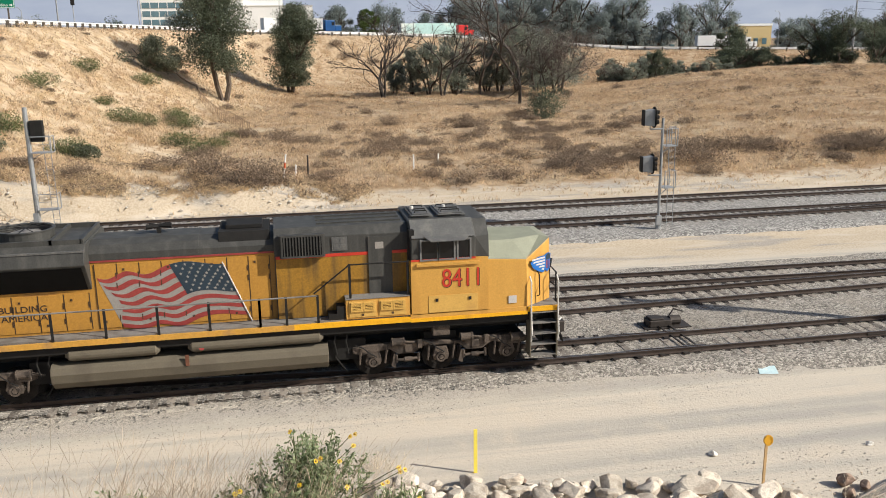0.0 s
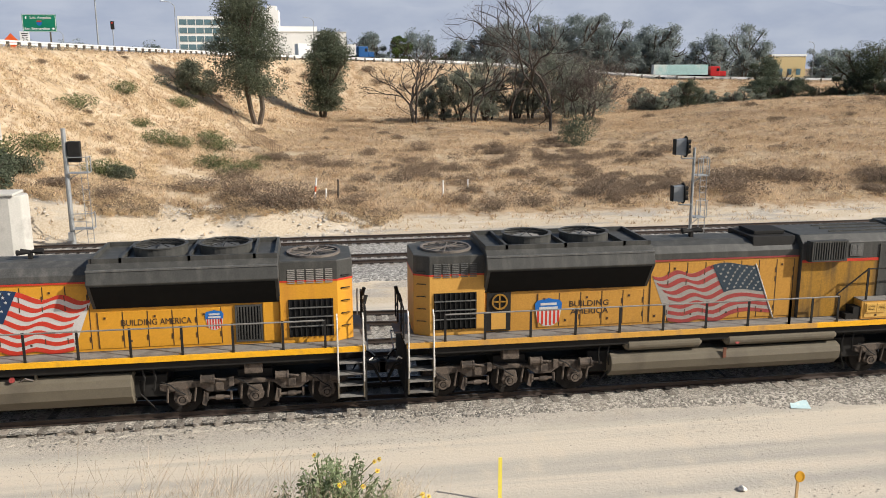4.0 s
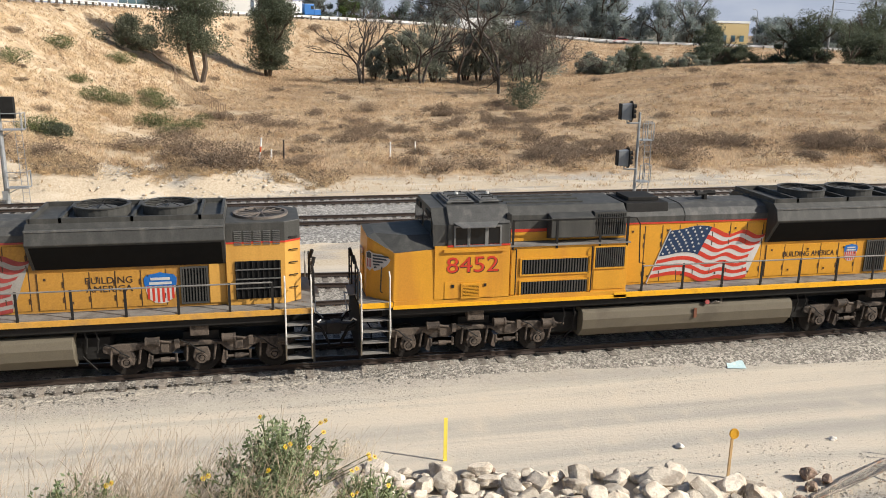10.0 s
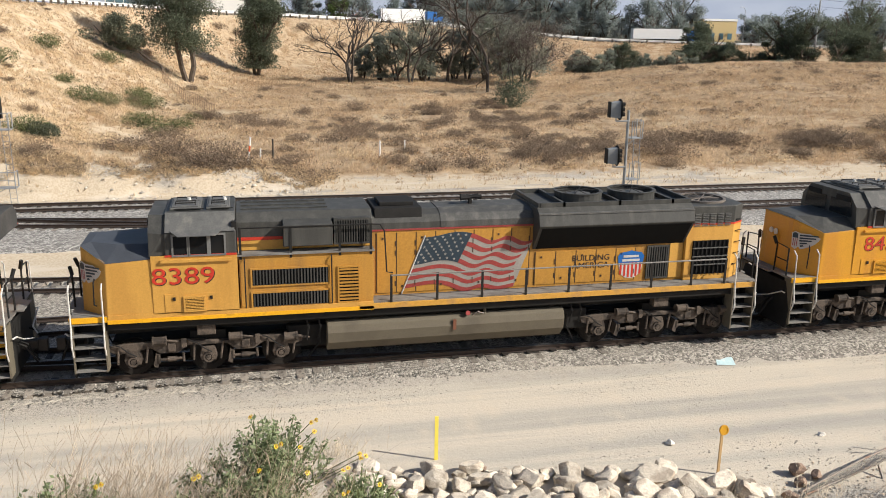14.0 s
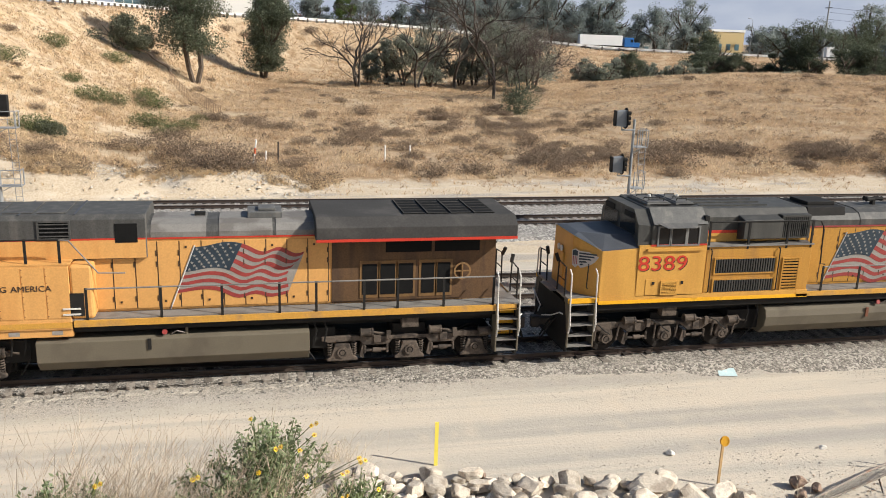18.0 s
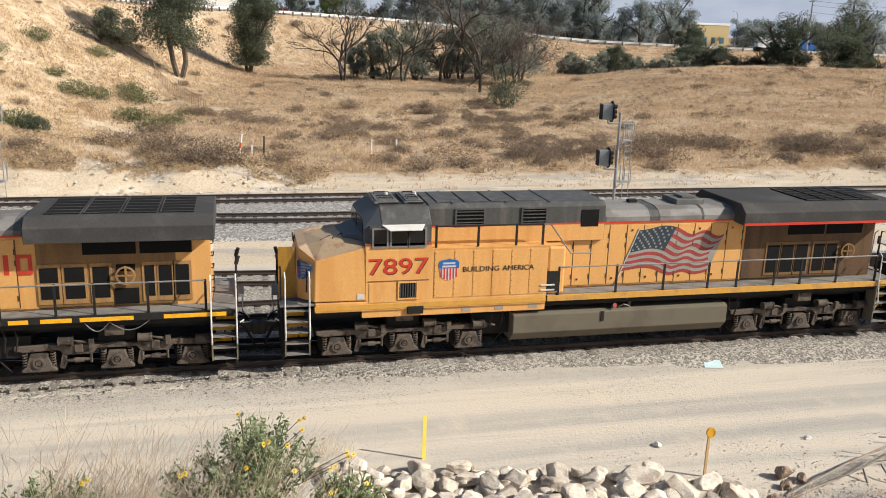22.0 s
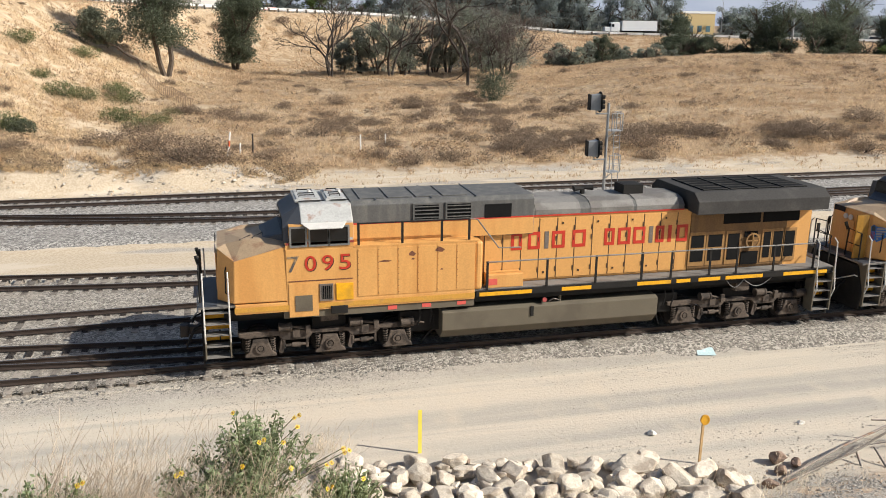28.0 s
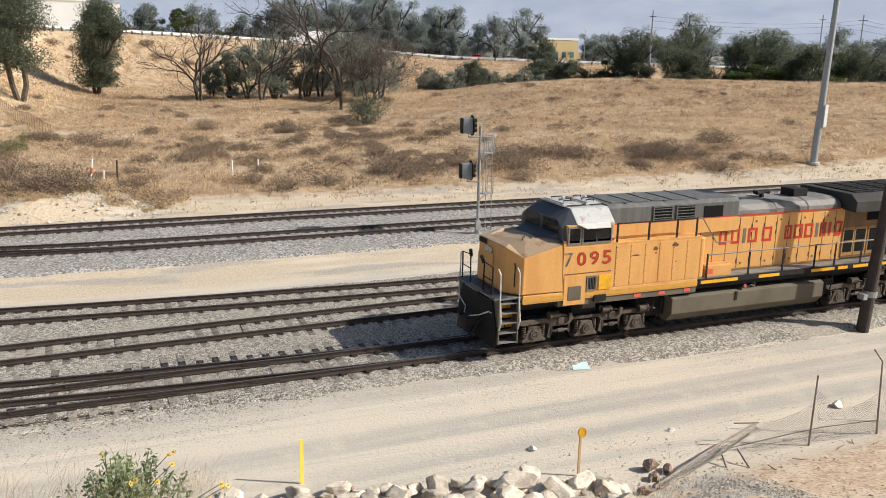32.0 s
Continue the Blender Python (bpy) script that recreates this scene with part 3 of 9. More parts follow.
lime_sign = mat("reflective_red_white", (0.6, 0.1, 0.08), 0.4, 0, 0.1, 4, 40)


def lettering(text, x0, x1, z0, z1, y, material, parent, name="lettering", label=""):
    """Flat letters on a side that looks to -y, filling the given span."""
    cu = bpy.data.curves.new(name, "FONT")
    cu.body, cu.extrude, cu.resolution_u = text, 0.004, 3
    tmp = bpy.data.objects.new(name, cu)
    me = bpy.data.meshes.new_from_object(tmp)
    bpy.data.objects.remove(tmp)
    vs = [v.co.copy() for v in me.vertices]
    lo = [min(v[i] for v in vs) for i in (0, 1)]
    hi = [max(v[i] for v in vs) for i in (0, 1)]
    for v in me.vertices:
        a = (v.co.x - lo[0]) / (hi[0] - lo[0])
        b = (v.co.y - lo[1]) / (hi[1] - lo[1])
        v.co = (x0 + a * (x1 - x0), y - v.co.z - 0.004, z0 + b * (z1 - z0))
    me.materials.clear()
    me.materials.append(material)
    if name == "road_number":
        # one part a digit, each with a dark edge behind it
        spans = []
        for p in me.polygons:
            xs = [me.vertices[i].co.x for i in p.vertices]
            spans.append([min(xs), max(xs)])
        runs = []
        for lo_, hi_ in sorted(spans):
            if runs and lo_ < runs[-1][1] + 0.004:
                runs[-1][1] = max(runs[-1][1], hi_)
            else:
                runs.append([lo_, hi_])
        for lo_, hi_ in runs:
            digit = Solid()
            for p in me.polygons:
                pts = [me.vertices[i].co for i in p.vertices]
                if lo_ - 0.002 <= min(q.x for q in pts) and max(q.x for q in pts) <= hi_ + 0.002:
                    digit.add([tuple(q) for q in pts], [tuple(range(len(pts)))])
            ob = part("road_digit", digit, material, parent, label)
            edge_ = Solid()
            edge_.v, edge_.f = [(x + 0.022, y_ + 0.003, z - 0.022) for x, y_, z in digit.v], digit.f
            part("digit_edge", edge_, letter_dark, ob)
        return ob
    ob = new(name, me)
    ob.parent = parent
    return tagged(ob, label) if label else ob


def flat(points, y, material, parent, name, label="", thick=0.008):
    """A thin plate on a side that looks to -y, from (x, z) points."""
    return part(name, Solid().prism(points, y, y - thick, "y"), material, parent, label)


def bars_text(spans, z0, z1, y, material, parent, name="lettering_bar"):
    for a, b in spans:
        flat([(a, z0), (b, z0), (b, z1), (a, z1)], y, material, parent, name)


def flag_decal(parent, X, u0, length, z_top, z_bot, y, lean, dull):
    """A waving flag on the hood: white ground, seven red stripes, a dark canton with rows of stars, and its staff."""
    white, red, blue = (white_dull, red_faded, navy_decal) if dull else (white_decal, red_paint, blue_decal)

    def at(a, b):
        wave = 0.17 * math.sin(6.6 * a + 0.6 * b - 0.4) - 0.15 * math.sin(13.0 * a + 0.9 + 0.8 * b) * a - 0.05 * math.sin(23 * a + 2 * b) * a
        return (X(u0 + lean * (1 - b) + a * length * (1 - 0.06 * math.sin(b * 3.1)) + 0.05 * math.sin(b * 9) * a), z_top + (z_bot - z_top) * b + wave * (0.35 + a) - 0.06 * a - 0.12)

    def strip(a0, a1, b0, b1, n, yy, material, par, name, label=""):
        s = Solid()
        vs = []
        for i in range(n + 1):
            a = a0 + (a1 - a0) * i / n
            for b in (b0, b1):
                x, z = at(a, b)
                vs += [(x, yy, z), (x, yy - 0.004, z)]
        fs = []
        for i in range(n):
            k = 4 * i
            fs += [(k + 1, k + 5, k + 7, k + 3), (k, k + 4, k + 5, k + 1), (k + 2, k + 3, k + 7, k + 6)]
        s.add(vs, fs)
        return part(name, s, material, par, label)

    decal = strip(0, 1, 0, 1, 24, y, white, parent, "flag_decal", "waving stars and stripes flag painted on the hood")
    for k in range(7):
        strip(0.42 if k < 4 else 0.0, 1, 2 * k / 13, (2 * k + 1) / 13, 20, y - 0.005, red, decal, "red_stripe")
    strip(0, 0.43, 0, 7 / 13, 10, y - 0.009, blue, decal, "canton")
    stars = Solid()
    for r in range(7):
        for c in range(6 if r % 2 == 0 else 5):
            x, z = at(0.035 + (c + (0.0 if r % 2 == 0 else 0.5)) * 0.07, (r + 0.65) / 13.5)
            pts = []
            for i in range(10):
                w = 0.052 if i % 2 == 0 else 0.021
                pts.append((x + w * math.sin(i * math.pi / 5), z + w * math.cos(i * math.pi / 5)))
            stars.prism(pts, y - 0.0135, y - 0.0165, "y")
    tagged(part("star_field", stars, white, decal), "rows of small white stars", kind="stuff")
    (xa, za), (xb, zb) = at(0, -0.04), at(0, 1.12)
    part("flag_staff", Solid().rod((xa, y - 0.01, za), (xb - (xa - xb) * 0.25, y - 0.01, zb - (za - zb) * 0.2), 0.022, 6), white_decal, decal)


def shield(parent, x, z, w, h, y):
    """A plain shield: blue above, red and white bars below."""
    hw = w / 2
    base = flat([(x - hw * 0.9, z - h * 0.15), (x - hw * 0.82, z - h * 0.32), (x - hw * 0.4, z - h * 0.47), (x, z - h * 0.5), (x + hw * 0.4, z - h * 0.47), (x + hw * 0.82, z - h * 0.32), (x + hw * 0.9, z - h * 0.15), (x + hw, z + h * 0.12), (x - hw, z + h * 0.12)],
                y, white_decal, parent, "shield_emblem", "blue, red and white shield emblem")
    for k in range(6):
        a = x - hw * 0.86 + k * hw * 0.31
        low = -0.47 + 0.2 * abs((a + hw * 0.08 - x) / hw) ** 2
        flat([(a, z + h * low), (a + hw * 0.16, z + h * low), (a + hw * 0.16, z + h * 0.1), (a, z + h * 0.1)], y - 0.009, red_paint, base, "red_bar", thick=0.003)
    flat([(x - hw, z + 0.06 * h), (x + hw, z + 0.06 * h), (x + hw * 1.05, z + h * 0.3), (x + hw * 0.85, z + h * 0.42), (x + hw * 0.3, z + h * 0.46), (x, z + h * 0.5), (x - hw * 0.3, z + h * 0.46), (x - hw * 0.85, z + h * 0.42), (x - hw * 1.05, z + h * 0.3)],
         y - 0.009, bright_blue, base, "blue_field", thick=0.004)
    for dz, k in ((0.29, 0.62), (0.15, 0.7)):
        bars_text([(x - hw * k, x + hw * k)], z + h * dz - h * 0.04, z + h * dz + h * 0.04, y - 0.014, white_decal, base, "white_bar")


WHEEL = Solid()
for yy in (-0.755, 0.755):
    out = -1 if yy < 0 else 1
    WHEEL.ring((0, yy - 0.07 * out, 0), (0, out, 0), 0.36, 0.53, 0.13, 24)
    WHEEL.ring((0, yy - 0.10 * out, 0), (0, -out, 0), 0, 0.56, 0.025, 24)
    WHEEL.ring((0, yy - 0.02 * out, 0), (0, out, 0), 0, 0.37, 0.05, 20)
    for k in range(5):
        a = k * 2 * math.pi / 5
        WHEEL.ring((0.24 * math.cos(a), yy + 0.03 * out, 0.24 * math.sin(a)), (0, out, 0), 0, 0.05, 0.02, 8)
WHEEL.rod((0, -0.8, 0), (0, 0.8, 0), 0.1, 12)
WHEEL_MESH = WHEEL.mesh("wheelset", mat("grimy_wheel_steel", (0.02, 0.017, 0.015), 0.75, 0.1, 0.4, 4, 30, spec=0.2))
SETS = []


def bogie(parent, X, uc, spacing, kind):
    """A three-axle truck: cast side frames, axle boxes, springs, brake gear and turning wheelsets."""
    tr = new("truck")
    tr.parent = parent
    tr.location = (X(uc), 0, 0)
    for k in (-1, 0, 1):
        w = new("wheelset", WHEEL_MESH)
        w.parent = tr
        w.location = (k * spacing, 0, 0.53)
        SETS.append((w, k * spacing))
    half = spacing + 0.62
    for sy in (-1, 1):
        y0, y1 = sy * 1.0, sy * 1.16
        fr = Solid()
        m = spacing / 2
        if kind == "emd":
            pts = [(-half, 0.84), (-half + 0.25, 0.76), (-m - 0.55, 0.9), (-m - 0.3, 0.72), (-m + 0.2, 0.72), (-m + 0.45, 0.92), (m - 0.5, 0.92), (m - 0.25, 0.7), (m + 0.25, 0.7), (m + 0.55, 0.9), (half - 0.25, 0.76), (half, 0.84), (half, 1.0), (half - 0.4, 1.07), (m + 0.4, 1.1), (m - 0.2, 1.0), (-m + 0.3, 1.1), (-half + 0.4, 1.07), (-half, 1.0)]
        else:
            pts = [(-half, 0.88), (-half + 0.25, 0.82), (-m - 0.5, 0.86), (-m - 0.38, 0.7), (-m + 0.38, 0.7), (-m + 0.5, 0.86), (m - 0.5, 0.86), (m - 0.38, 0.7), (m + 0.38, 0.7), (m + 0.5, 0.86), (half - 0.25, 0.82), (half, 0.88), (half, 1.0), (m + 0.6, 1.03), (m + 0.3, 0.98), (-m - 0.3, 0.98), (-m - 0.6, 1.03), (-half, 1.0)]
        part("side_frame", fr.prism(pts, y0, y1, "y"), truck_grime, tr, bevel=0.02)
        for k in (-1, 0, 1):
            x = k * spacing
            if kind == "ge":
                b = Solid().prism([(x - 0.46, 0.25), (x + 0.46, 0.25), (x + 0.46, 0.33), (x + 0.34, 0.42), (x + 0.22, 0.78), (x - 0.22, 0.78), (x - 0.34, 0.42), (x - 0.46, 0.33)], sy * 1.04, sy * 1.22, "y")
            else:
                b = Solid().prism([(x - 0.2, 0.42), (x + 0.2, 0.42), (x + 0.26, 0.56), (x + 0.18, 0.86), (x - 0.18, 0.86), (x - 0.26, 0.56)], sy * 1.02, sy * 1.15, "y")
            part("axle_box", b, truck_grime, tr, bevel=0.025)
            yb = 1.22 if kind == "ge" else 1.15
            part("bearing_cap", Solid().ring((x, sy * yb, 0.53), (0, sy, 0), 0.1, 0.155, 0.05, 16).ring((x, sy * yb, 0.53), (0, sy, 0), 0, 0.075, 0.06, 12), truck_grime, tr)
            # flat near-black ring painted as the shade inside the cap
            part("bearing_recess", Solid().ring((x, sy * yb, 0.53), (0, sy, 0), 0.075, 0.1, 0.012, 14), grille_dark, tr)
            if kind == "ge":
                for dx in (-0.36, 0.36):
                    coil = [(x + dx + 0.066 * math.cos(q * 0.785), sy * 1.13 + 0.066 * math.sin(q * 0.785), 0.4 + q * 0.0095) for q in range(45)]
                    part("coil_spring", Solid().tube(coil, 0.021, 5), truck_grime, tr)
            else:
                for da, db in ((-0.42, -0.38), (0.34, 0.42)):
                    part("guide_link", Solid().rod((x + da, sy * 1.18, 0.48), (x + db, sy * 1.18, 1.0), 0.033, 6), truck_grime, tr)
                part("hose", Solid().tube([(x - 0.55, sy * 1.2, 1.12), (x - 0.3, sy * 1.24, 1.02), (x - 0.12, sy * 1.22, 0.84), (x + 0.1, sy * 1.22, 0.7)], 0.02, 5), black_part, tr)
        for dx, z in ((-spacing * 0.62, 1.13), (spacing * 0.4, 1.14), (half - 0.28, 1.02)):
            part("brake_cylinder", Solid().rod((dx - 0.22, sy * 1.2, z), (dx + 0.14, sy * 1.2, z + 0.01), 0.125, 12).ring((dx - 0.24, sy * 1.2, z), (1, 0, 0), 0, 0.145, 0.05, 12).ring((dx + 0.1, sy * 1.2, z), (1, 0, 0), 0, 0.145, 0.05, 12).rod((dx + 0.14, sy * 1.2, z), (dx + 0.5, sy * 1.18, z - 0.07), 0.035), truck_grime, tr)
        for dx in (-spacing * 0.5, spacing * 0.5):
            part("slack_adjuster", Solid().rod((dx - 0.3, sy * 1.17, 0.54), (dx + 0.3, sy * 1.17, 0.56), 0.045, 8).rod((dx - 0.1, sy * 1.17, 0.545), (dx + 0.14, sy * 1.17, 0.55), 0.075, 10).rod((dx - 0.34, sy * 1.17, 0.46), (dx - 0.34, sy * 1.17, 0.7), 0.04, 6).rod((dx + 0.34, sy * 1.17, 0.46), (dx + 0.34, sy * 1.17, 0.72), 0.04, 6), truck_grime, tr)
            # flat near-black disc painted as the shade of a hole
            part("frame_hole", Solid().ring((dx + 0.05, sy * 1.16, 0.86), (0, sy, 0), 0, 0.07, 0.006, 12), grille_dark, tr)
    for k in (-1, 0, 1):
        part("traction_motor", Solid().box(k * spacing - 0.42, k * spacing + 0.62, -0.66, 0.66, 0.2, 0.92), black_part, tr, bevel=0.06)
    for k in (-0.5, 0.5):
        for sy in (-1, 1):
            part("brake_head", Solid().prism([(k * spacing - 0.5, 0.36), (k * spacing - 0.38, 0.3), (k * spacing - 0.32, 0.6), (k * spacing - 0.42, 0.74)], sy * 0.72, sy * 1.18, "y"), truck_grime, tr)
            part("side_rib", Solid().box(k * spacing - 0.08, k * spacing + 0.14, sy * 1.16, sy * 1.2, 0.78, 1.02), truck_grime, tr, bevel=0.01)
            part("frame_lug", Solid().box(k * spacing + 0.3, k * spacing + 0.44, sy * 1.16, sy * 1.26, 0.9, 1.16), truck_grime, tr, bevel=0.01)
            part("sand_pipe", Solid().tube([(k * 3.1 * spacing, sy * 1.18, 1.2), (k * 3.1 * spacing, sy * 1.22, 0.8), (k * 2.75 * spacing, sy * 0.95, 0.2)], 0.025, 5), black_part, tr)
    part("bolster", Solid().box(-0.5, 0.5, -1.0, 1.0, 0.75, 1.3).box(-half, half, -0.62, 0.62, 0.65, 0.95), black_part, tr)
    for sy in (-1, 1):
        part("hanger_block", Solid().box(-0.28, 0.24, sy * 1.02, sy * 1.34, 1.28, 1.58), truck_grime, tr, bevel=0.02)
    return tr


def steps(parent, X, ua, ub, deck, yellow_edges):
    """Boarding steps in the end of the frame on both sides, with their bent handrails."""
    for sy in (-1, 1):
        st = new("boarding_steps")
        st.parent = parent
        for u in (ua, ub):
            part("side_plate", Solid().box(X(u) - 0.02, X(u) + 0.02, sy * 1.12, sy * 1.58, 0.44, deck), tank_paint, st)
        for k in range(5):
            z = 0.46 + k * (deck - 0.5) / 4.4
            part("tread", Solid().box(X(ua), X(ub), sy * 1.2, sy * 1.57, z, z + 0.03), deck_steel, st)
            if yellow_edges and k < 4:
                part("riser", Solid().box(X(ua), X(ub), sy * 1.2, sy * 1.21, z + 0.1, z + 0.27), sill_yellow if k else black_part, st)
        for u, w in ((ua, 1), (ub, 1)):
            out = 0.10 if w else 0
            part("grab_rail", Solid().tube([(X(u), sy * 1.60, 0.95), (X(u), sy * (1.62 + out), 1.25), (X(u), sy * 1.62, 1.9), (X(u), sy * 1.58, 2.85), (X(u), sy * 1.42, 2.98)], 0.024), rail_white, st)


def end_gear(parent, X, u, way):
    """Pilot plate, coupler, air hoses, drawbar chains and end railing at one end; way: -1 in front, +1 behind."""
    X2 = lambda a: X(u + way * a)
    part("pilot", Solid().prism([(-1.5, 0.95), (-1.45, 0.28), (1.45, 0.28), (1.5, 0.95), (1.2, 1.85), (-1.2, 1.85)], X2(-0.12), X2(-0.06)), black_part, parent)
    part("coupler", Solid().box(X2(-0.2), X2(0.42), -0.14, 0.14, 0.72, 0.98).box(X2(0.36), X2(0.62), -0.2, 0.06, 0.66, 1.04).box(X2(0.4), X2(0.56), 0.06, 0.22, 0.7, 1.0), dark_iron, parent, bevel=0.03)
    for y in (-0.75, -0.55, 0.6):
        part("air_hose", Solid().tube([(X2(-0.02), y, 1.15), (X2(0.18), y, 1.05), (X2(0.34), y * 0.92, 0.72), (X2(0.42), y * 0.8, 0.5)], 0.03), black_part, parent)
    for y in (-1.35, 1.35):
        part("cut_lever", Solid().tube([(X2(0.02), y, 1.5), (X2(0.12), y * 0.97, 1.55), (X2(0.1), y * 0.4, 1.2), (X2(0.3), y * 0.15, 1.1)], 0.022), rail_white, parent)
    for sy in (-1, 1):
        part("end_railing", Solid().tube([(X2(-0.05), sy * 1.2, 2.06), (X2(-0.05), sy * 1.2, 3.0), (X2(-0.05), sy * 0.55, 3.05), (X2(-0.05), sy * 0.5, 2.06)], 0.028).rod((X2(-0.05), sy * 1.2, 2.55), (X2(-0.05), sy * 0.5, 2.55), 0.02).rod((X2(-0.05), sy * 0.5, 3.0), (X2(0.02), sy * 0.42, 3.25), 0.06), black_part, parent)
    part("drop_step", Solid().box(X2(-0.1), X2(0.16), -0.5, 0.5, 2.0, 2.04), deck_steel, parent)


def railing(parent, X, us, y, z0, z1, material, top=True):
    """Stanchions and one continuous top rail on one side."""
    for u in us:
        part("stanchion", Solid().box(X(u) - 0.036, X(u) + 0.036, y - 0.014, y + 0.014, z0 - 0.18, z1 + 0.03), black_part, parent)
    if top:
        part("handrail", Solid().tube([(X(us[0]), y, z1), (X(us[-1]), y, z1)], 0.026), material, parent)


def louvre(parent, X, u0, u1, z0, z1, y, n, upright=True, frame=None, name="louvre"):
    """A near-black plate, painted as the shade of a recess, behind slats in a raised frame."""
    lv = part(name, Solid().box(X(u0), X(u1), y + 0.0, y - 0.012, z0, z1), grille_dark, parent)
    for k in range(n):
        if upright:
            c = u0 + (u1 - u0) * (k + 0.5) / n
            w = (u1 - u0) / n * 0.22
            b = Solid().box(X(c - w), X(c + w), y - 0.012, y - 0.045, z0, z1)
        else:
            c = z0 + (z1 - z0) * (k + 0.5) / n
            w = (z1 - z0) / n * (0.12 if name == "upper_louvre" else 0.24)
            b = Solid().box(X(u0), X(u1), y - 0.012, y - 0.045, c - w, c + w)
        part("slat", b, grey_paint if upright else (grey_paint if frame is None else frame), lv)
    f = Solid()
    for a, b, c, d in ((u0 - 0.05, u1 + 0.05, z1, z1 + 0.05), (u0 - 0.05, u1 + 0.05, z0 - 0.05, z0), (u0 - 0.05, u0, z0, z1), (u1, u1 + 0.05, z0, z1)):
        f.box(X(a), X(b), y, y - 0.04, c, d)
    part("louvre_frame", f, frame or grey_paint, lv)
    return lv


def hood_doors(parent, X, u0, u1, z0, z1, y, n, material, side):
    """A row of tall access doors with hinges and latches."""
    w = abs(u1 - u0) / n
    leaf = Solid().box(-w / 2 + 0.018, w / 2 - 0.018, 0.0, -0.022, 0, z1 - z0)
    leaf_mesh = leaf.mesh("hood_door", material)
    latch_mesh = Solid().box(-0.03, 0.03, -0.022, -0.028, 0, 0.06).box(-0.012, 0.012, -0.028, -0.036, 0.0, 0.06).mesh("latch", dark_latch)
    hinge_mesh = Solid().box(-0.014, 0.014, -0.022, -0.034, 0, 0.16).mesh("hinge", dark_latch)
    seam_mesh = Solid().box(-0.011, 0.011, 0.0, -0.019, 0, z1 - z0).mesh("door_seam", dark_latch)
    plate_mesh = Solid().box(-0.055, 0.055, -0.022, -0.027, -0.03, 0.08).mesh("latch_plate", material)
    for k in range(n + 1):
        se = new("door_seam", seam_mesh)
        se.parent = parent
        se.matrix_local = pose(X(u0 + (u1 - u0) * k / n), y, z0, 0, 0, 0 if side < 0 else 180)
    for k in range(n):
        ob = new("hood_door", leaf_mesh)
        ob.parent = parent
        ob.matrix_local = pose(X(u0 + (u1 - u0) * (k + 0.5) / n), y, z0, 0, 0, 0 if side < 0 else 180)
        for zz in (0.16, z1 - z0 - 0.2):
            if (k + (zz > 0.5)) % 2:
                pl = new("latch_plate", plate_mesh)
                pl.parent = ob
                pl.location = (0.03 - w * 0.25, 0, zz)
                la = new("latch", latch_mesh)
                la.parent = ob
                la.location = (0.03 - w * 0.25, -0.006, zz)
        for zz in (0.2, 0.62 * (z1 - z0), z1 - z0 - 0.42):
            hi = new("hinge", hinge_mesh)
            hi.parent = ob
            hi.location = (w / 2 - 0.03, 0, zz)


def fan(parent, x, z, r, dark=True):
    f = part("radiator_fan", Solid().ring((x, 0, z), (0, 0, 1), r * 0.93, r, 0.3, 28).ring((x, 0, z + 0.28), (0, 0, 1), r * 0.9, r * 1.04, 0.03, 28), grey_paint, parent)
    for k in range(9):
        a = k * 2 * math.pi / 9
        c, s_ = math.cos(a), math.sin(a)
        part("fan_blade", Solid().add([(x + c * 0.12 - s_ * 0.05, s_ * 0.12 + c * 0.05, z + 0.1), (x + c * r * 0.85 - s_ * 0.1, s_ * r * 0.85 + c * 0.1, z + 0.1), (x + c * r * 0.85 + s_ * 0.1, s_ * r * 0.85 - c * 0.1, z + 0.15), (x + c * 0.12 + s_ * 0.05, s_ * 0.12 - c * 0.05, z + 0.15)], [(0, 1, 2, 3)]), grey_old, f)
    part("fan_hub", Solid().ring((x, 0, z + 0.02), (0, 0, 1), 0, r * 0.52, 0.2, 18), white_dull if not dark else grey_old, f)
    for k in range(6):
        a = k * math.pi / 6
        part("guard_bar", Solid().rod((x + math.cos(a) * r * 0.95, math.sin(a) * r * 0.95, z + 0.31), (x - math.cos(a) * r * 0.95, -math.sin(a) * r * 0.95, z + 0.31), 0.012, 4), black_part, f)


def horn(parent, x, z):
    h = part("air_horn", Solid().box(x - 0.05, x + 0.05, -0.08, 0.08, z, z + 0.18), black_part, parent)
    for dx, y in ((-0.34, -0.1), (-0.28, 0.1), (0.36, 0.0), (0.3, 0.14)):
        part("trumpet", Solid().rod((x, y, z + 0.2), (x + dx, y, z + 0.2), 0.03, 8, 0.085), black_part, h)


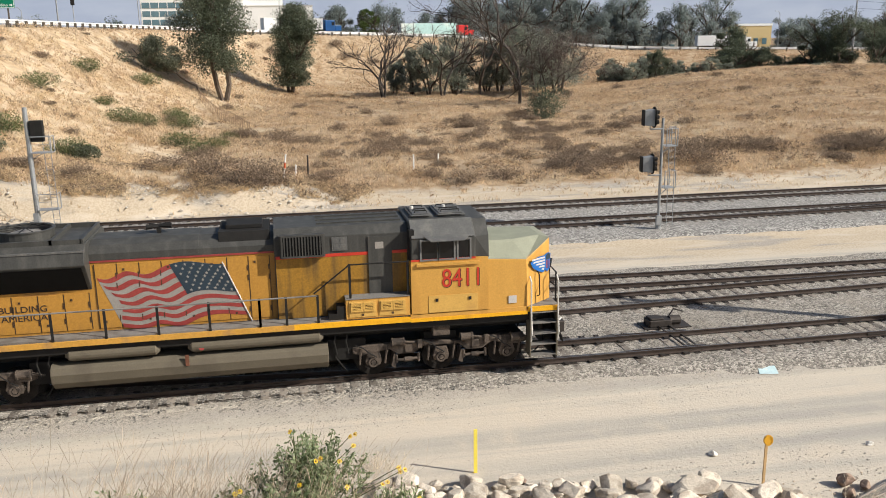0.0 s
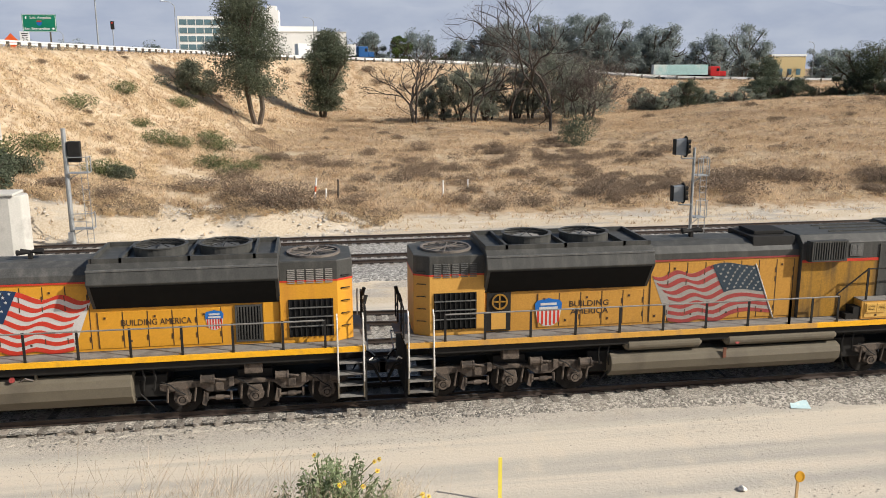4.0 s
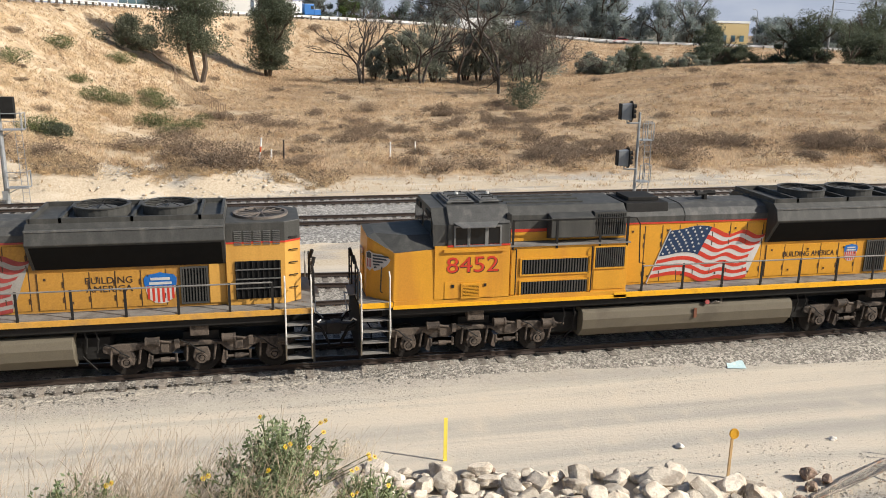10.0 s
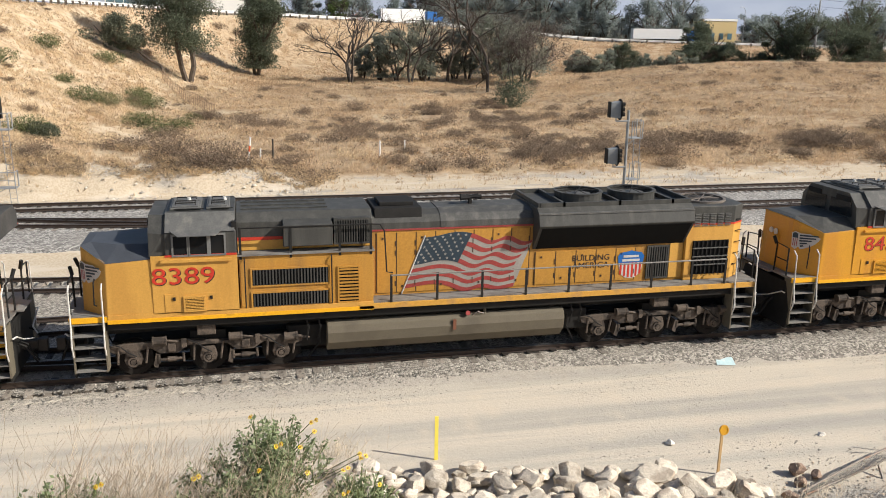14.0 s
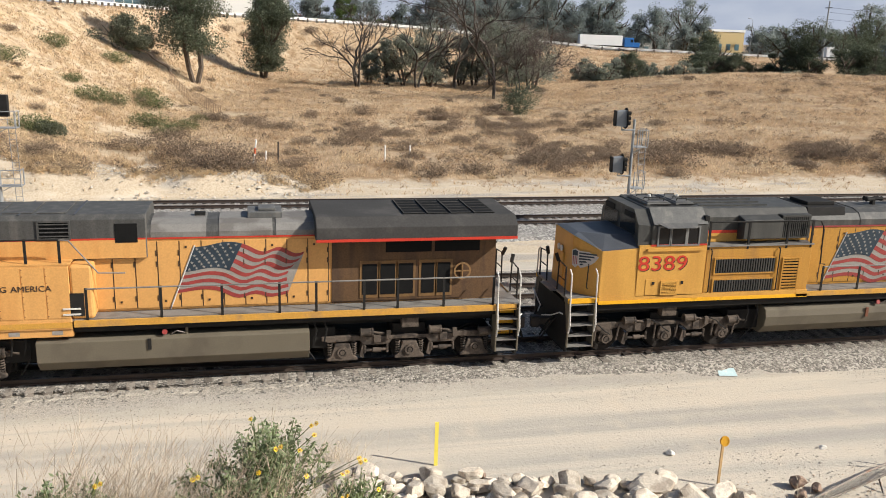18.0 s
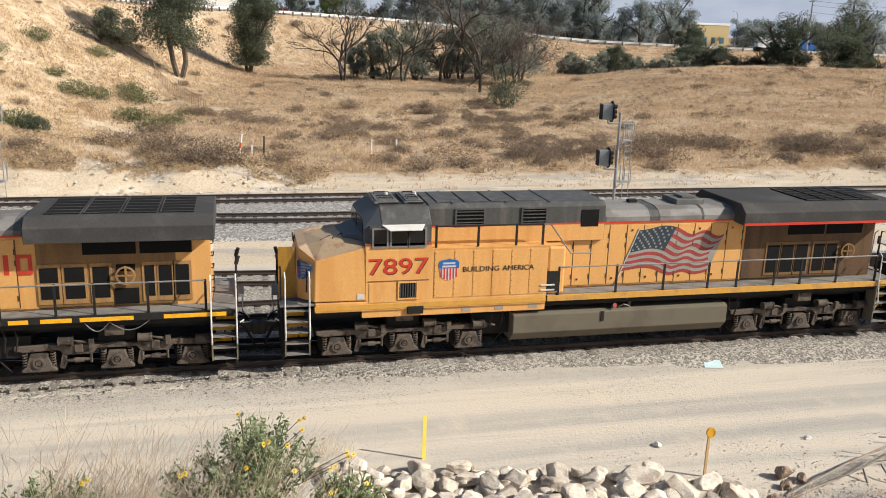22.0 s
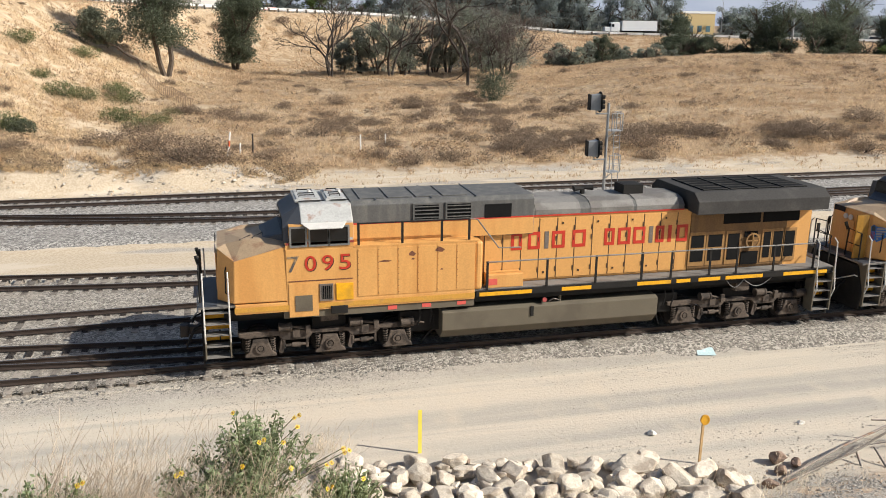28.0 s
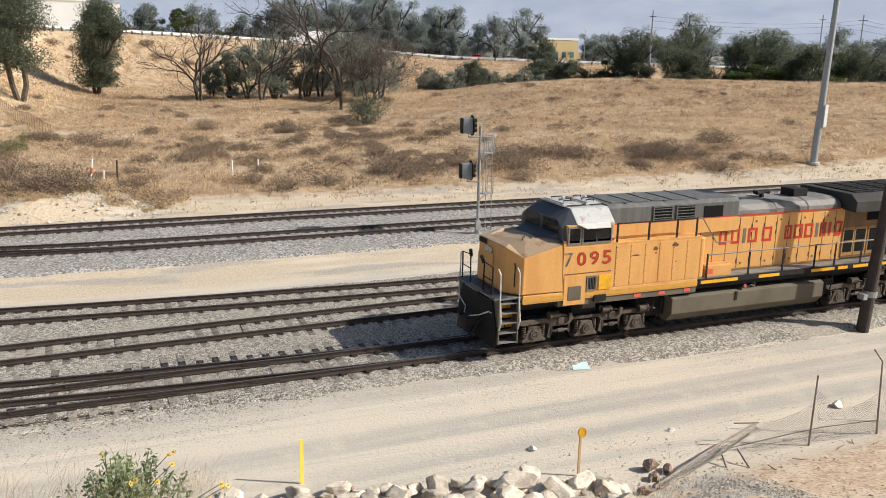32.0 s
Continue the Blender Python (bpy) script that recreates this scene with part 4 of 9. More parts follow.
def roof_boxes(parent, X, spans, z, material):
    for u0, u1 in spans:
        b = part("roof_unit", Solid().box(X(u0), X(u1), -0.75, 0.75, z, z + 0.08), material, parent, bevel=0.02)
        part("roof_unit_lid", Solid().box(X(u0 + 0.06), X(u1 - 0.06), -0.68, 0.1, z + 0.08, z + 0.11).box(X(u0 + 0.06), X(u1 - 0.06), 0.18, 0.68, z + 0.08, z + 0.11), material, b, bevel=0.01)
        part("antenna", Solid().rod((X(u0 + 0.5), 0.14, z + 0.08), (X(u0 + 0.5), 0.14, z + 0.2), 0.07, 10, 0.05), rail_white, b, "small pale roof antenna")
        part("conduit", Solid().tube([(X(u0 + 0.05), -0.72, z + 0.03), (X(u0 + 0.3), -0.78, z + 0.05), (X(u1 + 0.1), -0.78, z + 0.05)], 0.018, 5), black_part, b)
        for y in (-0.5, -0.2, 0.35):
            part("bracket", Solid().tube([(X(u0 + 0.15), y, z + 0.1), (X(u0 + 0.15), y, z + 0.17), (X(u1 - 0.15), y, z + 0.17), (X(u1 - 0.15), y, z + 0.1)], 0.02), black_part, b)


def tank(parent, X, u0, u1, ge=False, low=1.0):
    half_ = [(-1.28, 1.46), (-1.44, 1.36), (-1.5, 1.14), (-1.44, 0.82), (-1.16, 0.5)]
    if ge:
        half_ = [(-1.36, 1.38), (-1.5, 1.32), (-1.5, 0.74), (-1.2, 0.42)]
    half_ = [(y, 0.5 + (z - 0.5) * low) for y, z in half_]
    t = part("fuel_tank", Solid().prism(half_ + [(-y, z) for y, z in reversed(half_)], X(u0), X(u1)), tank_paint, parent, "dusty olive-grey fuel tank", bevel=0.02)
    a = X(u0 + (u1 - u0) * 0.52)
    if ge:
        a = X(u0 + (u1 - u0) * 0.4)
    part("fuel_gauge", Solid().box(a - 0.05, a + 0.05, -1.53, -1.49, 1.02, 1.34), rust_patch if not ge else black_part, t, "small gauge plate")
    part("filler_cap", Solid().ring((a + 0.42, -1.44, 1.5), (0, -1, 0.3), 0, 0.075, 0.05, 12), red_faded, t, "round red filler cap")
    part("filler_pipe", Solid().tube([(a + 0.42, -1.3, 1.4), (a + 0.42, -1.42, 1.5)], 0.05, 8).tube([(a + 0.6, -1.38, 1.42), (a + 0.75, -1.42, 1.52), (a + 0.95, -1.38, 1.44)], 0.02, 5), steel_bare, t)
    part("vent_pipe", Solid().tube([(a + 1.0, -1.3, 1.36), (a + 1.0, -1.3, 1.62)], 0.05, 8), tank_paint, t)
    return t


def underframe(parent, X, ua, ub):
    part("underframe", Solid().box(X(ua), X(ub), -0.85, 0.85, 1.3, 1.84), black_part, parent)
    # black boxes added to darken the gaps between trucks and tank like deep shade
    for a, b in ((4.9, 6.2), (13.2, 14.4)):
        part("air_compressor" if a < 6 else "equipment_rack", Solid().box(X(a), X(b), -1.05, 1.05, 0.62, 1.3), black_part, parent, bevel=0.04)
    for sy in (-1, 1):
        part("sill_beam", Solid().box(X(ua + 0.6), X(ub - 0.6), sy * 1.3, sy * 1.45, 1.62, 1.84), black_part, parent)
        part("air_pipe", Solid().tube([(X(ua + 1), sy * 1.3, 1.56), (X(ub - 1), sy * 1.3, 1.58)], 0.03), black_part, parent)
        for u in (5.4, 5.75, 13.7, 14.0):
            part("cable_loop", Solid().tube([(X(u), sy * 1.25, 1.75), (X(u + 0.12), sy * 1.28, 1.3), (X(u + 0.05), sy * 1.25, 0.9)], 0.028, 5), black_part, parent)


def cab_nose(parent, X, body, top, front, z_front, z_side, z_back, uc, hw):
    """The nose before the cab: flat sides, corners cut back to a narrow front, a sloping top."""
    lower = [(X(uc), -1.55, 2.05), (X(0.0), -1.52, 2.05), (X(front), -hw, 2.05), (X(front), hw, 2.05), (X(0.0), 1.52, 2.05), (X(uc), 1.55, 2.05)]
    upper = [(X(uc), -1.52, z_back), (X(0.04), -1.49, z_side), (X(front + 0.05), -hw, z_front), (X(front + 0.05), hw, z_front), (X(0.04), 1.49, z_side), (X(uc), 1.52, z_back)]
    rings = [lower, upper]
    s = Solid().add(rings[0] + rings[1], [(i, (i + 1) % 6, (i + 1) % 6 + 6, i + 6) for i in range(6)] + [(5, 4, 3, 2, 1, 0), (6, 7, 8, 9, 10, 11)])
    nose = part("nose", s, body, parent, bevel=0.03)
    zt = max(z_back + 0.14, z_front + 0.05)
    lift = [(X(uc), -1.0, zt), (X(0.35), -0.9, zt - 0.02), (X(front + 0.3), -hw + 0.25, z_front + 0.05), (X(front + 0.3), hw - 0.25, z_front + 0.05), (X(0.35), 0.9, zt - 0.02), (X(uc), 1.0, zt)]
    low = [(x, y, z + 0.003) for x, y, z in rings[1]]
    part("nose_top", Solid().add(low + lift, [(i, (i + 1) % 6, (i + 1) % 6 + 6, i + 6) for i in range(6)] + [(6, 7, 8, 9, 10, 11)]), top, nose)
    d = X(front) - X(0)
    for sy in (-1, 1):
        part("grab_iron", Solid().tube([(X(front * 0.4), sy * 1.28, 2.3), (X(front * 0.4) + d * 0.08, sy * 1.34, 2.35), (X(front * 0.4) + d * 0.05, sy * 1.34, 3.0), (X(front * 0.4), sy * 1.26, 3.1)], 0.02), black_part, nose)
    part("nose_door", Solid().box(X(front - 0.02), X(front + 0.02), -0.2, 0.5, 2.1, 3.2), body, nose, bevel=0.02)
    part("headlight", Solid().ring((X(front - 0.0), 0.0, 3.3), (X(front) - X(0), 0, 0), 0.0, 0.1, 0.04, 12).ring((X(front), 0.26, 3.3), (X(front) - X(0), 0, 0), 0.0, 0.1, 0.04, 12), rail_white, nose)
    return nose


def wing(parent, X, front, z, feather, ground_, hw):
    """The winged emblem on the cut corner of the nose: a small barred shield in front, feathers swept back."""
    a, b = Vector((X(-0.02), -1.53, 0)), Vector((X(front * 1.0), -hw - 0.01, 0))
    d = (b - a)
    nrm = Vector((-(d.y), d.x, 0)).normalized()
    if nrm.y > 0:
        nrm = -nrm
    at = lambda k, zz, o: tuple(a + d * k + nrm * o + Vector((0, 0, zz)))

    def plate(pts, o, material, par, name, label=""):
        k = len(pts)
        return part(name, Solid().add([at(p, q, o) for p, q in pts] + [at(p, q, o + 0.005) for p, q in pts], [tuple(range(k, 2 * k)), tuple(range(k))] + [(i, (i + 1) % k, (i + 1) % k + k, i + k) for i in range(k)]), material, par, label)

    base = plate([(0.06, z + 0.16), (0.12, z + 0.06), (0.2, z - 0.04), (0.34, z - 0.14), (0.5, z - 0.22), (0.66, z - 0.28), (0.74, z - 0.2), (0.84, z - 0.3), (0.95, z - 0.22), (0.98, z + 0.26), (0.86, z + 0.32), (0.7, z + 0.26), (0.4, z + 0.27)], 0.012, ground_, parent, "wing_emblem", "winged shield emblem in blue and white")
    for q, (k0, k1) in enumerate(((0.1, 0.72), (0.18, 0.72), (0.3, 0.72), (0.44, 0.70), (0.56, 0.68))):
        z0 = z + 0.2 - q * 0.092
        plate([(k0, z0), (k1, z0 - 0.035), (k1, z0 + 0.022), (k0 + 0.04, z0 + 0.045)], 0.02, feather, base, "feather")
    plate([(0.77, z + 0.1), (0.94, z + 0.1), (0.95, z + 0.25), (0.86, z + 0.29), (0.77, z + 0.24)], 0.02, navy_decal, base, "shield_top")
    for q in range(3):
        plate([(0.78 + q * 0.06, z - 0.18), (0.805 + q * 0.06, z - 0.18), (0.805 + q * 0.06, z + 0.08), (0.78 + q * 0.06, z + 0.08)], 0.02, red_faded, base, "red_bar")


def windows(parent, X, spans, z0, z1, y, sy, bar):
    for u0, u1 in spans:
        w = part("side_window", Solid().box(X(u0), X(u1), sy * (y - 0.04), sy * (y + 0.012), z0, z1), glass_dark, parent, "dark tinted side window")
        f = Solid()
        for a, b, c, d in ((u0 - 0.05, u1 + 0.05, z1, z1 + 0.05), (u0 - 0.05, u1 + 0.05, z0 - 0.05, z0), (u0 - 0.05, u0, z0, z1), (u1, u1 + 0.05, z0, z1)):
            f.box(X(a), X(b), sy * (y - 0.03), sy * (y + 0.035), c, d)
        part("window_frame", f, bar, w)


def emd(name, label, s, number, detail, dull, worn, num):
    """A wide-nosed six-axle locomotive with flared radiators; s: +1 faces -x, -1 faces +x."""
    X = lambda u: s * u
    lo = lambda a, b: (min(X(a), X(b)), max(X(a), X(b)))
    ob = thing(name, label, "locomotive", "locomotives of the train")
    body, gp = (yellow_dusty if worn else yellow), grey_paint
    side = yellow_dirty if worn else body
    left = detail != "right"
    underframe(ob, X, -0.9, 20.0)
    # deck and sills
    part("deck", Solid().box(X(-1.0), X(20.15), -1.5, 1.5, 1.98, 2.06), deck_steel, ob, "worn grey walkway deck")
    for sy in (-1, 1):
        part("side_sill", Solid().box(X(7.0), X(20.1), sy * 1.5, sy * 1.58, 1.86, 2.01), sill_dull if worn else sill_yellow, ob, "yellow side sill")
        part("end_sill", Solid().box(X(-1.0), X(0.0), sy * 1.5, sy * 1.56, 1.9, 2.05), sill_yellow, ob)
    bogie(ob, X, 2.62, 2.08, "emd")
    bogie(ob, X, 16.88, 2.08, "emd")
    tank(ob, X, 6.05, 13.48 if left else 13.75, False, 1.0 if left else 0.8)
    if not left:
        for a, b in ((6.3, 9.9), (10.9, 13.2)):
            part("air_reservoir", Solid().rod((X(a), -1.3, 1.56), (X(b), -1.3, 1.56), 0.2, 16).rod((X(a), -1.3, 1.56), (X(a - 0.12), -1.3, 1.56), 0.2, 16, 0.1).rod((X(b), -1.3, 1.56), (X(b + 0.12), -1.3, 1.56), 0.2, 16, 0.1), tank_paint, ob, "long dusty air reservoir", smooth=False)
    steps(ob, X, -0.95, -0.1, 2.02, False)
    steps(ob, X, 19.3, 20.05, 2.02, False)
    end_gear(ob, X, -1.05, -1)
    end_gear(ob, X, 20.2, 1)
    # nose and lower cab
    nf = -0.72 if left else -0.93
    nose = cab_nose(ob, X, body, pale_nose if not left else (nose_dark if worn else gp), nf, 3.92 if left else 4.02, 3.55, 3.64, 1.26, 0.82)
    part("corner_light_box", Solid().add([(X(0.05), -1.45, 3.5), (X(0.62), -1.45, 3.52), (X(0.05), -0.98, 3.8), (X(0.62), -0.98, 3.8), (X(-0.12), -1.2, 3.5), (X(-0.12), -1.0, 3.72)], [(0, 1, 3, 2), (0, 2, 5, 4), (1, 0, 4), (2, 3, 5), (1, 4, 5, 3)]), grey_mid if left else pale_nose, nose, "angled corner box of the nose")
    wing(nose, X, nf, 3.2 if left else 3.26, navy_decal if left else white_decal, white_decal if left else bright_blue, 0.82)
    low = part("lower_cab", Solid().box(X(0.02), X(7.42 if left else 3.6), -1.56, 1.56, 1.84, 2.08).box(X(1.24), X(3.56), -1.56, 1.56, 2.06, 3.72), body, ob, "bright yellow lower body")
    part("lower_trim", Solid().box(X(0.0), X(7.42 if left else 3.6), -1.58, -1.56, 1.84, 1.95), sill_yellow, low)
    # cab top
    prof = [(-1.55, 3.72), (-1.55, 4.36), (-1.08, 4.82), (1.08, 4.82), (1.55, 4.36), (1.55, 3.72)]
    prof2 = [(-1.5, 3.74), (-1.5, 4.34), (-1.04, 4.78), (1.04, 4.78), (1.5, 4.34), (1.5, 3.74)]
    cab = part("cab", Solid().prism(prof, X(1.62), X(3.55)), gp, ob, "dark grey upper cab", bevel=0.03)
    part("windshield_frame", Solid().prism([(-1.5, 3.7), (-1.42, 4.36), (-1.0, 4.78), (1.0, 4.78), (1.42, 4.36), (1.5, 3.7)], X(1.2), X(1.62), taper=prof2), gp, cab)
    for y0, y1 in ((-1.25, -0.12), (0.12, 1.25)):
        part("windshield", Solid().add([(X(1.175), y0, 4.0), (X(1.175), y1, 4.0), (X(1.185), y1 * 0.92, 4.5), (X(1.185), y0 * 0.92, 4.5)], [(0, 1, 2, 3)]), glass_dark, cab)
    for y0 in (-1.1, 0.4):
        part("number_board", Solid().box(X(1.17), X(1.21), y0, y0 + 0.7, 4.48, 4.66), black_part, cab)
    for sy in (-1, 1):
        windows(cab, X, ((1.86, 2.22), (2.3, 2.76), (2.86, 3.22)) if left else ((1.8, 2.14), (2.28, 2.72), (2.78, 3.24)), 3.74, 4.28, 1.55, sy, window_grey)
        part("awning", Solid().add([(X(1.75), sy * 1.5, 4.42), (X(3.2), sy * 1.5, 4.42), (X(3.0), sy * 1.82, 4.31), (X(2.0), sy * 1.82, 4.31), (X(1.75), sy * 1.5, 4.44), (X(3.2), sy * 1.5, 4.44), (X(3.0), sy * 1.82, 4.33), (X(2.0), sy * 1.82, 4.33)],
                                       [(0, 1, 2, 3), (7, 6, 5, 4), (0, 4, 5, 1), (1, 5, 6, 2), (2, 6, 7, 3), (3, 7, 4, 0)]), grey_old, cab)
        part("arm_rest", Solid().box(X(1.5), X(3.4), sy * 1.55, sy * 1.63, 3.54, 3.62), body, cab)
    # lighter grey plates paint the sunlit look on to the sloping facets
    for sy in (-1, 1):
        part("roof_slope", Solid().prism([(sy * 1.56, 4.37), (sy * 1.575, 4.385), (sy * 1.09, 4.845), (sy * 1.08, 4.83)], X(1.66), X(3.52)), grey_old if worn else grey_mid, cab, "sloping roof edge of the cab with its lit tone painted on")
    part("rear_post", Solid().box(X(3.44), X(3.58), -1.5, -1.12, 3.68, 4.62), black_part, cab)
    roof_boxes(cab, X, ((1.75, 2.6), (2.75, 3.4)), 4.82, grey_old)
    flat([(X(1.62), 3.69), (X(3.55), 3.69), (X(3.55), 3.745), (X(1.62), 3.745)], -1.56, red_paint, cab, "red_stripe", thick=0.012)
    lettering(number, num[0] * s if s > 0 else -num[1], num[1] if s > 0 else -num[0], 2.9 if left else 2.86, 3.38 if left else 3.42, -1.565, red_paint, low, "road_number", "red painted road number")
    # small access panel under the cab
    p = part("access_panel", Solid().box(X(1.55), X(3.05), -1.575, -1.55, 2.1, 2.62), body if left else pale_yellow, low, "pale yellow access panel")
    part("latches", Solid().box(X(1.8) - 0.04, X(1.8) + 0.04, -1.6, -1.575, 2.44, 2.53).box(X(2.8) - 0.04, X(2.8) + 0.04, -1.6, -1.575, 2.44, 2.53), black_part, p)
    if left:
        louvre(p, X, 2.1, 2.6, 2.14, 2.5, -1.577, 8, False, body, "panel_louvre")
    else:
        part("data_plate", Solid().box(X(0.35), X(0.6), -1.56, -1.54, 2.22, 2.45), white_decal, low, "square white notice plate")
    # block behind the cab
    if left:
        blk = part("inertial_block", Solid().box(X(3.6), X(7.42), -1.5, 1.5, 2.06, 3.62), side, ob, "yellow equipment block with louvres", bevel=0.015)
        louvre(blk, X, 3.95, 6.1, 2.74, 3.2, -1.5, 24, True, side)
        louvre(blk, X, 3.95, 6.1, 2.1, 2.5, -1.5, 24, True, side)
        if worn:
            louvre(blk, X, 6.42, 6.98, 2.05, 3.15, -1.5, 11, False, side, "shutter")
        else:
            louvre(blk, X, 6.32, 7.3, 2.86, 3.5, -1.5, 14, True, body)
            part("lower_door", Solid().box(X(6.3), X(7.35), -1.52, -1.5, 2.15, 2.75), body, blk)
        for u in (3.75, 6.2):
            part("grab_bar", Solid().tube([(X(u), -1.52, 2.1), (X(u), -1.58, 2.15), (X(u), -1.58, 3.5), (X(u), -1.52, 3.55)], 0.02), black_part, blk)
        part("upper_deck", Solid().box(X(3.56), X(7.45), -1.56, 1.56, 3.62, 3.66), deck_steel, ob)
        railing(ob, X, (3.65, 5.05, 6.45, 7.35), -1.5, 3.7, 4.42, black_part)
        part("rail_drop", Solid().tube([(X(7.35), -1.5, 4.42), (X(7.62), -1.5, 4.4), (X(7.75), -1.5, 4.2), (X(7.82), -1.5, 2.95), (X(8.0), -1.5, 2.92)], 0.022), black_part, ob)
        up = part("upper_block", Solid().prism([(-1.1, 3.66), (-1.1, 4.5), (-0.85, 4.74), (0.85, 4.74), (1.1, 4.5), (1.1, 3.66)], X(3.56), X(7.45)), gp, ob, "dark grey upper block", bevel=0.02)
        flat([(X(3.58), 3.68), (X(7.42), 3.68), (X(7.42), 3.96), (X(3.58), 3.96)], -1.1, body, up, "yellow_band")
        flat([(X(3.58), 3.97), (X(7.42), 3.97), (X(7.42), 4.06), (X(3.58), 4.06)], -1.1, red_paint, up, "red_stripe")
        part("blower_box", Solid().prism([(-1.08, 3.74), (-1.5, 3.84), (-1.5, 4.46), (-1.08, 4.56)], X(4.85), X(6.25)), gp, up, bevel=0.02)
        louvre(up, X, 6.35, 7.3, 3.86, 4.52, -1.32, 13, True, gp, "intake_grille")
        part("intake_box", Solid().box(X(6.3), X(7.36), -1.31, -1.08, 3.8, 4.58), gp, up)
        for y in (-0.5, 0.0, 0.5):
            part("roof_rib", Solid().box(X(3.7), X(6.2), y - 0.03, y + 0.03, 4.74, 4.78), gp, up)
    else:
        up = part("upper_block", Solid().prism([(-1.1, 2.06), (-1.1, 4.5), (-0.85, 4.74), (0.85, 4.74), (1.1, 4.5), (1.1, 2.06)], X(3.56), X(7.45)), gp, ob, "grey and yellow equipment block", bevel=0.02)
        flat([(X(3.6), 2.08), (X(7.42), 2.08), (X(7.42), 3.88), (X(3.6), 3.88)], -1.1, yellow_grime_shade, up, "yellow_side")
        flat([(X(3.6), 3.88), (X(7.42), 3.88), (X(7.42), 3.97), (X(3.6), 3.97)], -1.108, red_paint, up, "red_stripe")
        part("cab_door", Solid().box(X(4.05), X(4.75), -1.14, -1.11, 2.7, 4.42), gp, up, "grey cab door")
        part("door_window", Solid().box(X(4.3), X(4.55), -1.15, -1.14, 4.05, 4.25), white_dull, up)
        bx = part("battery_box", Solid().box(X(3.6), X(5.5), -1.54, -1.12, 2.06, 2.66), yellow_dusty, ob, "low yellow battery box with vents", bevel=0.02)
        for u in (4.12, 5.0):
            part("box_door", Solid().box(X(u - 0.4), X(u + 0.4), -1.56, -1.54, 2.12, 2.6), pale_yellow, bx)
            part("door_latch", Solid().box(X(u) - 0.03, X(u) + 0.03, -1.575, -1.56, 2.16, 2.22), dark_latch, bx)
            louvre(bx, X, u - 0.3, u - 0.06, 2.34, 2.52, -1.56, 4, False, pale_yellow, "vent")
            louvre(bx, X, u + 0.06, u + 0.3, 2.34, 2.52, -1.56, 4, False, pale_yellow, "vent")
        part("box_deck", Solid().box(X(3.6), X(5.5), -1.56, -1.1, 2.66, 2.69), deck_steel, bx)
        railing(ob, X, (3.65, 5.35), -1.5, 2.86, 3.7, black_part)
        part("rail_drop", Solid().tube([(X(5.35), -1.5, 3.7), (X(6.4), -1.5, 2.9)], 0.024), black_part, ob)
        part("side_sill", Solid().box(X(3.6), X(7.0), -1.58, -1.5, 1.86, 2.01), sill_yellow, ob)
        railing(ob, X, (6.3, 7.2, 7.95), -1.52, 2.06, 2.84, deck_steel)
        part("small_stairs", Solid().box(X(5.5), X(5.75), -1.5, -1.1, 2.06, 2.46).box(X(5.75), X(6.0), -1.5, -1.1, 2.06, 2.24), black_part, bx)
        louvre(up, X, 6.1, 7.2, 4.0, 4.56, -1.3, 13, True, gp, "intake_grille")
        part("intake_box", Solid().box(X(6.0), X(7.3), -1.29, -1.08, 3.94, 4.6), gp, up)
        part("small_grille", Solid().box(X(5.35), X(5.8), -1.13, -1.11, 4.05, 4.45).box(X(5.4), X(5.56), -1.14, -1.13, 4.1, 4.23).box(X(5.6), X(5.75), -1.14, -1.13, 4.1, 4.23).box(X(5.4), X(5.56), -1.14, -1.13, 4.28, 4.4).box(X(5.6), X(5.75), -1.14, -1.13, 4.28, 4.4), grey_old, up)
        for y in (-0.5, 0.0, 0.5):
            part("roof_rib", Solid().box(X(3.7), X(6.2), y - 0.03, y + 0.03, 4.74, 4.78), gp, up)
    # long hood
    hood = part("long_hood", Solid().box(X(7.45), X(17.7), -0.95, 0.95, 2.06, 4.08), side, ob, "yellow long hood")
    part("hood_roof", Solid().prism([(-0.96, 4.08), (-0.96, 4.3), (-0.8, 4.5), (-0.45, 4.6), (0.45, 4.6), (0.8, 4.5), (0.96, 4.3), (0.96, 4.08)], X(7.45), X(12.7)), gp, hood, "dark grey rounded hood roof")
    part("roof_plate", Solid().prism([(-0.975, 4.12), (-0.975, 4.31), (-0.81, 4.515), (-0.45, 4.62), (0.45, 4.62), (0.81, 4.515), (0.975, 4.31), (0.975, 4.12)], X(9.55), X(12.6)), grey_mid if left else gp, hood, "weathered roof plate")
    part("exhaust_hatch", Solid().prism([(-0.86, 4.42), (-0.8, 4.72), (0.8, 4.72), (0.86, 4.42)], X(7.55), X(9.0)).box(X(7.75), X(8.8), -0.5, 0.5, 4.72, 4.84), black_part, hood, bevel=0.02)
    for sy in (-1, 1):
        part("red_stripe", Solid().box(X(7.45), X(12.6), sy * 0.95, sy * 0.975, 4.06, 4.11), red_faded if worn else red_paint, hood)
        hood_doors(hood, X, 7.6, 12.4, 2.14, 4.0, sy * 0.95, 8, side, sy)
        hood_doors(hood, X, 12.6, 16.0, 2.14, 3.2, sy * 0.95, 5, side, sy)
    flag_decal(hood, X, 8.45 if left else 8.3, 3.45, 3.96, 2.36, -0.974, 0.6, dull)
    horn(hood, X(10.7), 4.62)
    # radiators
    rp = [(-0.96, 3.3), (-1.5, 4.08), (-1.54, 4.14), (-1.42, 4.5), (-1.2, 4.67), (1.2, 4.67), (1.42, 4.5), (1.54, 4.14), (1.5, 4.08), (0.96, 3.3)]
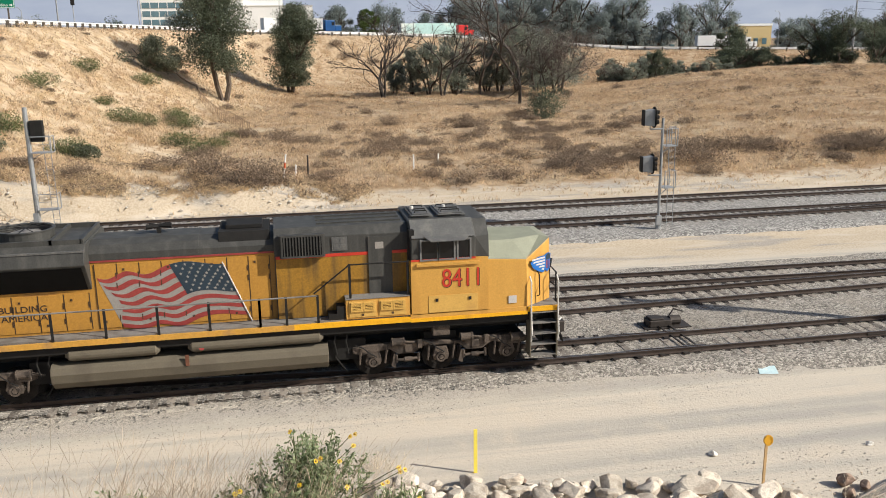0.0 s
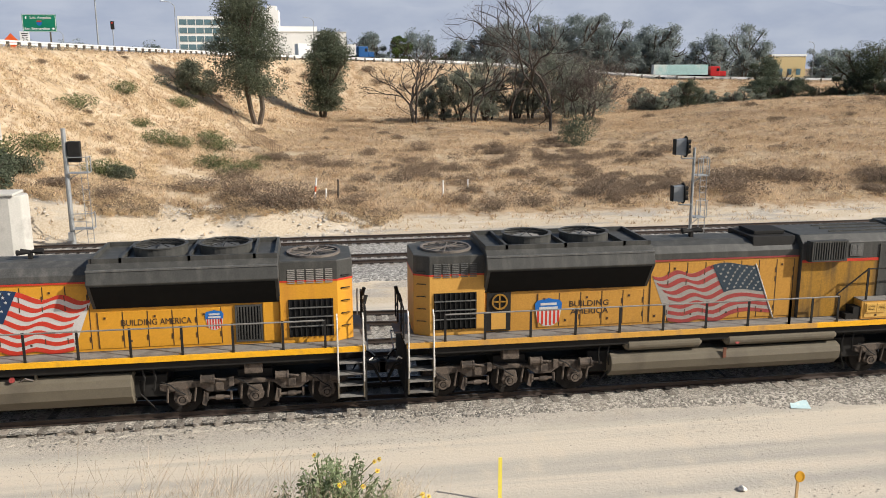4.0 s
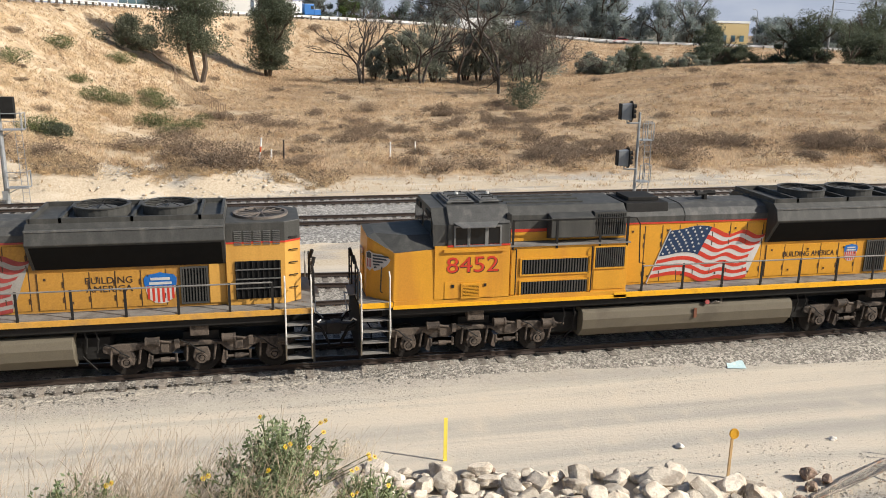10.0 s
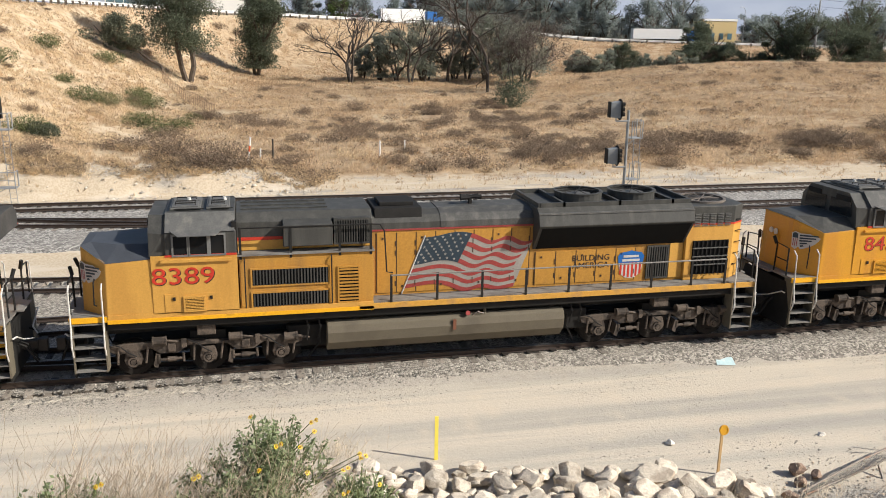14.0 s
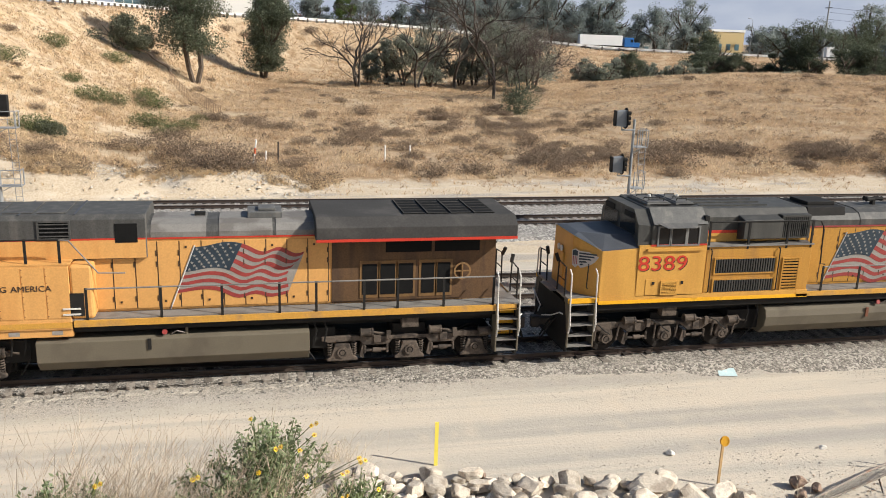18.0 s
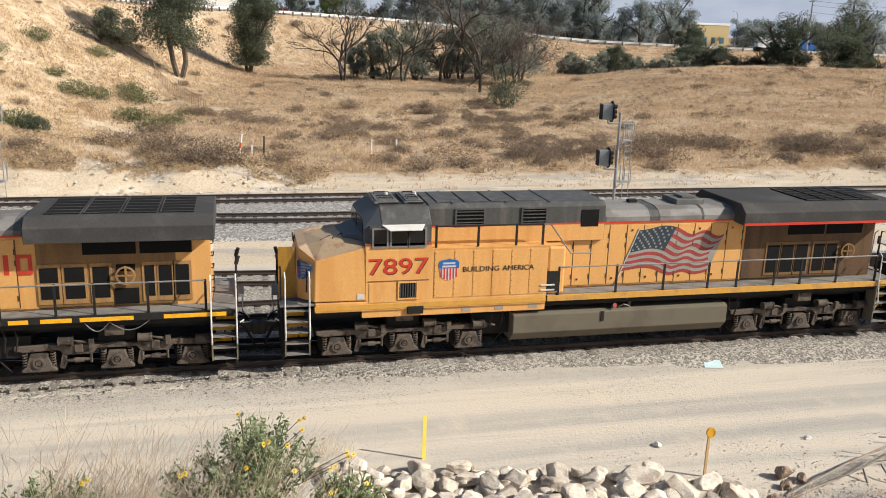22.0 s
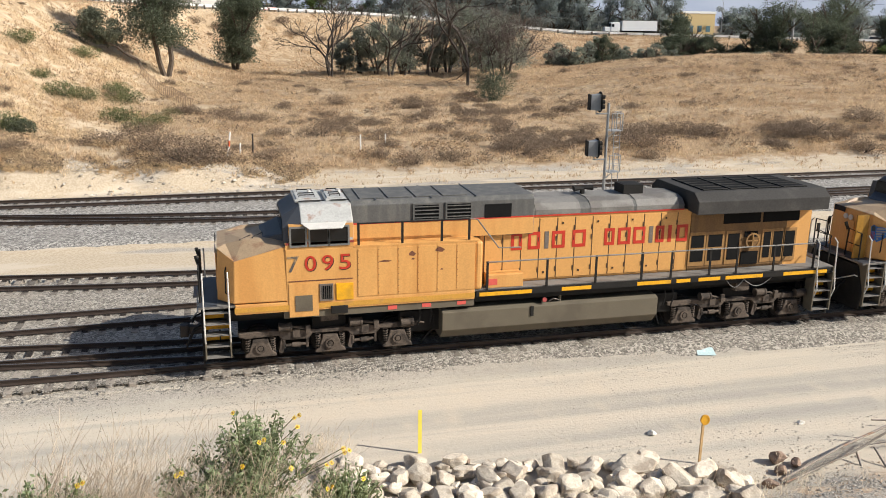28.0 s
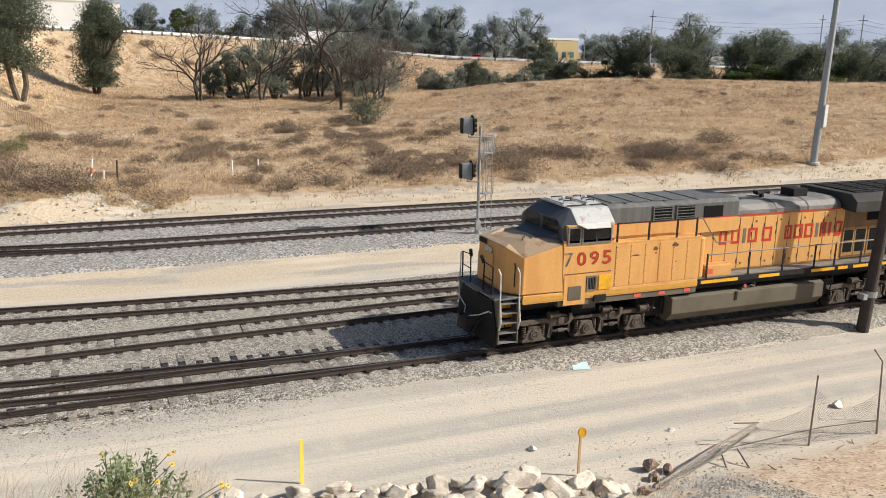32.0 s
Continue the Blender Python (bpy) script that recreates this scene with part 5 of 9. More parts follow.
    rad = part("radiator_housing", Solid().prism(rp, X(12.5), X(17.7)), gp, ob, "dark grey flared radiator housing", bevel=0.02)
    for sy in (-1, 1):
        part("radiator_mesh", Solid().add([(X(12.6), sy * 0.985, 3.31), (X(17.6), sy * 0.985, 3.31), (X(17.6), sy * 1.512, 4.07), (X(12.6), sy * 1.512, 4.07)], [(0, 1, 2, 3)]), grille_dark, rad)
        part("housing_lip", Solid().box(X(12.5), X(17.7), sy * 1.38, sy * 1.45, 4.48, 4.53), grey_old, rad)
    fr = Solid()
    for sy in (-1, 1):
        fr.box(X(12.6), X(17.6), sy * 1.12, sy * 1.2, 4.64, 4.8)
    for u in (12.55, 13.35, 15.2, 17.0, 17.6):
        fr.box(X(u), X(u + 0.08), -1.2, 1.2, 4.64, 4.8)
    part("fan_frame", fr, gp, rad)
    for u in (14.3, 16.15):
        fan(rad, X(u), 4.64, 0.76, left)
    # rear block
    rw = 1.1
    plan = [(X(17.68), -rw), (X(19.35), -rw), (X(19.8), -0.8), (X(19.8), 0.8), (X(19.35), rw), (X(17.68), rw)]
    rear = part("rear_hood", Solid().prism(plan, 2.06, 3.92, "z"), body, ob, "yellow rear hood with chamfered corners", bevel=0.02)
    part("rear_top", Solid().prism(plan, 3.92, 4.52, "z"), gp, rear, "dark grey rear hood top", bevel=0.03)
    st = Solid().prism([(x * 1.0006, y * 1.008) for x, y in plan], 3.9, 3.95, "z")
    part("red_stripe", st, red_paint, rear)
    part("rear_fan_ring", Solid().ring((X(18.7), 0, 4.52), (0, 0, 1), 0.72, 0.8, 0.07, 24), steel_bare, rear)
    sp = Solid()
    for k in range(7):
        a = k * math.pi / 7
        sp.rod((X(18.7) + math.cos(a) * 0.74, math.sin(a) * 0.74, 4.56), (X(18.7) - math.cos(a) * 0.74, -math.sin(a) * 0.74, 4.56), 0.018, 4)
    part("rear_fan_guard", sp, steel_bare, rear)
    for sy in (-1, 1):
        louvre_side = Solid().box(X(17.93), X(19.22), sy * rw, sy * (rw + 0.012), 2.25, 3.38)
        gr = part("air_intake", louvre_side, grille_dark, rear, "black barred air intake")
        for k in range(9):
            u = 17.95 + k * 0.153
            part("upright_bar", Solid().box(X(u), X(u + 0.025), sy * (rw + 0.012), sy * (rw + 0.05), 2.25, 3.38), black_part, gr)
        for z in (2.56, 2.84, 3.12):
            part("cross_bar", Solid().box(X(17.93), X(19.22), sy * (rw + 0.03), sy * (rw + 0.07), z, z + 0.03), grey_old, gr)
        for k in range(5):
            s2 = Solid()
            for j in range(8):
                s2.box(X(17.93 + k * 0.27), X(18.14 + k * 0.27), sy * rw, sy * (rw + 0.025), 3.86 + j * 0.055, 3.885 + j * 0.055)
            part("side_vent", s2, white_dull if detail == "left" and not worn else grey_old, rear)
    for k in range(5):
        z = 2.5 + k * 0.38
        part("rung", Solid().tube([(X(19.45), -1.02, z), (X(19.49), -1.06, z + 0.03), (X(19.71), -0.98, z + 0.03), (X(19.71), -0.9, z)], 0.016), black_part, rear)
    # handbrake recess and door on the right-hand side
    if not left:
        hb = part("handbrake_panel", Solid().box(X(16.85), X(17.6), -1.0, -0.96, 2.1, 3.3), black_part, ob, "dark handbrake recess")
        part("handbrake_wheel", Solid().ring((X(17.2), -1.02, 3.02), (0, -1, 0), 0.2, 0.25, 0.03, 18).box(X(17.2) - 0.02, X(17.2) + 0.02, -1.04, -1.02, 2.8, 3.24).box(X(17.2) - 0.22, X(17.2) + 0.22, -1.04, -1.02, 3.0, 3.04), yellow_grime_shade, hb)
        part("handbrake_door", Solid().box(X(17.0), X(17.45), -1.01, -0.99, 2.15, 2.7), body, hb)
    else:
        louvre(ob, X, 16.45, 17.12, 2.2, 3.2, -0.96, 8, True, grey_paint, "screen_door")
        part("rear_door", Solid().box(X(17.2), X(17.65), -0.99, -0.96, 2.15, 3.3), body, ob)
    for sy in (-1,):
        us = (7.95, 9.35, 10.75, 12.15, 13.55, 14.95, 16.35, 17.75, 18.95)
        railing(ob, X, us, sy * 1.52, 2.06, 2.84, deck_steel)
        railing(ob, X, us, -sy * 1.52, 2.06, 2.84, deck_steel)
    return ob


def ge(name, label, s, number, flagged):
    """A wide-nosed six-axle locomotive with a full-width lower body and flat winged radiators."""
    X = lambda u: s * u
    ob = thing(name, label, "locomotive", "locomotives of the train")
    body = yellow_old
    gp = grey_mid if flagged else grey_old
    underframe(ob, X, -0.9, 20.0)
    part("deck", Solid().box(X(-1.0), X(20.0), -1.5, 1.5, 1.94, 2.0), deck_steel, ob, "worn grey walkway deck")
    for sy in (-1, 1):
        if flagged:
            part("side_sill", Solid().box(X(7.2), X(19.9), sy * 1.5, sy * 1.57, 1.78, 1.96), sill_dull, ob, "yellow side sill")
        else:
            part("side_sill", Solid().box(X(7.2), X(19.9), sy * 1.5, sy * 1.57, 1.78, 1.97), black_part, ob, "black side sill with worn yellow dashes")
            for a, b in ((7.3, 9.0), (10.0, 11.0), (12.6, 13.8), (14.0, 14.5), (14.8, 15.6), (15.8, 17.2), (18.0, 19.7)):
                part("yellow_dash", Solid().box(X(a), X(b), sy * 1.57, sy * 1.576, 1.8, 1.92), sill_yellow, ob)
    bogie(ob, X, 2.75, 2.06, "ge")
    bogie(ob, X, 16.65, 2.06, "ge")
    tank(ob, X, 6.15, 13.6 if flagged else 13.42, True)
    steps(ob, X, -0.85, -0.15, 1.98, True)
    steps(ob, X, 19.28, 19.98, 1.98, True)
    end_gear(ob, X, -1.0, -1)
    end_gear(ob, X, 20.05, 1)
    nose = cab_nose(ob, X, body, tan_paint, -0.46, 3.6, 3.3, 3.68, 1.5, 1.0)
    part("front_platform", Solid().box(X(-0.98), X(-0.48), -1.48, 1.48, 2.004, 2.014), nose_dark, ob, "dark non-slip front platform")
    part("number_board", Solid().box(X(-0.48), X(-0.45), 0.35, 0.9, 3.42, 3.6), black_part, nose)
    if flagged:
        wing(nose, X, -0.46, 2.95, white_dull, bright_blue, 1.0)
        # a yellow door; the browner tone puts its shade into the paint
        part("open_nose_door", Solid().box(X(-1.0), X(-0.5), -0.95, -0.9, 2.05, 3.6), yellow_grime_shade, nose, "open yellow nose door with shade painted into its colour")
    part("windshield_cowl", Solid().add([(X(0.85), -0.8, 3.79), (X(0.85), 0.8, 3.79), (X(1.5), 1.25, 3.7), (X(1.5), -1.25, 3.7), (X(1.0), -0.75, 3.86), (X(1.0), 0.75, 3.86), (X(1.5), 1.2, 3.98), (X(1.5), -1.2, 3.98)], [(0, 1, 5, 4), (4, 5, 6, 7), (0, 4, 7, 3), (1, 2, 6, 5), (3, 7, 6, 2), (0, 3, 2, 1)]), nose_dark, nose, "dark sloping cowl below the windshield")
    for x, z in ((0.25, 3.66), (0.6, 3.72)):
        part("nose_grab", Solid().tube([(X(x), -0.9, z), (X(x), -0.88, z + 0.12), (X(x + 0.3), -0.5, z + 0.16), (X(x + 0.3), -0.48, z + 0.06)], 0.016, 5), dark_iron, nose)
    low = part("lower_body", Solid().box(X(1.48), X(7.15), -1.55, 1.55, 2.0, 3.58).box(X(0.02), X(7.15), -1.55, 1.55, 1.72, 2.02), body, ob, "faded yellow full-width lower body", bevel=0.02)
    part("lower_trim", Solid().box(X(0.0), X(7.15), -1.565, -1.55, 1.78, 1.93), sill_dull, low)
    part("dark_skirt", Solid().box(X(1.4), X(7.15), -1.5, 1.5, 1.5, 1.72), body if flagged else tank_paint, low, "faded yellow skirt" if flagged else "dusty dark skirt")
    part("cab_sides", Solid().box(X(1.48), X(3.45), -1.55, 1.55, 3.58, 3.78), body, ob)
    prof = [(-1.55, 3.78), (-1.52, 4.34), (-1.05, 4.78), (1.05, 4.78), (1.52, 4.34), (1.55, 3.78)]
    cab = part("cab", Solid().prism(prof, X(1.95), X(3.45)), gp if flagged else roof_white, ob, "cab top with angled roof edges", bevel=0.03)
    front = [(-1.5, 3.6), (-1.4, 4.2), (-1.0, 4.46), (1.0, 4.46), (1.4, 4.2), (1.5, 3.6)]
    part("windshield_frame", Solid().prism(front, X(1.45), X(1.95), taper=[(-1.53, 3.78), (-1.5, 4.34), (-1.03, 4.77), (1.03, 4.77), (1.5, 4.34), (1.53, 3.78)]), nose_dark, cab)
    for y0, y1 in ((-1.2, -0.12), (0.12, 1.2)):
        part("windshield", Solid().add([(X(1.43), y0, 3.93), (X(1.43), y1, 3.93), (X(1.435), y1 * 0.92, 4.4), (X(1.435), y0 * 0.92, 4.4)], [(0, 1, 2, 3)]), glass_dark, cab)
    part("cab_wall", Solid().box(X(1.6), X(3.44), -1.545, 1.545, 3.74, 4.3), gp if flagged else body, cab)
    for sy in (-1, 1):
        windows(cab, X, ((1.72, 2.1), (2.25, 2.72), (2.78, 3.24)) if flagged else ((1.66, 2.06), (2.2, 2.7), (2.76, 3.28)), 3.7, 4.2, 1.55, sy, window_grey)
        part("awning", Solid().add([(X(1.95), sy * 1.5, 4.32), (X(3.25), sy * 1.5, 4.32), (X(3.1), sy * 1.84, 4.22), (X(2.15), sy * 1.84, 4.22), (X(1.95), sy * 1.5, 4.34), (X(3.25), sy * 1.5, 4.34), (X(3.1), sy * 1.84, 4.24), (X(2.15), sy * 1.84, 4.24)],
                                       [(0, 1, 2, 3), (7, 6, 5, 4), (0, 4, 5, 1), (1, 5, 6, 2), (2, 6, 7, 3), (3, 7, 4, 0)]), rail_white, cab, "pale sun awning over the window")
        part("red_stripe", Solid().box(X(1.5), X(3.45), sy * 1.55, sy * 1.562, 3.72, 3.78), red_faded, cab)
    roof_boxes(cab, X, ((1.85, 2.6), (2.75, 3.35)), 4.78, roof_white if not flagged else grey_old)
    if number == "7095":
        for ch, u in (("0", 2.02), ("9", 2.52), ("5", 3.02)):
            lettering(ch, X(u), X(u + 0.33), 2.92, 3.38, -1.555, red_paint, low, "road_number", "red painted digit")
        lettering("7", X(1.53), X(1.86), 2.9, 3.38, -1.555, peeled, low, "worn_digit", "peeled grey first digit")
    else:
        lettering(number, X(1.57), X(3.36), 2.84, 3.33, -1.555, red_paint, low, "road_number", "red painted road number")
    # cab side equipment
    part("panel_line", Solid().box(X(1.55), X(3.4), -1.562, -1.55, 2.62, 2.645), rust_patch, low)
    if flagged:
        louvre(low, X, 2.5, 3.02, 2.1, 2.56, -1.55, 7, True, body)
        part("door_panel", Solid().box(X(1.6), X(2.4), -1.565, -1.55, 1.98, 2.58), body, low)
        part("notice", Solid().box(X(1.25), X(1.45), -1.56, -1.545, 2.1, 2.26), white_decal, low)
    else:
        part("door_panel", Solid().box(X(1.55), X(2.4), -1.57, -1.55, 1.55, 2.56), body, low)
        part("door_grille", Solid().box(X(1.72), X(2.22), -1.585, -1.57, 1.72, 2.2), tank_paint, low)
        louvre(low, X, 2.48, 2.78, 2.05, 2.46, -1.552, 5, True, steel_bare)
        part("bright_panel", Solid().box(X(2.92), X(3.42), -1.58, -1.55, 2.0, 2.5), sill_yellow, low, "bright yellow replacement panel")
    part("equipment_box", Solid().box(X(2.75), X(3.25), -1.6, -1.5, 1.58, 1.82), black_part, low, bevel=0.02)
    # lower body panels
    n = 6
    for k in range(n):
        a = 3.55 + k * 0.6
        part("body_panel", Solid().box(X(a + 0.012), X(a + 0.588), -1.565, -1.55, 2.06, 3.5), body, low)
        rv = Solid()
        for z in np.linspace(2.12, 3.44, 8):
            rv.box(X(a + 0.03) - 0.01, X(a + 0.03) + 0.01, -1.575, -1.565, z, z + 0.02)
        part("rivets", rv, rust_patch, low)
    if not flagged:
        for u, z, w, h in ((5.2, 3.28, 0.1, 0.16), (5.22, 3.12, 0.05, 0.06), (6.05, 3.36, 0.14, 0.16), (4.4, 3.1, 0.18, 0.06), (6.1, 2.75, 0.04, 0.05)):
            flat([(X(u) + w * math.cos(q * 0.9) * (1 + 0.3 * math.sin(q * 5)), z + h * 0.5 * math.sin(q * 0.9) * (1 + 0.25 * math.cos(q * 3))) for q in range(7)], -1.566, rust_patch, low, "rust_spot", thick=0.003)
    for u in (4.6, 5.65, 6.75):
        flat([(X(u) - 0.14, 1.56), (X(u) + 0.14, 1.56), (X(u) + 0.14, 1.68), (X(u) - 0.14, 1.68)], -1.502, lime_sign if not flagged else white_dull, low, "reflector")
    # upper body behind the cab
    part("upper_deck", Solid().box(X(3.45), X(7.2), -1.56, 1.56, 3.56, 3.6), body, ob)
    ub = part("upper_body", Solid().prism([(-1.1, 3.58), (-1.1, 4.7), (-0.95, 4.82), (0.95, 4.82), (1.1, 4.7), (1.1, 3.58)], X(3.45), X(9.15)), gp, ob, "weathered grey upper body", bevel=0.02)
    flat([(X(3.47), 3.6), (X(9.13), 3.6), (X(9.13), 4.12), (X(3.47), 4.12)], -1.1, body, ub, "yellow_band")
    flat([(X(3.47), 4.12), (X(9.13), 4.12), (X(9.13), 4.17), (X(3.47), 4.17)], -1.1, red_paint, ub, "red_stripe")
    for a, b in (((4.3, 5.15), (6.4, 7.15)) if flagged else ((5.35, 6.1), (6.35, 7.1))):
        louvre(ub, X, a, b, 4.2, 4.64, -1.1, 4, False, gp, "upper_louvre")
    part("side_grille", Solid().box(X(8.33 if flagged else 7.55), X(8.92 if flagged else 8.4), -1.115, -1.1, 4.04 if flagged else 4.16, 4.58), grille_dark, ub)
    for a in (4.2, 5.9, 7.3):
        part("roof_seam", Solid().box(X(a) - 0.02, X(a) + 0.02, -1.0, 1.0, 4.82, 4.84), nose_dark, ub)
    for k in range(4):
        u = 3.75 + k * 0.85
        part("roof_hatch", Solid().box(X(u), X(u + 0.75), -0.8, 0.8, 4.82, 4.85), gp, ub, bevel=0.01)
    railing(ob, X, (3.6, 4.9, 6.1, 6.95), -1.5, 3.66, 4.25, black_part)
    part("rail_drop", Solid().tube([(X(6.95), -1.5, 4.25), (X(7.2), -1.5, 4.22), (X(7.9), -1.5, 3.3), (X(8.6), -1.5, 3.28)], 0.022), deck_steel, ob)
    part("body_end", Solid().box(X(7.15), X(7.75 if flagged else 7.4), -1.53, -0.95, 2.0, 3.54), body, ob, bevel=0.08)
    if not flagged:
        box = part("tool_box", Solid().box(X(7.6), X(8.75), -1.45, -0.98, 2.0, 2.42), body, ob, "yellow tool box on the walkway", bevel=0.02)
        part("red_notice", Solid().box(X(7.62), X(7.9), -1.46, -1.45, 2.1, 2.3), lime_sign, box)
    else:
        part("step_well", Solid().box(X(6.85), X(7.5), -1.562, -1.52, 2.1, 2.75), black_part, ob)
        for z in (2.14, 2.3):
            part("step_bar", Solid().box(X(6.95), X(7.4), -1.6, -1.56, z, z + 0.04), rail_white, ob)
    # long hood
    hood = part("long_hood", Solid().box(X(7.45), X(19.3), -0.95, 0.95, 2.0, 4.1), body, ob, "faded yellow long hood")
    part("hood_roof", Solid().prism([(-0.97, 4.12), (-0.97, 4.28), (-0.8, 4.46), (-0.45, 4.54), (0.45, 4.54), (0.8, 4.46), (0.97, 4.28), (0.97, 4.12)], X(9.15), X(14.4)), gp, hood, "weathered grey hood roof")
    for a in (9.25, 11.1, 12.7):
        part("roof_plate", Solid().prism([(-0.975, 4.14), (-0.975, 4.29), (-0.805, 4.475), (-0.45, 4.56), (0.45, 4.56), (0.805, 4.475), (0.975, 4.29), (0.975, 4.14)], X(a), X(a + 1.5)), deck_steel, hood)
    for sy in (-1, 1):
        part("red_stripe", Solid().box(X(7.45), X(14.4), sy * 0.95, sy * 0.98, 4.09, 4.135), red_paint, hood)
        hood_doors(hood, X, 7.6, 14.2, 2.08, 4.02, sy * 0.95, 11, body, sy)
    if flagged:
        flag_decal(hood, X, 9.9, 3.1, 3.98, 2.6, -0.974, 0.5, True)
        part("exhaust", Solid().box(X(11.9), X(12.9), -0.5, 0.5, 4.54, 4.72).box(X(12.2), X(12.7), -0.3, 0.3, 4.72, 4.8), grey_old, hood, bevel=0.02)
        part("roof_vent", Solid().box(X(10.4), X(10.7), -0.1, 0.1, 4.54, 4.66), black_part, hood)
    else:
        x = X(8.35)
        # the railway's name, as plain red blocks of the letters' size
        for u, w in ((8.47, 0.36), (9.03, 0.4), (9.83, 0.44), (10.52, 0.46), (11.62, 0.36), (12.1, 0.44), (12.64, 0.42), (13.44, 0.3), (13.88, 0.13), (14.2, 0.4)):
            if w < 0.2:
                flat([(X(u), 3.04), (X(u) + w, 3.04), (X(u) + w, 3.6), (X(u), 3.6)], -0.974, red_paint, hood, "letter_block")
                continue
            g = 0.1
            flat([(X(u), 3.04), (X(u) + w, 3.04), (X(u) + w, 3.6), (X(u), 3.6), (X(u), 3.045), (X(u) + g, 3.045 + g), (X(u) + g, 3.6 - g), (X(u) + w - g, 3.6 - g), (X(u) + w - g, 3.045 + g), (X(u) + g, 3.045 + g - 0.004)], -0.974, red_paint, hood, "letter_block")
        for u in (9.58, 13.2):
            flat([(X(u), 3.04), (X(u) + 0.14, 3.04), (X(u) + 0.14, 3.6), (X(u), 3.6)], -0.974, steel_bare, hood, "worn_letter_block")
        horn(hood, X(11.2), 4.54)
        part("exhaust", Solid().box(X(12.5), X(13.2), -0.35, 0.35, 4.54, 4.86).box(X(12.58), X(13.12), -0.28, 0.28, 4.86, 4.865), black_part, hood, bevel=0.02)
    # radiator wings
    wp = [(-0.96, 4.06), (-1.57, 4.03), (-1.58, 4.46), (-1.25, 4.72), (1.25, 4.72), (1.58, 4.46), (1.57, 4.03), (0.96, 4.06)]
    wa, wb = (13.8, 19.8) if flagged else (14.55, 19.45)
    rad = part("radiator_wing", Solid().prism(wp, X(wa), X(wb)), wing_grey, ob, "dark grey winged radiator housing", bevel=0.02)
    for sy in (-1, 1):
        if flagged:
            part("red_stripe", Solid().box(X(wa), X(wb), sy * 1.57, sy * 1.595, 4.04, 4.12), red_paint, rad)
        part("wing_screen", Solid().box(X(15.9), X(17.3), sy * 0.955, sy * 0.99, 3.55, 3.98).box(X(17.4), X(18.8), sy * 0.955, sy * 0.99, 3.55, 3.98), grille_dark, rad)
    for k in range(4):
        a = 15.0 + k * 1.0 if not flagged else 16.4 + k * 0.72
        b = 0.9 if not flagged else 0.64
        g = part("roof_grille", Solid().box(X(a), X(a + b), -1.05, 1.05, 4.72, 4.745), grille_dark, rad)
        for q in range(6):
            y = -1.0 + q * 0.4
            part("grille_bar", Solid().box(X(a), X(a + b), y - 0.015, y + 0.015, 4.745, 4.76), wing_grey, g)
        part("grille_bar", Solid().box(X(a), X(a) + 0.03, -1.05, 1.05, 4.745, 4.765), wing_grey, g)
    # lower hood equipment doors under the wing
    # wall colour carries soot and part of the wing's shade
    part("radiator_wall", Solid().box(X(14.3 if flagged else 14.7), X(19.32 if flagged else 18.35), -0.97, -0.94, 2.02, 4.02), soot_brown if flagged else sooty_shaded_yellow, hood, "soot-stained yellow wall below the radiators with wing shade painted in")
    spans = ((14.76, 15.23), (15.4, 15.91), (16.13, 16.56), (17.5, 17.76), (17.88, 18.23), (18.33, 18.7)) if not flagged else ((15.2, 15.65), (15.75, 16.2), (16.3, 16.75), (17.0, 17.4), (17.5, 17.9))
    for a, b in spans:
        fr = part("vent_door", Solid().box(X(a - 0.07), X(b + 0.07), -0.99, -0.95, 2.15, 3.3), sooty_shaded_yellow if flagged else smoky_yellow, hood)
        part("vent_screen", Solid().box(X(a), X(b), -1.0, -0.99, 2.25 if flagged else 2.3, 3.2 if a > 15.95 or flagged else 2.68), grille_dark, fr)
        if not flagged and a < 15.95:
            part("vent_screen", Solid().box(X(a), X(b), -1.0, -0.99, 2.78, 3.2), grille_dark, fr)
    hbu = 17.0 if not flagged else 18.25
    if not flagged:
        part("brake_screen", Solid().box(X(16.68), X(17.32), -1.0, -0.97, 2.1, 2.55), grille_dark, hood)
        part("brake_screen", Solid().box(X(16.75), X(17.25), -0.99, -0.97, 3.05, 3.25), grille_dark, hood)
        for a, b in ((15.9, 16.55), (16.55, 17.6)):
            pts = [(X(a + (b - a) * q / 8), -1.5, 1.74 - 0.26 * math.sin(math.pi * q / 8)) for q in range(9)]
            part("safety_chain", Solid().tube(pts, 0.014, 5), window_grey, ob, "slack pale safety chain under the walkway")
    part("handbrake_wheel", Solid().ring((X(hbu), -1.1, 2.95), (0, -1, 0), 0.22, 0.27, 0.03, 18).box(X(hbu) - 0.02, X(hbu) + 0.02, -1.12, -0.96, 2.7, 3.2).box(X(hbu) - 0.24, X(hbu) + 0.24, -1.12, -1.1, 2.93, 2.97), smoky_yellow, hood)
    us = (7.55, 9.5, 11.15, 12.75, 13.8, 15.2, 16.2, 17.6, 19.15)
    for sy in (-1, 1):
        railing(ob, X, us, sy * 1.52, 2.0, 2.86, deck_steel)
        part("rear_wall_light", Solid().ring((X(19.3), sy * 0.3, 3.4), (X(1) - X(0), 0, 0), 0, 0.1, 0.05, 12), rail_white, hood)
    for k in range(5):
        part("rung", Solid().tube([(X(19.3), -0.85, 2.3 + k * 0.36), (X(19.38), -0.85, 2.32 + k * 0.36), (X(19.38), -0.45, 2.32 + k * 0.36), (X(19.3), -0.45, 2.3 + k * 0.36)], 0.016), black_part, hood)
    return ob


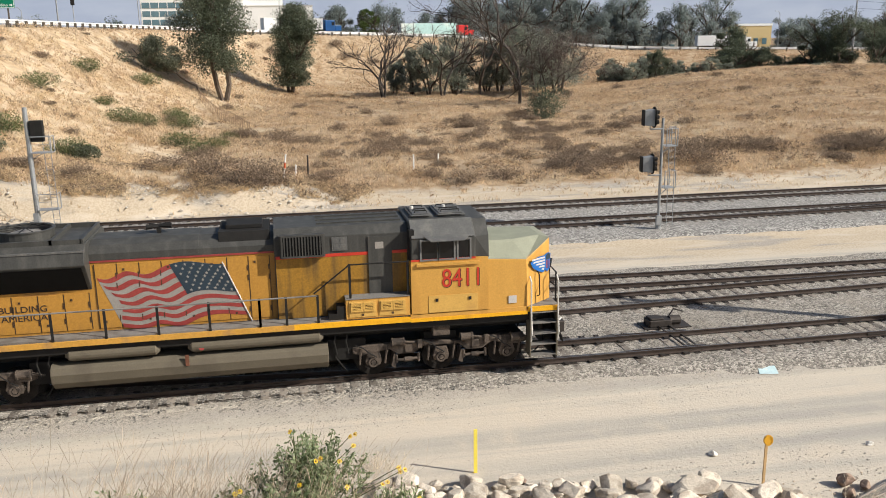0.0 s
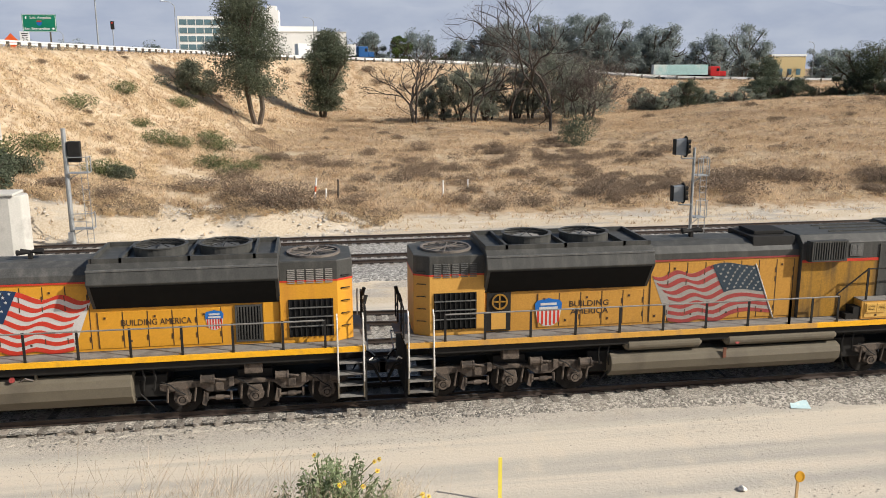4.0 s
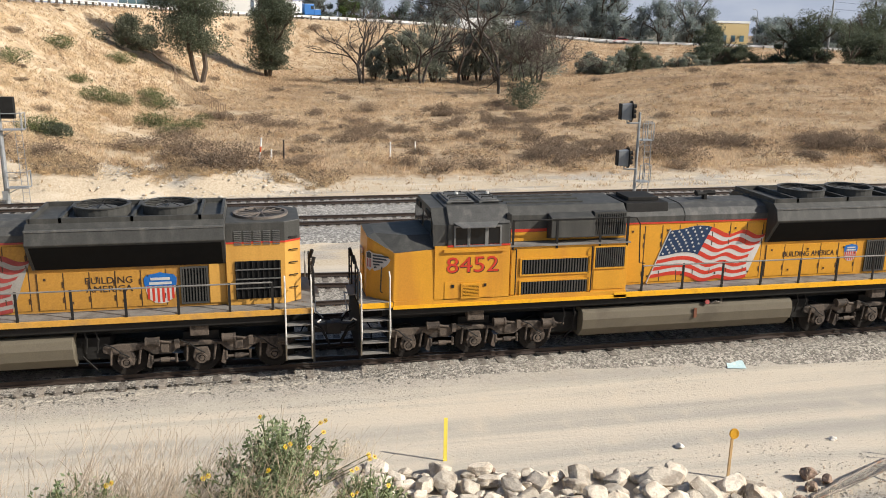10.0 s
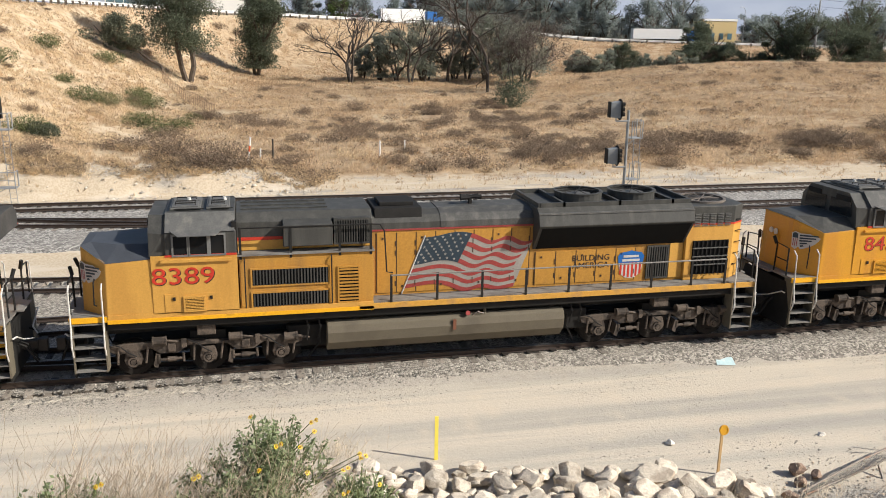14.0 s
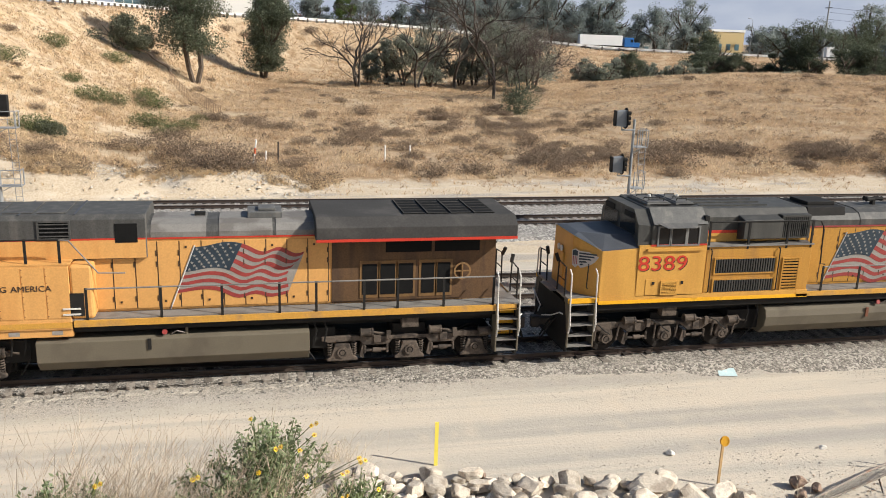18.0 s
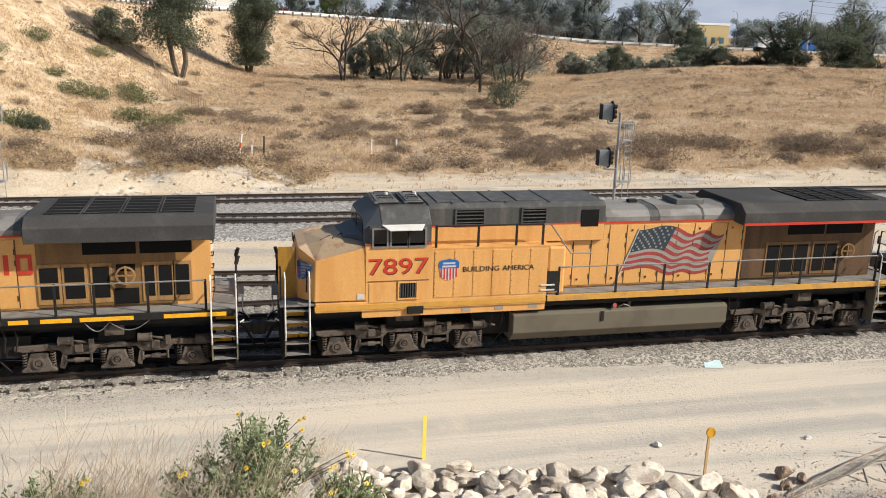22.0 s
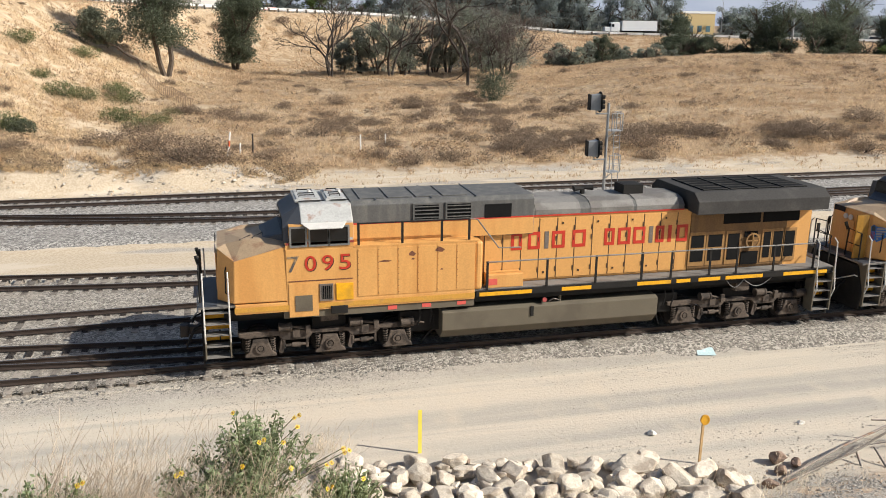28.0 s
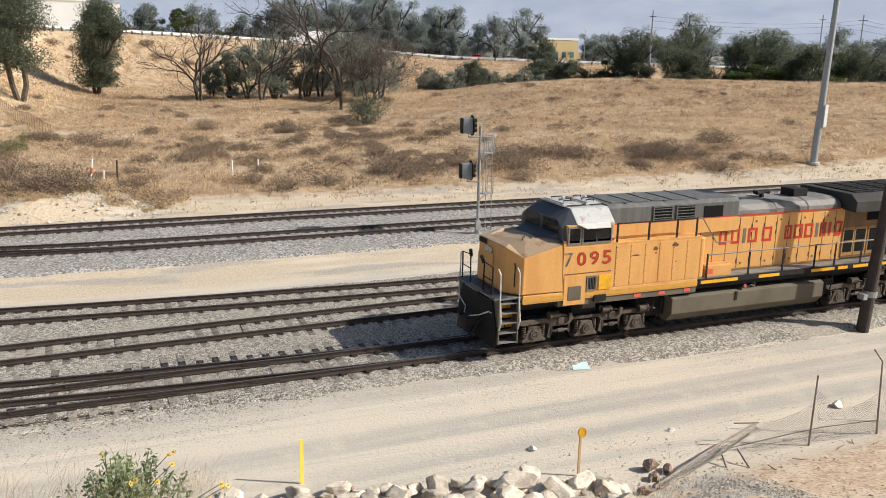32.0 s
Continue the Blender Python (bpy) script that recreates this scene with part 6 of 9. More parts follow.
loco_a = emd("locomotive", "leading yellow and grey diesel locomotive with a faded painted flag", -1, "8411", "right", True, True, (1.52, 2.64))
loco_b = emd("locomotive", "bright yellow diesel locomotive with white rear louvres and painted flag", 1, "8452", "left", False, False, (1.6, 3.2))
loco_c = emd("locomotive", "dusty yellow diesel locomotive with shuttered side and painted flag", 1, "8389", "left2", True, True, (1.24, 2.92))
loco_d = ge("locomotive", "faded orange-yellow diesel locomotive with flag and shield emblem", 1, "7897", True)
loco_e = ge("locomotive", "faded and rust-spotted yellow diesel locomotive at the train's end", 1, "7095", False)

# emblems and slogans in the places that differ from engine to engine
shield(loco_a, -15.66, 2.61, 0.82, 0.9, -0.974)
lettering("BUILDING", -14.99, -13.74, 2.75, 2.93, -0.974, letter_dark, loco_a, "slogan")
lettering("AMERICA", -14.96, -13.74, 2.5, 2.68, -0.974, letter_dark, loco_a, "slogan")
lettering("BUILDING", 13.25, 14.22, 2.78, 2.96, -0.974, letter_dark, loco_b, "slogan")
lettering("AMERICA", 14.3, 15.17, 2.78, 2.96, -0.974, letter_dark, loco_b, "slogan")
shield(loco_b, 15.81, 2.84, 0.5, 0.6, -0.974)
lettering("BUILDING", 13.85, 15.1, 2.85, 3.04, -0.974, letter_dark, loco_c, "slogan")
lettering("AMERICA", 13.85, 15.1, 2.6, 2.79, -0.974, letter_dark, loco_c, "slogan")
shield(loco_c, 15.85, 2.66, 0.86, 0.93, -0.974)
shield(loco_d, 4.0, 2.93, 0.6, 0.68, -1.57)
lettering("BUILDING", 4.44, 5.58, 2.84, 3.0, -1.57, letter_dark, loco_d, "slogan")
lettering("AMERICA", 5.68, 6.7, 2.84, 3.0, -1.57, letter_dark, loco_d, "slogan")

LOCOS = ((loco_a, 41.5), (loco_b, 0.08), (loco_c, -22.37), (loco_d, -44.95), (loco_e, -67.15))


# ---- plants of the field and the slopes ----
bark = mat("grey_brown_bark", (0.11, 0.085, 0.065), 0.9, 0, 0.3, 3, 25, 0.4, (0.06, 0.045, 0.035), 0.5)
dead_bark = mat("dead_grey_wood", (0.045, 0.037, 0.032), 0.9, 0, 0.3, 3, 25, 0.3, (0.085, 0.072, 0.062), 0.57)
leaf_dark = island_mat("dusty_dark_leaves", (0.105, 0.122, 0.08), 0.4, 0.7, (0.135, 0.148, 0.10), thin=0.5)
leaf_grey = island_mat("grey_green_leaves", (0.13, 0.142, 0.10), 0.4, 0.75, (0.16, 0.165, 0.122), thin=0.5)
leaf_fresh = island_mat("fresh_green_leaves", (0.08, 0.12, 0.035), 0.45, 0.7, (0.05, 0.075, 0.025), thin=0.4)
# paler and bluer than the leaves are: distance haze painted into the colour
leaf_far = island_mat("far_leaves_painted_haze", (0.25, 0.285, 0.27), 0.3, 0.8, (0.29, 0.32, 0.305), thin=0.65)
straw_blade = island_mat("straw_blades", (0.66, 0.51, 0.345), 0.25, 0.85, (0.54, 0.395, 0.255), thin=0.5)
scrub_twig = island_mat("dry_brown_scrub", (0.26, 0.195, 0.14), 0.5, 0.9, (0.20, 0.152, 0.112), thin=0.4)
rust_scrub = island_mat("rusty_dry_scrub", (0.44, 0.29, 0.165), 0.4, 0.9, (0.34, 0.225, 0.135), thin=0.45)
gold_grass = island_mat("golden_dry_grass", (0.70, 0.555, 0.365), 0.25, 0.85, (0.60, 0.45, 0.275), thin=0.55)
sage_leaf = island_mat("sage_green_scrub", (0.15, 0.165, 0.075), 0.4, 0.85, (0.11, 0.125, 0.06), thin=0.4)


# grey-green paled to put haze and scattered light into the leaf colour
leaf_mid = island_mat("grey_green_leaves_painted_haze", (0.25, 0.27, 0.215), 0.35, 0.75, (0.29, 0.305, 0.25), thin=0.65)
dry_twig = island_mat("fine_grey_twigs", (0.10, 0.082, 0.07), 0.4, 0.9, (0.14, 0.112, 0.095))


def leaf_quads(centres, size, rng, spread, slim=0.42):
    """Small leaf-like quads in random poses round given centres (n, 3), each with a size."""
    n = len(centres)
    p = centres + rng.normal(0, 1, (n, 3)) * spread
    a = rng.normal(0, 1, (n, 3))
    a /= np.linalg.norm(a, axis=1)[:, None]
    b = np.cross(a, rng.normal(0, 1, (n, 3)))
    b /= np.linalg.norm(b, axis=1)[:, None]
    s = size * rng.uniform(0.55, 1.3, n)[:, None]
    v = np.stack([p - a * s, p - b * s * slim, p + a * s, p + b * s * slim], 1)
    return v.reshape(-1, 3), np.arange(4 * n).reshape(-1, 4)


def limb(solid, p, d, length, r, rng, depth, tips, split=3, droop=0.0, wild=0.6):
    """A bending limb that forks; its ends are kept for the leaves."""
    p, d = Vector(p), Vector(d).normalized()
    steps_ = 3
    for k in range(steps_):
        q = p + d * (length / steps_)
        solid.rod(p, q, r * (1 - 0.22 * k / steps_), 6 if depth > 1 else 4, r * (1 - 0.22 * (k + 1) / steps_))
        p = q
        if depth <= 1:
            tips.append(tuple(p))
        if depth > 1 and wild > 0.44 and rng.uniform() < 0.6:
            turn = Vector(rng.normal(0, 0.8, 3))
            turn.z = turn.z * 0.3
            limb(solid, p, (d * 0.5 + turn).normalized(), length * rng.uniform(0.3, 0.6), r * 0.36, rng, 1, tips, 2, droop, wild)
        d = (d + Vector(rng.normal(0, 0.13 if wild < 0.44 else 0.24, 3)) + Vector((0, 0, -droop))).normalized()
    tips.append(tuple(p))
    if depth <= 0:
        return
    for k in range(split):
        turn = Vector(rng.normal(0, wild, 3))
        turn.z = abs(turn.z) * 0.4
        limb(solid, p, (d + turn).normalized(), length * rng.uniform(0.6, 0.85), r * 0.62, rng, depth - 1, tips, split, droop, wild)


def tree(name, label, at, h, seed, leaf, stems, leaves, size, spread, crown_from=0.3, wide=0.35, depth=2, tilt=(0, 0), wood=bark, thick=0.028, low=0.22, twigs=0, crook=1.5):
    """A tapered trunk with limbs, and a crown of leaf clumps round the limbs' ends."""
    rng = np.random.default_rng(seed)
    t = thing(name, label, "tree", "", at)
    s, tips = Solid(), []
    for k in range(stems):
        a = 2 * math.pi * k / stems + rng.uniform(0, 1.5)
        lean = wide * (0.25 if stems == 1 else 1.0)
        base = Vector((0.25 * math.cos(a), 0.25 * math.sin(a), -0.3)) if stems > 1 else Vector((0, 0, -0.3))
        limb(s, base, (math.cos(a) * lean + tilt[0], math.sin(a) * lean + tilt[1], 1), h * crown_from * 1.15, h * thick / (1 if stems == 1 else 1.3), rng, depth, tips, 3, 0.0, wide * crook)
    grow = h * (0.93 if leaves else 1.0) / max(q[2] for q in tips)
    s.v = [(x, y, z * grow) for x, y, z in s.v]
    part("trunk", s, wood, t)
    if twigs:
        # the finest bare twigs round the limbs' ends
        ends = np.array([(q[0], q[1], q[2] * grow) for q in tips])
        c = ends[rng.integers(0, len(ends), twigs)]
        v, f = leaf_quads(c, 0.6, rng, 0.45, 0.022)
        ob = tagged(new("branchwork", cloud_mesh("branchwork", v, f, dry_twig)), kind="stuff")
        ob.parent = t
    if leaves:
        tips = np.array([(q[0], q[1], q[2] * grow) for q in tips])
        tips = tips[tips[:, 2] > h * low]
        # clumps round the limbs' ends and through the crown
        m = min(90, max(26, leaves // 380))
        rx = h * wide * 0.62 + 0.06 * h
        lift = rng.uniform(low, 0.95, m)
        ring_ = rx * np.sqrt(rng.uniform(0.05, 1, m)) * np.sin(np.pi * np.clip(0.2 + 0.75 * (lift - low) / (0.95 - low), 0, 1)) ** 0.7
        turn = rng.uniform(0, 6.28, m)
        mid = tips.mean(0)
        env = np.stack([mid[0] * lift + ring_ * np.cos(turn), mid[1] * lift + ring_ * np.sin(turn), h * lift], -1)
        hub = np.concatenate([env, tips[rng.integers(0, len(tips), max(10, m // 2))]])
        width = np.minimum(0.1 * h * rng.uniform(0.6, 1.5, len(hub)), 1.7 * spread)
        hub = hub[rng.uniform(0, 1, len(hub)) > 0.22]
        width = width[:len(hub)]
        pick = rng.integers(0, len(hub), leaves)
        c = hub[pick]
        ball = rng.normal(0, 1, (leaves, 3))
        ball *= (rng.uniform(0.12, 1, leaves) ** 0.45 / np.linalg.norm(ball, axis=1))[:, None]
        v, f = leaf_quads(c + ball * width[pick][:, None] * np.array([1.35, 1.35, 0.95]), size, rng, 0.05)
        keep = v.reshape(-1, 4, 3)[:, :, 2].min(1) > h * 0.08
        v = v.reshape(-1, 4, 3)[keep].reshape(-1, 3)
        ob = new("crown", cloud_mesh("crown", v, np.arange(len(v)).reshape(-1, 4), leaf))
        ob.parent = t
    return t


def on_ground(x, y, sink=0.0):
    return (x, y, zat(x, y) - sink)


tree("tree", "tall dusty green tree with several limbs on the embankment", on_ground(-7.8, 133), 19.5, 3, leaf_dark, 2, 42000, 0.17, 1.15, 0.34, 0.27, 2, low=0.24)
tree("tree", "small leaning tree with a thin crooked trunk", on_ground(-10.8, 131), 8.5, 8, leaf_grey, 1, 11000, 0.16, 0.9, 0.5, 0.42, 2, (-0.5, 0), low=0.45)
tree("tree", "dense dark green bushy tree covered with leaves to the ground", on_ground(2.6, 160), 15.5, 12, leaf_dark, 3, 42000, 0.17, 1.25, 0.26, 0.2, 2, low=0.04)
tree("dead_tree", "bare dead tree with several blackened forking trunks", on_ground(18.2, 147.5), 14.0, 21, leaf_dark, 4, 0, 0.3, 0.5, 0.4, 0.19, 3, wood=dead_bark, thick=0.02, twigs=1500, crook=2.5)
tree("dead_tree", "bare dead tree with one crooked trunk", on_ground(28.0, 145), 13.5, 22, leaf_dark, 2, 0, 0.3, 0.5, 0.42, 0.2, 3, wood=dead_bark, thick=0.021, twigs=1000, crook=2.5)
tree("dead_tree", "brown dead tree with a broken top", on_ground(35.5, 149), 13.0, 23, leaf_dark, 1, 0, 0.3, 0.5, 0.45, 0.24, 3, wood=bark, thick=0.022, twigs=700, crook=2.1)
tree("dead_tree", "tall leafless tree with many fine grey branches", on_ground(36.2, 125.5), 19.5, 31, leaf_dark, 2, 0, 0.3, 0.5, 0.5, 0.11, 3, wood=dead_bark, thick=0.016, twigs=2200, crook=4.1)
tree("dead_tree", "leafless spreading tree with fine grey twigs", on_ground(40.5, 127), 11.5, 34, leaf_dark, 4, 0, 0.3, 0.5, 0.42, 0.4, 3, (0.2, 0), wood=dead_bark, thick=0.011, twigs=8000, crook=1.25)
for k, (x, y, h, w, lf) in enumerate(((24.0, 152, 7.5, 0.3, leaf_grey), (31.3, 150, 10.5, 0.22, leaf_dark), (43.0, 151, 10.5, 0.24, leaf_dark), (47.0, 140, 9.0, 0.5, leaf_grey), (55.0, 175, 9.5, 0.3, leaf_dark), (21.5, 157, 5.0, 0.5, leaf_grey), (38.5, 156, 8.0, 0.4, leaf_dark), (51.0, 162, 8.5, 0.3, leaf_dark), (33.5, 157, 8.0, 0.3, leaf_grey), (40.5, 154, 10.5, 0.28, leaf_dark), (48.5, 156, 10.0, 0.35, leaf_grey), (26.5, 149, 8.0, 0.28, leaf_dark), (45.5, 147, 9.0, 0.3, leaf_grey), (57.5, 182, 8.5, 0.3, leaf_dark))):
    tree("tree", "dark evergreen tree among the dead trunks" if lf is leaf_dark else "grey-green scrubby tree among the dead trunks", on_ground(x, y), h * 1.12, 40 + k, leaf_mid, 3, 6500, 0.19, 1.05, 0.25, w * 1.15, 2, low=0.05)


def bush(name, label, at, w, h, seed, leaf, n, size, group=""):
    """A low shrub of many small leaves and twigs on thin stems."""
    rng = np.random.default_rng(seed)
    t = thing(name, label, "shrub", group, at)
    s = Solid()
    for k in range(9):
        a = rng.uniform(0, 6.3)
        s.rod((0, 0, -0.1), (w * 0.4 * math.cos(a), w * 0.4 * math.sin(a), h * rng.uniform(0.5, 0.9)), 0.03, 4, 0.01)
    part("branchwork", s, dead_bark, t)
    d = rng.normal(0, 1, (n, 3))
    d /= np.linalg.norm(d, axis=1)[:, None]
    lumps = rng.normal(0, 1, (7, 3)) * (w * 0.2, w * 0.2, h * 0.12)
    c = d * (rng.uniform(0.55, 1, n) ** 0.5)[:, None] * (w * 0.36, w * 0.36, h * 0.42) + lumps[rng.integers(0, 7, n)]
    c[:, 2] = np.abs(c[:, 2] + h * 0.42)
    v, f = leaf_quads(c, size, rng, w * 0.03)
    ob = new("foliage", cloud_mesh("foliage", v, f, leaf))
    ob.parent = t
    return t


bush("shrub", "round olive-green shrub under the leafless tree", on_ground(32.3, 100), 4.2, 3.5, 60, leaf_dark, 3600, 0.12)
greens = [bush("shrub", "low sage-green shrub on the dry slope", on_ground(x, y), w, h, 70 + k, lf, 2600, 0.085, "green shrubs of the slope")
          for k, (x, y, w, h, lf) in enumerate(((-15.5, 92.5, 4.2, 1.7, sage_leaf), (-9.0, 84.5, 3.6, 1.4, sage_leaf), (-14.8, 70, 2.0, 1.3, leaf_dark)))]
for k, (x, y, sc, src) in enumerate(((-13.6, 94.2, 0.8, 0), (-10.4, 98.3, 0.9, 0), (-7.6, 79.5, 0.8, 1), (-16.7, 70.5, 0.9, 1), (-23.4, 92.8, 1.0, 0), (-22.5, 112, 1.0, 0), (-18.4, 99, 0.7, 1), (-12.0, 104, 0.9, 1), (-6.2, 82, 0.7, 1), (-17.0, 121, 1.0, 0), (-21, 72, 1.1, 1), (-22.5, 66, 1.4, 1), (-24, 62, 1.5, 2), (-5.0, 90, 0.5, 0), (-20.5, 57.5, 1.5, 2), (-21.5, 60, 1.7, 2), (-20.0, 63, 1.2, 2))):
    o = copy_thing(greens[src], pose(*on_ground(x, y), 0, 0, 70 * k))
    o.scale = (sc, sc, sc)
browns = [bush("dry_shrub", "dry brown scrub bush in the straw field", on_ground(x, y), w, h, 90 + k, scrub_twig, 2600, 0.075, "dry shrubs of the field")
          for k, (x, y, w, h) in enumerate(((-1.1, 57.3, 2.9, 1.5), (34, 66, 3.0, 1.3), (25, 85, 2.6, 0.9), (48, 62, 3.4, 1.5)))]
rnd = random.Random(7)
spots = [(-2.6, 56.0, 1.0), (2.8, 59.5, 0.7), (1.2, 63, 0.8), (-4, 66, 1.0), (-8, 62, 0.9), (-6, 70, 0.9), (-11, 65, 0.8), (13, 58.5, 0.7), (16, 60, 0.8), (11, 60.5, 0.6), (-3.5, 90.5, 1.1), (0, 86, 0.9), (3, 84, 0.8), (-13, 58, 0.8), (-17, 60, 0.8), (-4.5, 58.5, 1.0), (-7, 75, 0.9)]
for k in range(26):
    spots.append((rnd.gauss(26, 4), rnd.gauss(66, 4), rnd.uniform(0.35, 0.9)))
for k in range(22):
    spots.append((rnd.gauss(47, 7.5), rnd.gauss(63, 2.8), rnd.uniform(0.4, 1.1)))
for k in range(40):
    spots.append((rnd.uniform(6, 30), rnd.uniform(74, 102), rnd.uniform(0.35, 0.85)))
for k in range(46):
    spots.append((rnd.uniform(-4, 100), rnd.uniform(70, 135), rnd.uniform(0.3, 0.75)))
for k in range(40):
    spots.append((rnd.uniform(2, 42), rnd.uniform(62, 100), rnd.uniform(0.35, 0.9)))
for k in range(24):
    spots.append((rnd.uniform(-30, -5), rnd.uniform(60, 150), rnd.uniform(0.3, 0.7)))
for k, (x, y, sc) in enumerate(spots):
    if y < 56.5 and x > 6:
        continue
    o = copy_thing(browns[k % 4], pose(*on_ground(x, y, 0.08), 0, 0, 47 * k))
    o.scale = (sc * rnd.uniform(0.8, 1.25), sc * rnd.uniform(0.8, 1.2), sc * rnd.uniform(0.7, 1.05))

# straw grass over field and slopes
rng = np.random.default_rng(5)


def straw(n, x0, x1, y0, y1, h, w, blades, mask):
    x, y = rng.uniform(x0, x1, n), y0 + (y1 - y0) * rng.uniform(0, 1, n) ** 1.35
    keep = mask(x, y)
    x, y = x[keep], y[keep]
    z = height(x, y)
    n = len(x)
    vs = []
    far = 0.7 + 0.012 * y
    for b in range(blades):
        a = rng.uniform(0, 6.28, n)
        hh, ww = h * rng.uniform(0.5, 1.4, n), w * rng.uniform(0.5, 1.2, n) * far
        ox, oy = rng.normal(0, 0.16, n), rng.normal(0, 0.16, n)
        lean = rng.normal(0, 0.5, (2, n)) * hh
        px_, py_ = x + ox, y + oy
        vs.append(np.stack([np.stack([px_ - np.cos(a) * ww, py_ - np.sin(a) * ww, z - 0.05], -1), np.stack([px_ + np.cos(a) * ww, py_ + np.sin(a) * ww, z - 0.05], -1), np.stack([px_ + lean[0], py_ + lean[1], z + hh], -1)], 1))
    v = np.concatenate(vs).reshape(-1, 3)
    return v, np.arange(len(v)).reshape(-1, 3)


def patchy(x, y):
    return (hills(x * 0.9, y * 0.9, 3.0) + 0.6 * hills(x * 2.7, y * 2.7, 1.0) + rng.normal(0, 0.45, x.shape)) > -0.25


v, f = straw(120000, -45, 135, 56.5, 160, 0.25, 0.02, 6, lambda x, y: patchy(x, y) & ((y > 58) | (x < 6)))
grass = tagged(new("dry_grass", cloud_mesh("dry_grass", v, f, straw_blade)), "dry straw-coloured grass of the field", "grass", kind="stuff")
v, f = straw(52000, -48, 200, 140, 236, 0.36, 0.03, 4, patchy)
tagged(new("dry_grass", cloud_mesh("dry_grass", v, f, straw_blade)), "dry grass on the freeway embankment", "grass", kind="stuff")
v, f = straw(900, -30, 90, 53.5, 57.5, 0.22, 0.03, 5, lambda x, y: rng.uniform(0, 1, x.shape) > 0.4)
tagged(new("dry_weeds", cloud_mesh("dry_weeds", v, f, straw_blade)), "sparse dry weeds on the sandy shelf", "weeds", kind="stuff")

# low scrub in drifts over the field: where it stands thick, by centre, spread and weight
DRIFTS = ((23, 63.5, 5.5, 3.2, 1.0), (16, 71, 5, 4, 0.6), (12, 86, 7, 5, 0.5), (22, 80, 7, 5, 0.45), (36.5, 64.5, 3, 2.4, 0.9), (44, 61.5, 5, 2.4, 1.1), (46, 69, 5, 3, 0.5),
          (56, 60, 6, 2, 0.8), (46, 79, 4, 2, 0.5), (10, 58.8, 4.5, 1.4, 0.8), (-1.3, 57.3, 1.6, 1.3, 1.0), (-4.5, 60, 3.5, 2.2, 0.35), (-3.5, 87, 4, 6, 0.6), (-8, 63, 4, 3, 0.35), (-12, 60, 3, 2, 0.3), (78, 112, 16, 5, 0.5), (84, 88, 9, 4, 0.5), (95, 100, 12, 6, 0.4), (60, 92, 14, 5, 0.3))


def drift(x, y):
    d = np.full(x.shape, 0.05)
    for cx, cy, sx, sy, w in DRIFTS:
        d = d + w * np.exp(-0.5 * (((x - cx) / sx) ** 2 + ((y - cy) / sy) ** 2))
    return d


def tufts(n, x0, x1, y0, y1, want, h, wide, twigs, size, slim):
    """Low domes of twigs, one island a twig; want: how likely a tuft stands at a place."""
    x, y = rng.uniform(x0, x1, n), y0 + (y1 - y0) * rng.uniform(0, 1, n) ** 1.5
    clump = 0.5 + 0.5 * np.tanh(4.5 * (hills(x * 2.6, y * 2.6, 5.0) + 0.6 * hills(x * 7.0, y * 7.0, 1.5) - 0.12))
    keep = rng.uniform(0, 1, n) < want(x, y) * clump
    x, y = x[keep], y[keep]
    z = height(x, y)
    n = len(x)
    sc = rng.uniform(0.45, 1.25, n)
    a, r, up = rng.uniform(0, 6.28, (n, twigs)), np.sqrt(rng.uniform(0, 1, (n, twigs))), rng.uniform(0.1, 1, (n, twigs))
    r = r * np.sqrt(1 - 0.8 * up * up)
    c = np.stack([x[:, None] + sc[:, None] * wide * r * np.cos(a), y[:, None] + sc[:, None] * wide * r * np.sin(a), z[:, None] + sc[:, None] * h * up], -1).reshape(-1, 3)
    return leaf_quads(c, size, rng, 0.02, slim)


v, f = tufts(36000, -22, 112, 57, 122, lambda x, y: np.clip(drift(x, y), 0, 1) * ((y > 58) | (x < 6)), 0.55, 0.5, 16, 0.11, 0.2)
tagged(new("low_scrub", cloud_mesh("low_scrub", v, f, scrub_twig)), "low dark brown scrub growing in drifts over the field", "scrub", kind="stuff")
v, f = tufts(34000, -22, 125, 57, 150, lambda x, y: np.clip(0.15 + 0.6 * drift(x + 2, y - 1), 0, 1) * ((y > 58) | (x < 6)), 0.4, 0.4, 12, 0.11, 0.2)
tagged(new("low_scrub", cloud_mesh("low_scrub", v, f, rust_scrub)), "rust-brown dry weeds between the scrub", "scrub", kind="stuff")
v, f = tufts(7000, -10, 130, 80, 165, lambda x, y: 0.2 + 0 * x, 0.4, 0.75, 12, 0.17, 0.22)
tagged(new("low_scrub", cloud_mesh("low_scrub", v, f, scrub_twig)), "scattered brown scrub on the rising field", "scrub", kind="stuff")
v, f = tufts(15000, -34, 0, 56, 128, lambda x, y: 0.55 * sstep(1.0, -6.0, x), 0.55, 0.55, 14, 0.2, 0.09)
tagged(new("golden_grass", cloud_mesh("golden_grass", v, f, gold_grass)), "soft golden grass tufts on the slope", "grass", kind="stuff")
v, f = tufts(16000, -2, 90, 58, 125, lambda x, y: 0.35 + 0 * x, 0.42, 0.5, 12, 0.2, 0.09)
tagged(new("golden_grass", cloud_mesh("golden_grass", v, f, gold_grass)), "soft golden grass tufts over the field", "grass", kind="stuff")
v, f = tufts(5000, -34, -2, 57, 130, lambda x, y: 0.2 + 0 * x, 0.5, 0.6, 14, 0.14, 0.2)
tagged(new("low_scrub", cloud_mesh("low_scrub", v, f, scrub_twig)), "brown scrub scattered on the slope", "scrub", kind="stuff")
